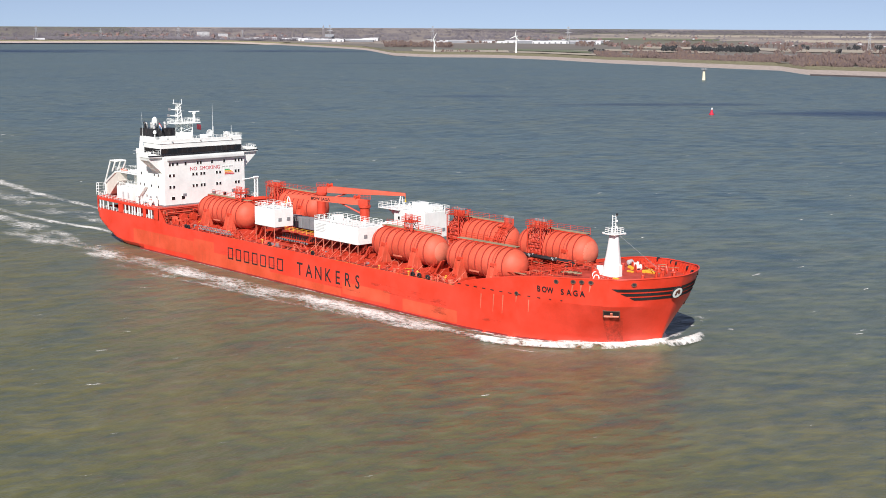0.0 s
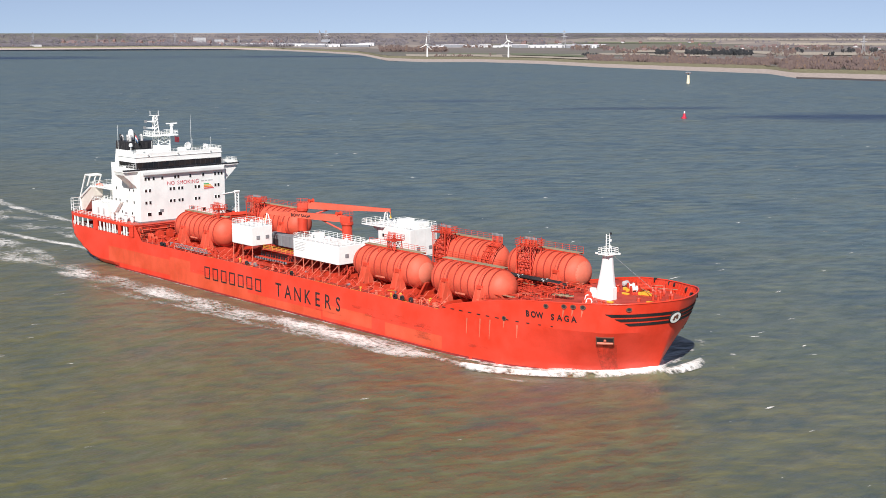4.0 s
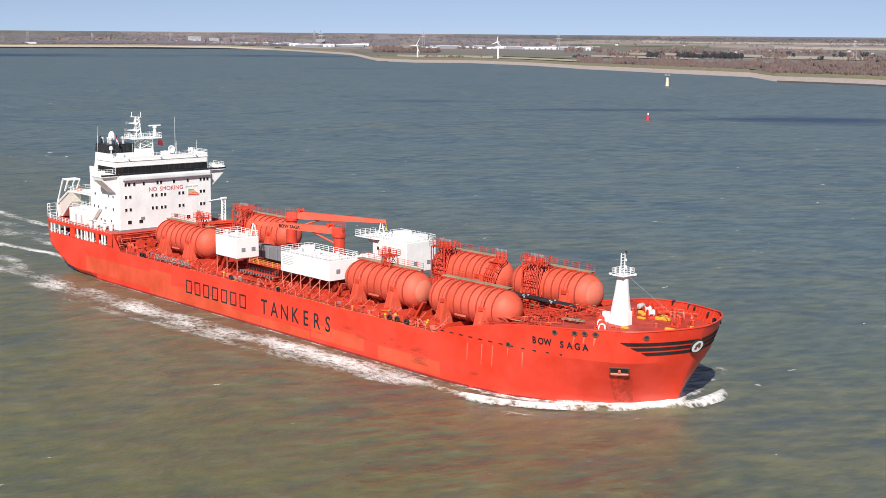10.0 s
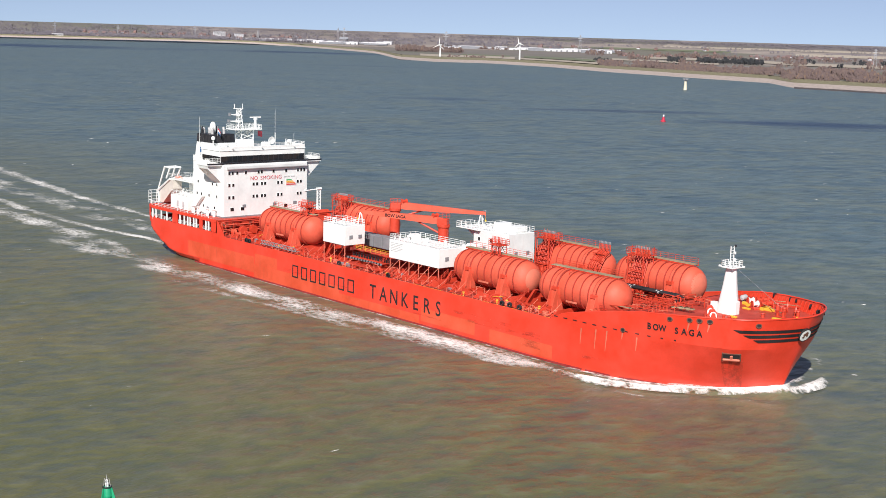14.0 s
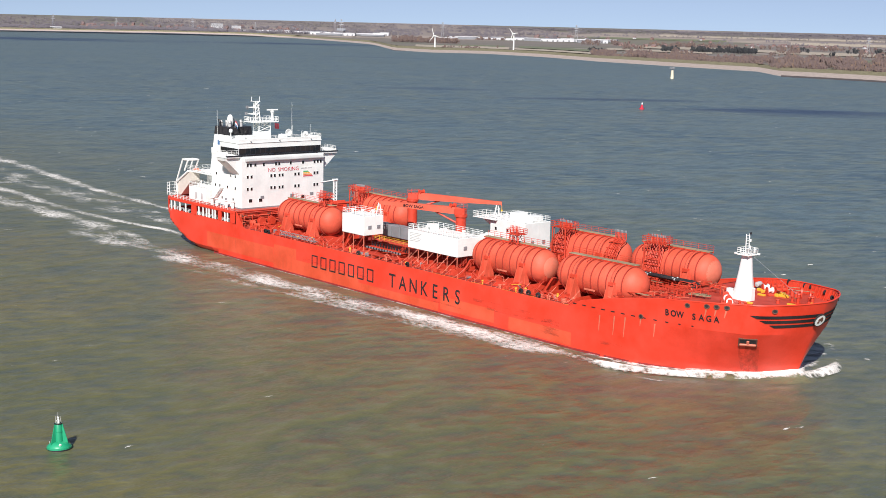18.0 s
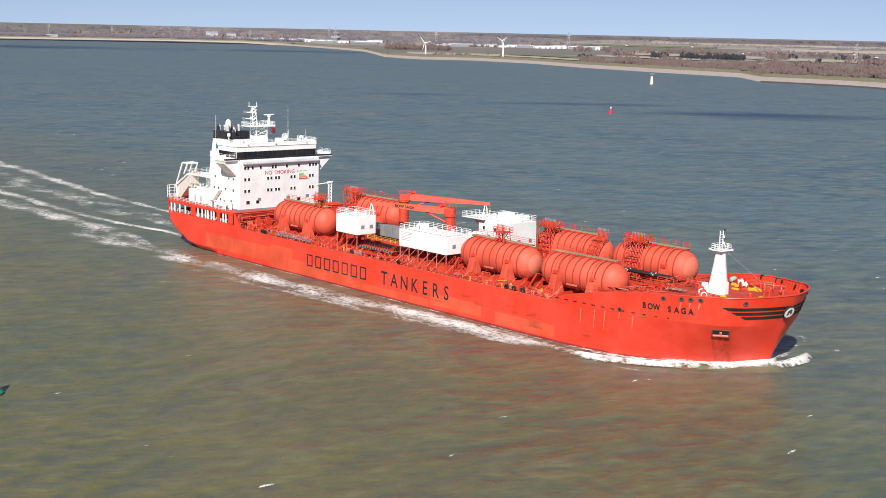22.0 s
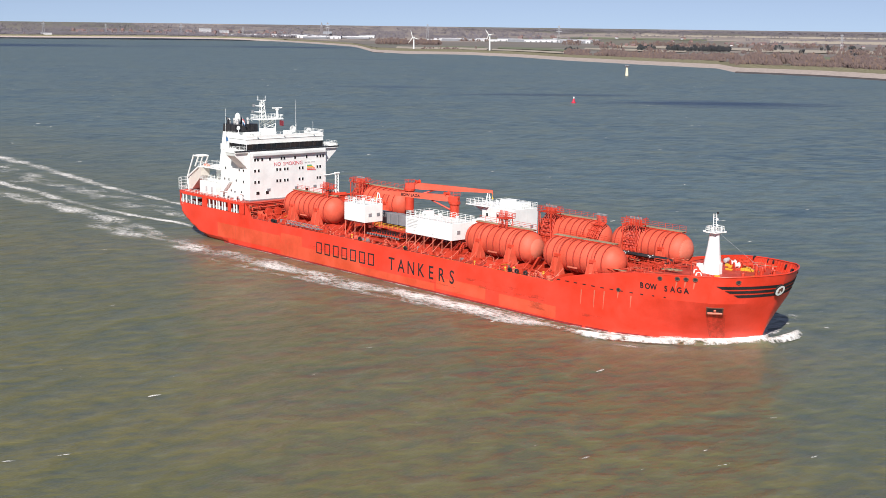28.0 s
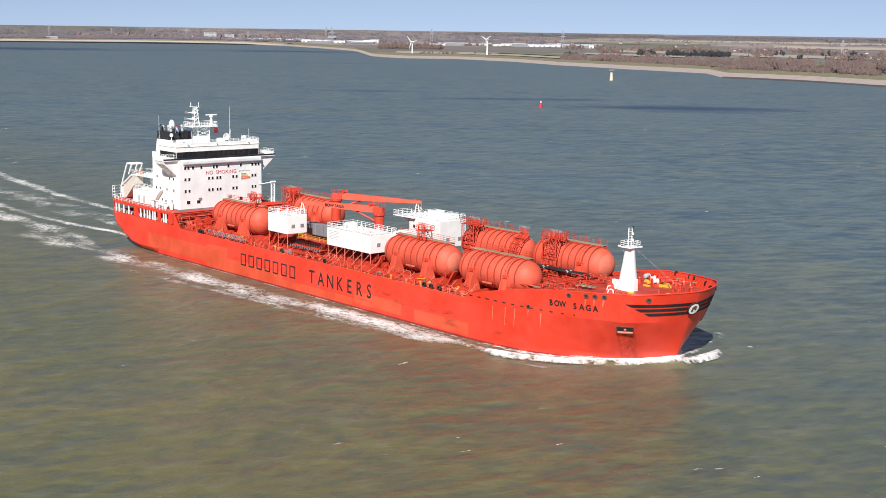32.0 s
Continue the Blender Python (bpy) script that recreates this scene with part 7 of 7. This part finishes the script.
def beacon(x, y):
    b = thing("shore_beacon", "pale yellow tubular beacon with a square platform on top", "beacon", at=pose(x, y, 0))
    part("tube", Geo().lathe([(2.1, -1), (1.9, 2.0), (1.4, 9.5), (0, 9.5)], 18, "z"), M_BEACON, b, smooth=40)
    part("platform", Geo().slab(-2.4, 2.4, -2.4, 2.4, 10.9, 11.15, 0.06), M_RUST, b)
    part("platform_railing", Geo().rail([(-2.3, -2.3, 11.1), (2.3, -2.3, 11.1), (2.3, 2.3, 11.1), (-2.3, 2.3, 11.1), (-2.3, -2.3, 11.1)], 1.6, 1.5, 0.1), M_STEEL, b)
    part("neck", Geo().tube((0, 0, 9.5), (0, 0, 10.9), 0.9, n=10), M_STEEL, b)
    part("equipment_box", Geo().slab(-0.6, 0.6, -0.6, 0.6, 11.15, 12.4, 0.05), M_GREY, b)


beacon(-779.1, 1036.2)


# ---- far shore: turbines, pylons, sheds, town and woods ----
rotors = []


def turbine(az, dist, hub_h, blade, phase, speed):
    p, k = country(az, dist, 2.5)
    t = thing("wind_turbine", "white three-bladed wind turbine on the dike", "wind turbine", "wind turbines on the shore", at=Matrix.Translation(p) @ pose(0, 0, 0, 0, 0, 15))
    part("tower", Geo().lathe([(1.9 * k, 0), (1.2 * k, hub_h * k), (0, hub_h * k)], 12, "z"), M_WHITE, t, smooth=40)
    part("nacelle", Geo().slab(-1.5 * k, 1.5 * k, -4 * k, 3 * k, (hub_h - 0.5) * k, (hub_h + 2.6) * k, 0.4 * k), M_WHITE, t)
    r = part("rotor", Geo().lathe([(0, -2.2 * k), (1.2 * k, -1.5 * k), (1.3 * k, 0), (0, 0)], 10, "y"), M_WHITE, t)
    r.location = (0, -4 * k, (hub_h + 1.2) * k)
    for a in (0, 120, 240):
        g = Geo().prism([(-0.5 * k, 0), (0.9 * k, blade * 0.2 * k), (0.3 * k, blade * k), (-0.15 * k, blade * k), (-0.9 * k, blade * 0.15 * k)], "y", -1.0 * k, -0.6 * k)
        part("blade", g, M_WHITE, r).matrix_basis = pose(0, 0, 0, 0, a, 0)
    rotors.append((r, phase, speed))


turbine(49.16, 2880, 27, 17, 30, 24)
turbine(45.8, 2740, 36, 13, 10, 24)


def pylon(az, dist, h):
    p, k = country(az, dist, 2.5)
    h = h * k
    t = thing("power_pylon", "grey steel lattice power pylon", "pylon", "power pylons", at=Matrix.Translation(p) @ pose(0, 0, 0, 0, 0, az))
    leg = Geo()
    for s in (-1, 1):
        for q in (-1, 1):
            leg.tube((s * h * 0.09, q * h * 0.09, 0), (s * h * 0.02, q * h * 0.02, h), 0.45 * k, n=4)
        for i in range(6):
            z0, z1 = h * i / 6, h * (i + 1) / 6
            w0, w1 = h * (0.09 - 0.07 * i / 6), h * (0.09 - 0.07 * (i + 1) / 6)
            leg.tube((-w0 * s, w0, z0), (w1 * s, w1, z1), 0.28 * k, n=4)
    part("lattice", leg, M_STEEL, t)
    for i, (z, w) in enumerate(((0.66, 0.2), (0.79, 0.16), (0.92, 0.12))):
        part("cross_arm", Geo().prism([(-w * h, z * h), (w * h, z * h), (0, z * h + 0.05 * h)], "y", -0.3 * k, 0.3 * k), M_STEEL, t)


for az, dist, h in ((53.2, 4902, 62), (43.24, 4499, 60), (59.4, 6112, 55), (48.9, 5200, 60), (31.3, 3580, 45), (65.0, 5600, 55), (62.5, 6000, 45), (56.8, 6200, 40), (26.8, 3300, 45)):
    pylon(az, dist, h)


def church():
    p, k = country(53.46, 5600, 2.5)
    c = thing("church", "old brick church with a tall square tower", "church", at=Matrix.Translation(p) @ pose(0, 0, 0, 0, 0, 50) @ Matrix.Diagonal((k, k, k, 1)))
    part("tower", Geo().slab(-6, 6, -6, 6, 0, 46, 0.6), M_CHURCH, c)
    part("spire", Geo().lathe([(5.5, 46), (4.5, 50), (2.5, 56), (0, 64)], 8, "z"), M_DARKROOF, c)
    part("nave", Geo().slab(6, 42, -8, 8, 0, 15, 0.3), M_CHURCH, c)
    part("nave_roof", Geo().prism([(-9, 15), (9, 15), (0, 25)], "x", 6, 42.5), M_DARKROOF, c)


church()


def shed(az, dist, length, depth, h, pale=True, group="industrial sheds by the shore"):
    p, k = country(az, dist, 2.5)
    b = thing("industrial_shed", "long pale flat-roofed industrial shed" if pale else "long dark industrial shed", "shed", group, at=Matrix.Translation(p) @ pose(0, 0, 0, 0, 0, az + random.uniform(-8, 8)) @ Matrix.Diagonal((k, k, k, 1)))
    part("wall", Geo().slab(-length / 2, length / 2, -depth / 2, depth / 2, 0, h, 0.2), M_WALLPALE if pale else M_DARKROOF, b)
    part("roof", Geo().prism([(-depth / 2 - 0.5, h), (depth / 2 + 0.5, h), (depth / 2 - 1, h + 1.2), (-depth / 2 + 1, h + 1.2)], "x", -length / 2 - 0.5, length / 2 + 0.5), M_DARKROOF if pale else M_WALLPALE, b)
    n = max(2, int(length / 18))
    for i in range(n):
        x = -length / 2 + length * (i + 0.5) / n
        part("loading_door", Geo().box(x - 3, x + 3, -depth / 2 - 0.15, -depth / 2 + 0.05, 0.2, h * 0.55), M_GREY, b)


for a0, a1, dist, n in ((54.9, 51.2, 5250, 15), (48.9, 46.2, 4700, 9), (45.6, 41.8, 4650, 11), (57.6, 55.4, 5700, 6)):
    for i in range(n):
        az = a0 + (a1 - a0) * (i + random.uniform(0.2, 0.8)) / n
        shed(az, dist * random.uniform(0.97, 1.08), random.uniform(30, 100), random.uniform(25, 45), random.uniform(6, 11), random.random() < 0.55)


def dwelling(kind):
    pale = kind % 3 == 0
    h = thing("house", "white rendered house with a tiled roof" if pale else "brick house with a red tiled roof", "house", "houses on the far shore")
    w, d, e, r = ((10, 8, 5.5, 4.5), (14, 9, 4.5, 5.0), (9, 9, 6, 4))[kind % 3]
    part("wall", Geo().slab(-w / 2, w / 2, -d / 2, d / 2, 0, e, 0.05), M_WALLPALE if pale else M_BRICK, h)
    part("roof", Geo().prism([(-d / 2 - 0.5, e - 0.2), (d / 2 + 0.5, e - 0.2), (0, e + r)], "x", -w / 2 - 0.4, w / 2 + 0.4), M_ROOF, h)
    part("chimney", Geo().slab(w * 0.25, w * 0.25 + 1, -0.5, 0.5, e + r * 0.5, e + r + 1.2, 0.05), M_BRICK, h)
    for x in (-w * 0.28, w * 0.22):
        part("window", Geo().box(x - 0.8, x + 0.8, -d / 2 - 0.06, -d / 2 + 0.02, 1.0, 2.5), M_GLASS, h)
    return h


kinds = [dwelling(k) for k in range(3)]
for k in kinds:
    k.scale = (0.95, 0.95, 0.95)
first = [True] * 3
for a0, a1, d0, d1, n in ((64, 55, 5300, 8500, 70), (36.2, 32.5, 4200, 5000, 34), (41.5, 37, 3800, 4200, 12), (66.5, 64.2, 5100, 5300, 4), (31.5, 26, 3300, 5000, 16), (45, 36, 5200, 7000, 16)):
    for i in range(n):
        k = random.randrange(3)
        p, s = country(random.uniform(a0, a1), random.uniform(d0, d1), 3.0)
        m = Matrix.Translation(p) @ pose(0, 0, 0, 0, 0, random.uniform(0, 180))
        if first[k]:
            kinds[k].matrix_basis = m @ Matrix.Diagonal((0.95, 0.95, 0.95, 1))
            first[k] = False
        else:
            copy_thing(kinds[k], m)


def white_block(az, dist, w, h, label):
    p, k = country(az, dist, 3.0)
    b = thing("apartment_block", label, "building", at=Matrix.Translation(p) @ pose(0, 0, 0, 0, 0, az) @ Matrix.Diagonal((k, k, k, 1)))
    part("wall", Geo().slab(-w / 2, w / 2, -7, 7, 0, h, 0.2), M_WALLPALE, b)
    part("roof", Geo().slab(-w / 2 - 0.4, w / 2 + 0.4, -7.4, 7.4, h, h + 0.8, 0.1), M_DARKROOF, b)
    for f in range(int(h / 4)):
        part("ribbon_window", Geo().box(-w / 2 + 1, w / 2 - 1, -7.1, -6.95, 1.2 + f * 4, 2.8 + f * 4), M_GLASS, b)


white_block(58.4, 6800, 60, 28, "white apartment block above the town roofs")
white_block(57.6, 6600, 45, 20, "white apartment block above the town roofs")
white_block(64.9, 5150, 40, 10, "low white building on the dike")


def spots(a0, a1, d0, d1, n, s=1.0):
    out = []
    for _ in range(n):
        az = random.uniform(a0, a1)
        lo = max(d0, shore_at(az) + 160)
        out.append((az, random.uniform(lo, max(lo + 50, d1)), s * random.uniform(0.75, 1.25)))
    return out


# reddish scrub and woods behind the near beach, denser towards the east
near = []
for _ in range(8500):
    az = random.uniform(24, 42.5)
    s = shore_at(az)
    depth = 165 + 520 * random.random() ** 1.6
    if noise.noise((az * 1.3, depth * 0.004, 5.0)) > -0.12:
        near.append((az, s + depth, random.uniform(0.55, 1.1) * (1.0 if depth > 250 else 0.75) * (1.45 if az < 34.5 else 1.0)))
scatter_woods("bare_wood", M_TWIG, near, "reddish-brown leafless scrub and trees behind the beach")


def rows_of_trees(lines, seed):
    """Hedgerows and copses: trees in lines at a few distances, with gaps where fields lie open."""
    out = []
    for a0, a1, dist, n, s, gap in lines:
        for _ in range(n):
            az = random.uniform(a0, a1)
            if noise.noise((az * 0.9, dist * 0.01, seed)) > gap:
                out.append((az, max(dist * random.uniform(0.985, 1.03), shore_at(az) + 190), s * random.uniform(0.6, 1.25)))
    return out


scatter_woods("dark_wood", M_DARKTREE, rows_of_trees([(35.7, 39.6, 3250, 420, 0.8, -0.3), (42, 43.6, 3050, 60, 0.6, 0.0), (27, 35, 3600, 150, 0.9, 0.1), (30, 36, 2900, 60, 0.7, 0.15)], 2.0), "dark evergreen wood among the fields", size=(8, 17), spread=0.5)
scatter_woods("field_trees", M_TWIG, rows_of_trees([(24, 41, 2950, 260, 1.0, 0.0), (24, 42, 3350, 300, 1.0, -0.05), (24, 43, 4000, 420, 1.1, -0.1), (41, 51, 4450, 260, 0.9, 0.0), (46.5, 49, 2980, 60, 0.5, 0.0), (48.2, 51.0, 3750, 420, 1.0, -0.6)], 7.0), "bare trees and hedges between the fields", size=(8, 14))
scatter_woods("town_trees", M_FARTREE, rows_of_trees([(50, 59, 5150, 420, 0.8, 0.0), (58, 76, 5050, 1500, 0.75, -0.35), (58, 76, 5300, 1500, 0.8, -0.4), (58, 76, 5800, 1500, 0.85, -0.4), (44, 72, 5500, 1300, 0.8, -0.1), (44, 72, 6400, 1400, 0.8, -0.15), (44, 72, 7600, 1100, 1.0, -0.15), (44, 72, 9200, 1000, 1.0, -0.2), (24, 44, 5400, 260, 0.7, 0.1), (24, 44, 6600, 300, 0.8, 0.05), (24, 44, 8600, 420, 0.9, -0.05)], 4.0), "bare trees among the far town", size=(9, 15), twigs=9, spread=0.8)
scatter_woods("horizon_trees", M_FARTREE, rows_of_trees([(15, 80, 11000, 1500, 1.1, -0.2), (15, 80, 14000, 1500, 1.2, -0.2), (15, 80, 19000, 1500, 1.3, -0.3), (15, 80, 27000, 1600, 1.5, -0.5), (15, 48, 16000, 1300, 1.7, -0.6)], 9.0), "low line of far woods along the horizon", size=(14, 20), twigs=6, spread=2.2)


# ---- movement ----
def motions():
    rows = [(float(t), pose(SHIP_V[0] * (t - 16), SHIP_V[1] * (t - 16), SEA)) for t in (0, 8, 16, 24, 32)]
    walk(ship, rows)
    walk(wake, [(t, pose(SHIP_V[0] * (t - 16), SHIP_V[1] * (t - 16), 0)) for t, _ in rows])
    # the buoy sways a little on its chain and nods
    walk(buoy, [(t, pose(x, y, 0.05 * math.sin(t * 1.7), 1.5 * math.sin(t), -1.5 + 1.5 * math.sin(t * 1.3), 20))
                for t, x, y in ((0.0, 59.6, -111.2), (14.0, 59.6, -111.2), (16.5, 59.6, -111.3), (18.0, 60.1, -111.8), (20.0, 60.0, -112.2), (22.0, 59.4, -112.3), (24.0, 58.9, -112.3), (25.5, 59.2, -112.7), (32.0, 59.2, -112.7))])
    for r, phase, speed in rotors:
        walk(r, [(float(t), Matrix.Translation(r.location) @ pose(0, 0, 0, 0, phase + speed * t, 0)) for t in range(0, 33, 2)])


motions()
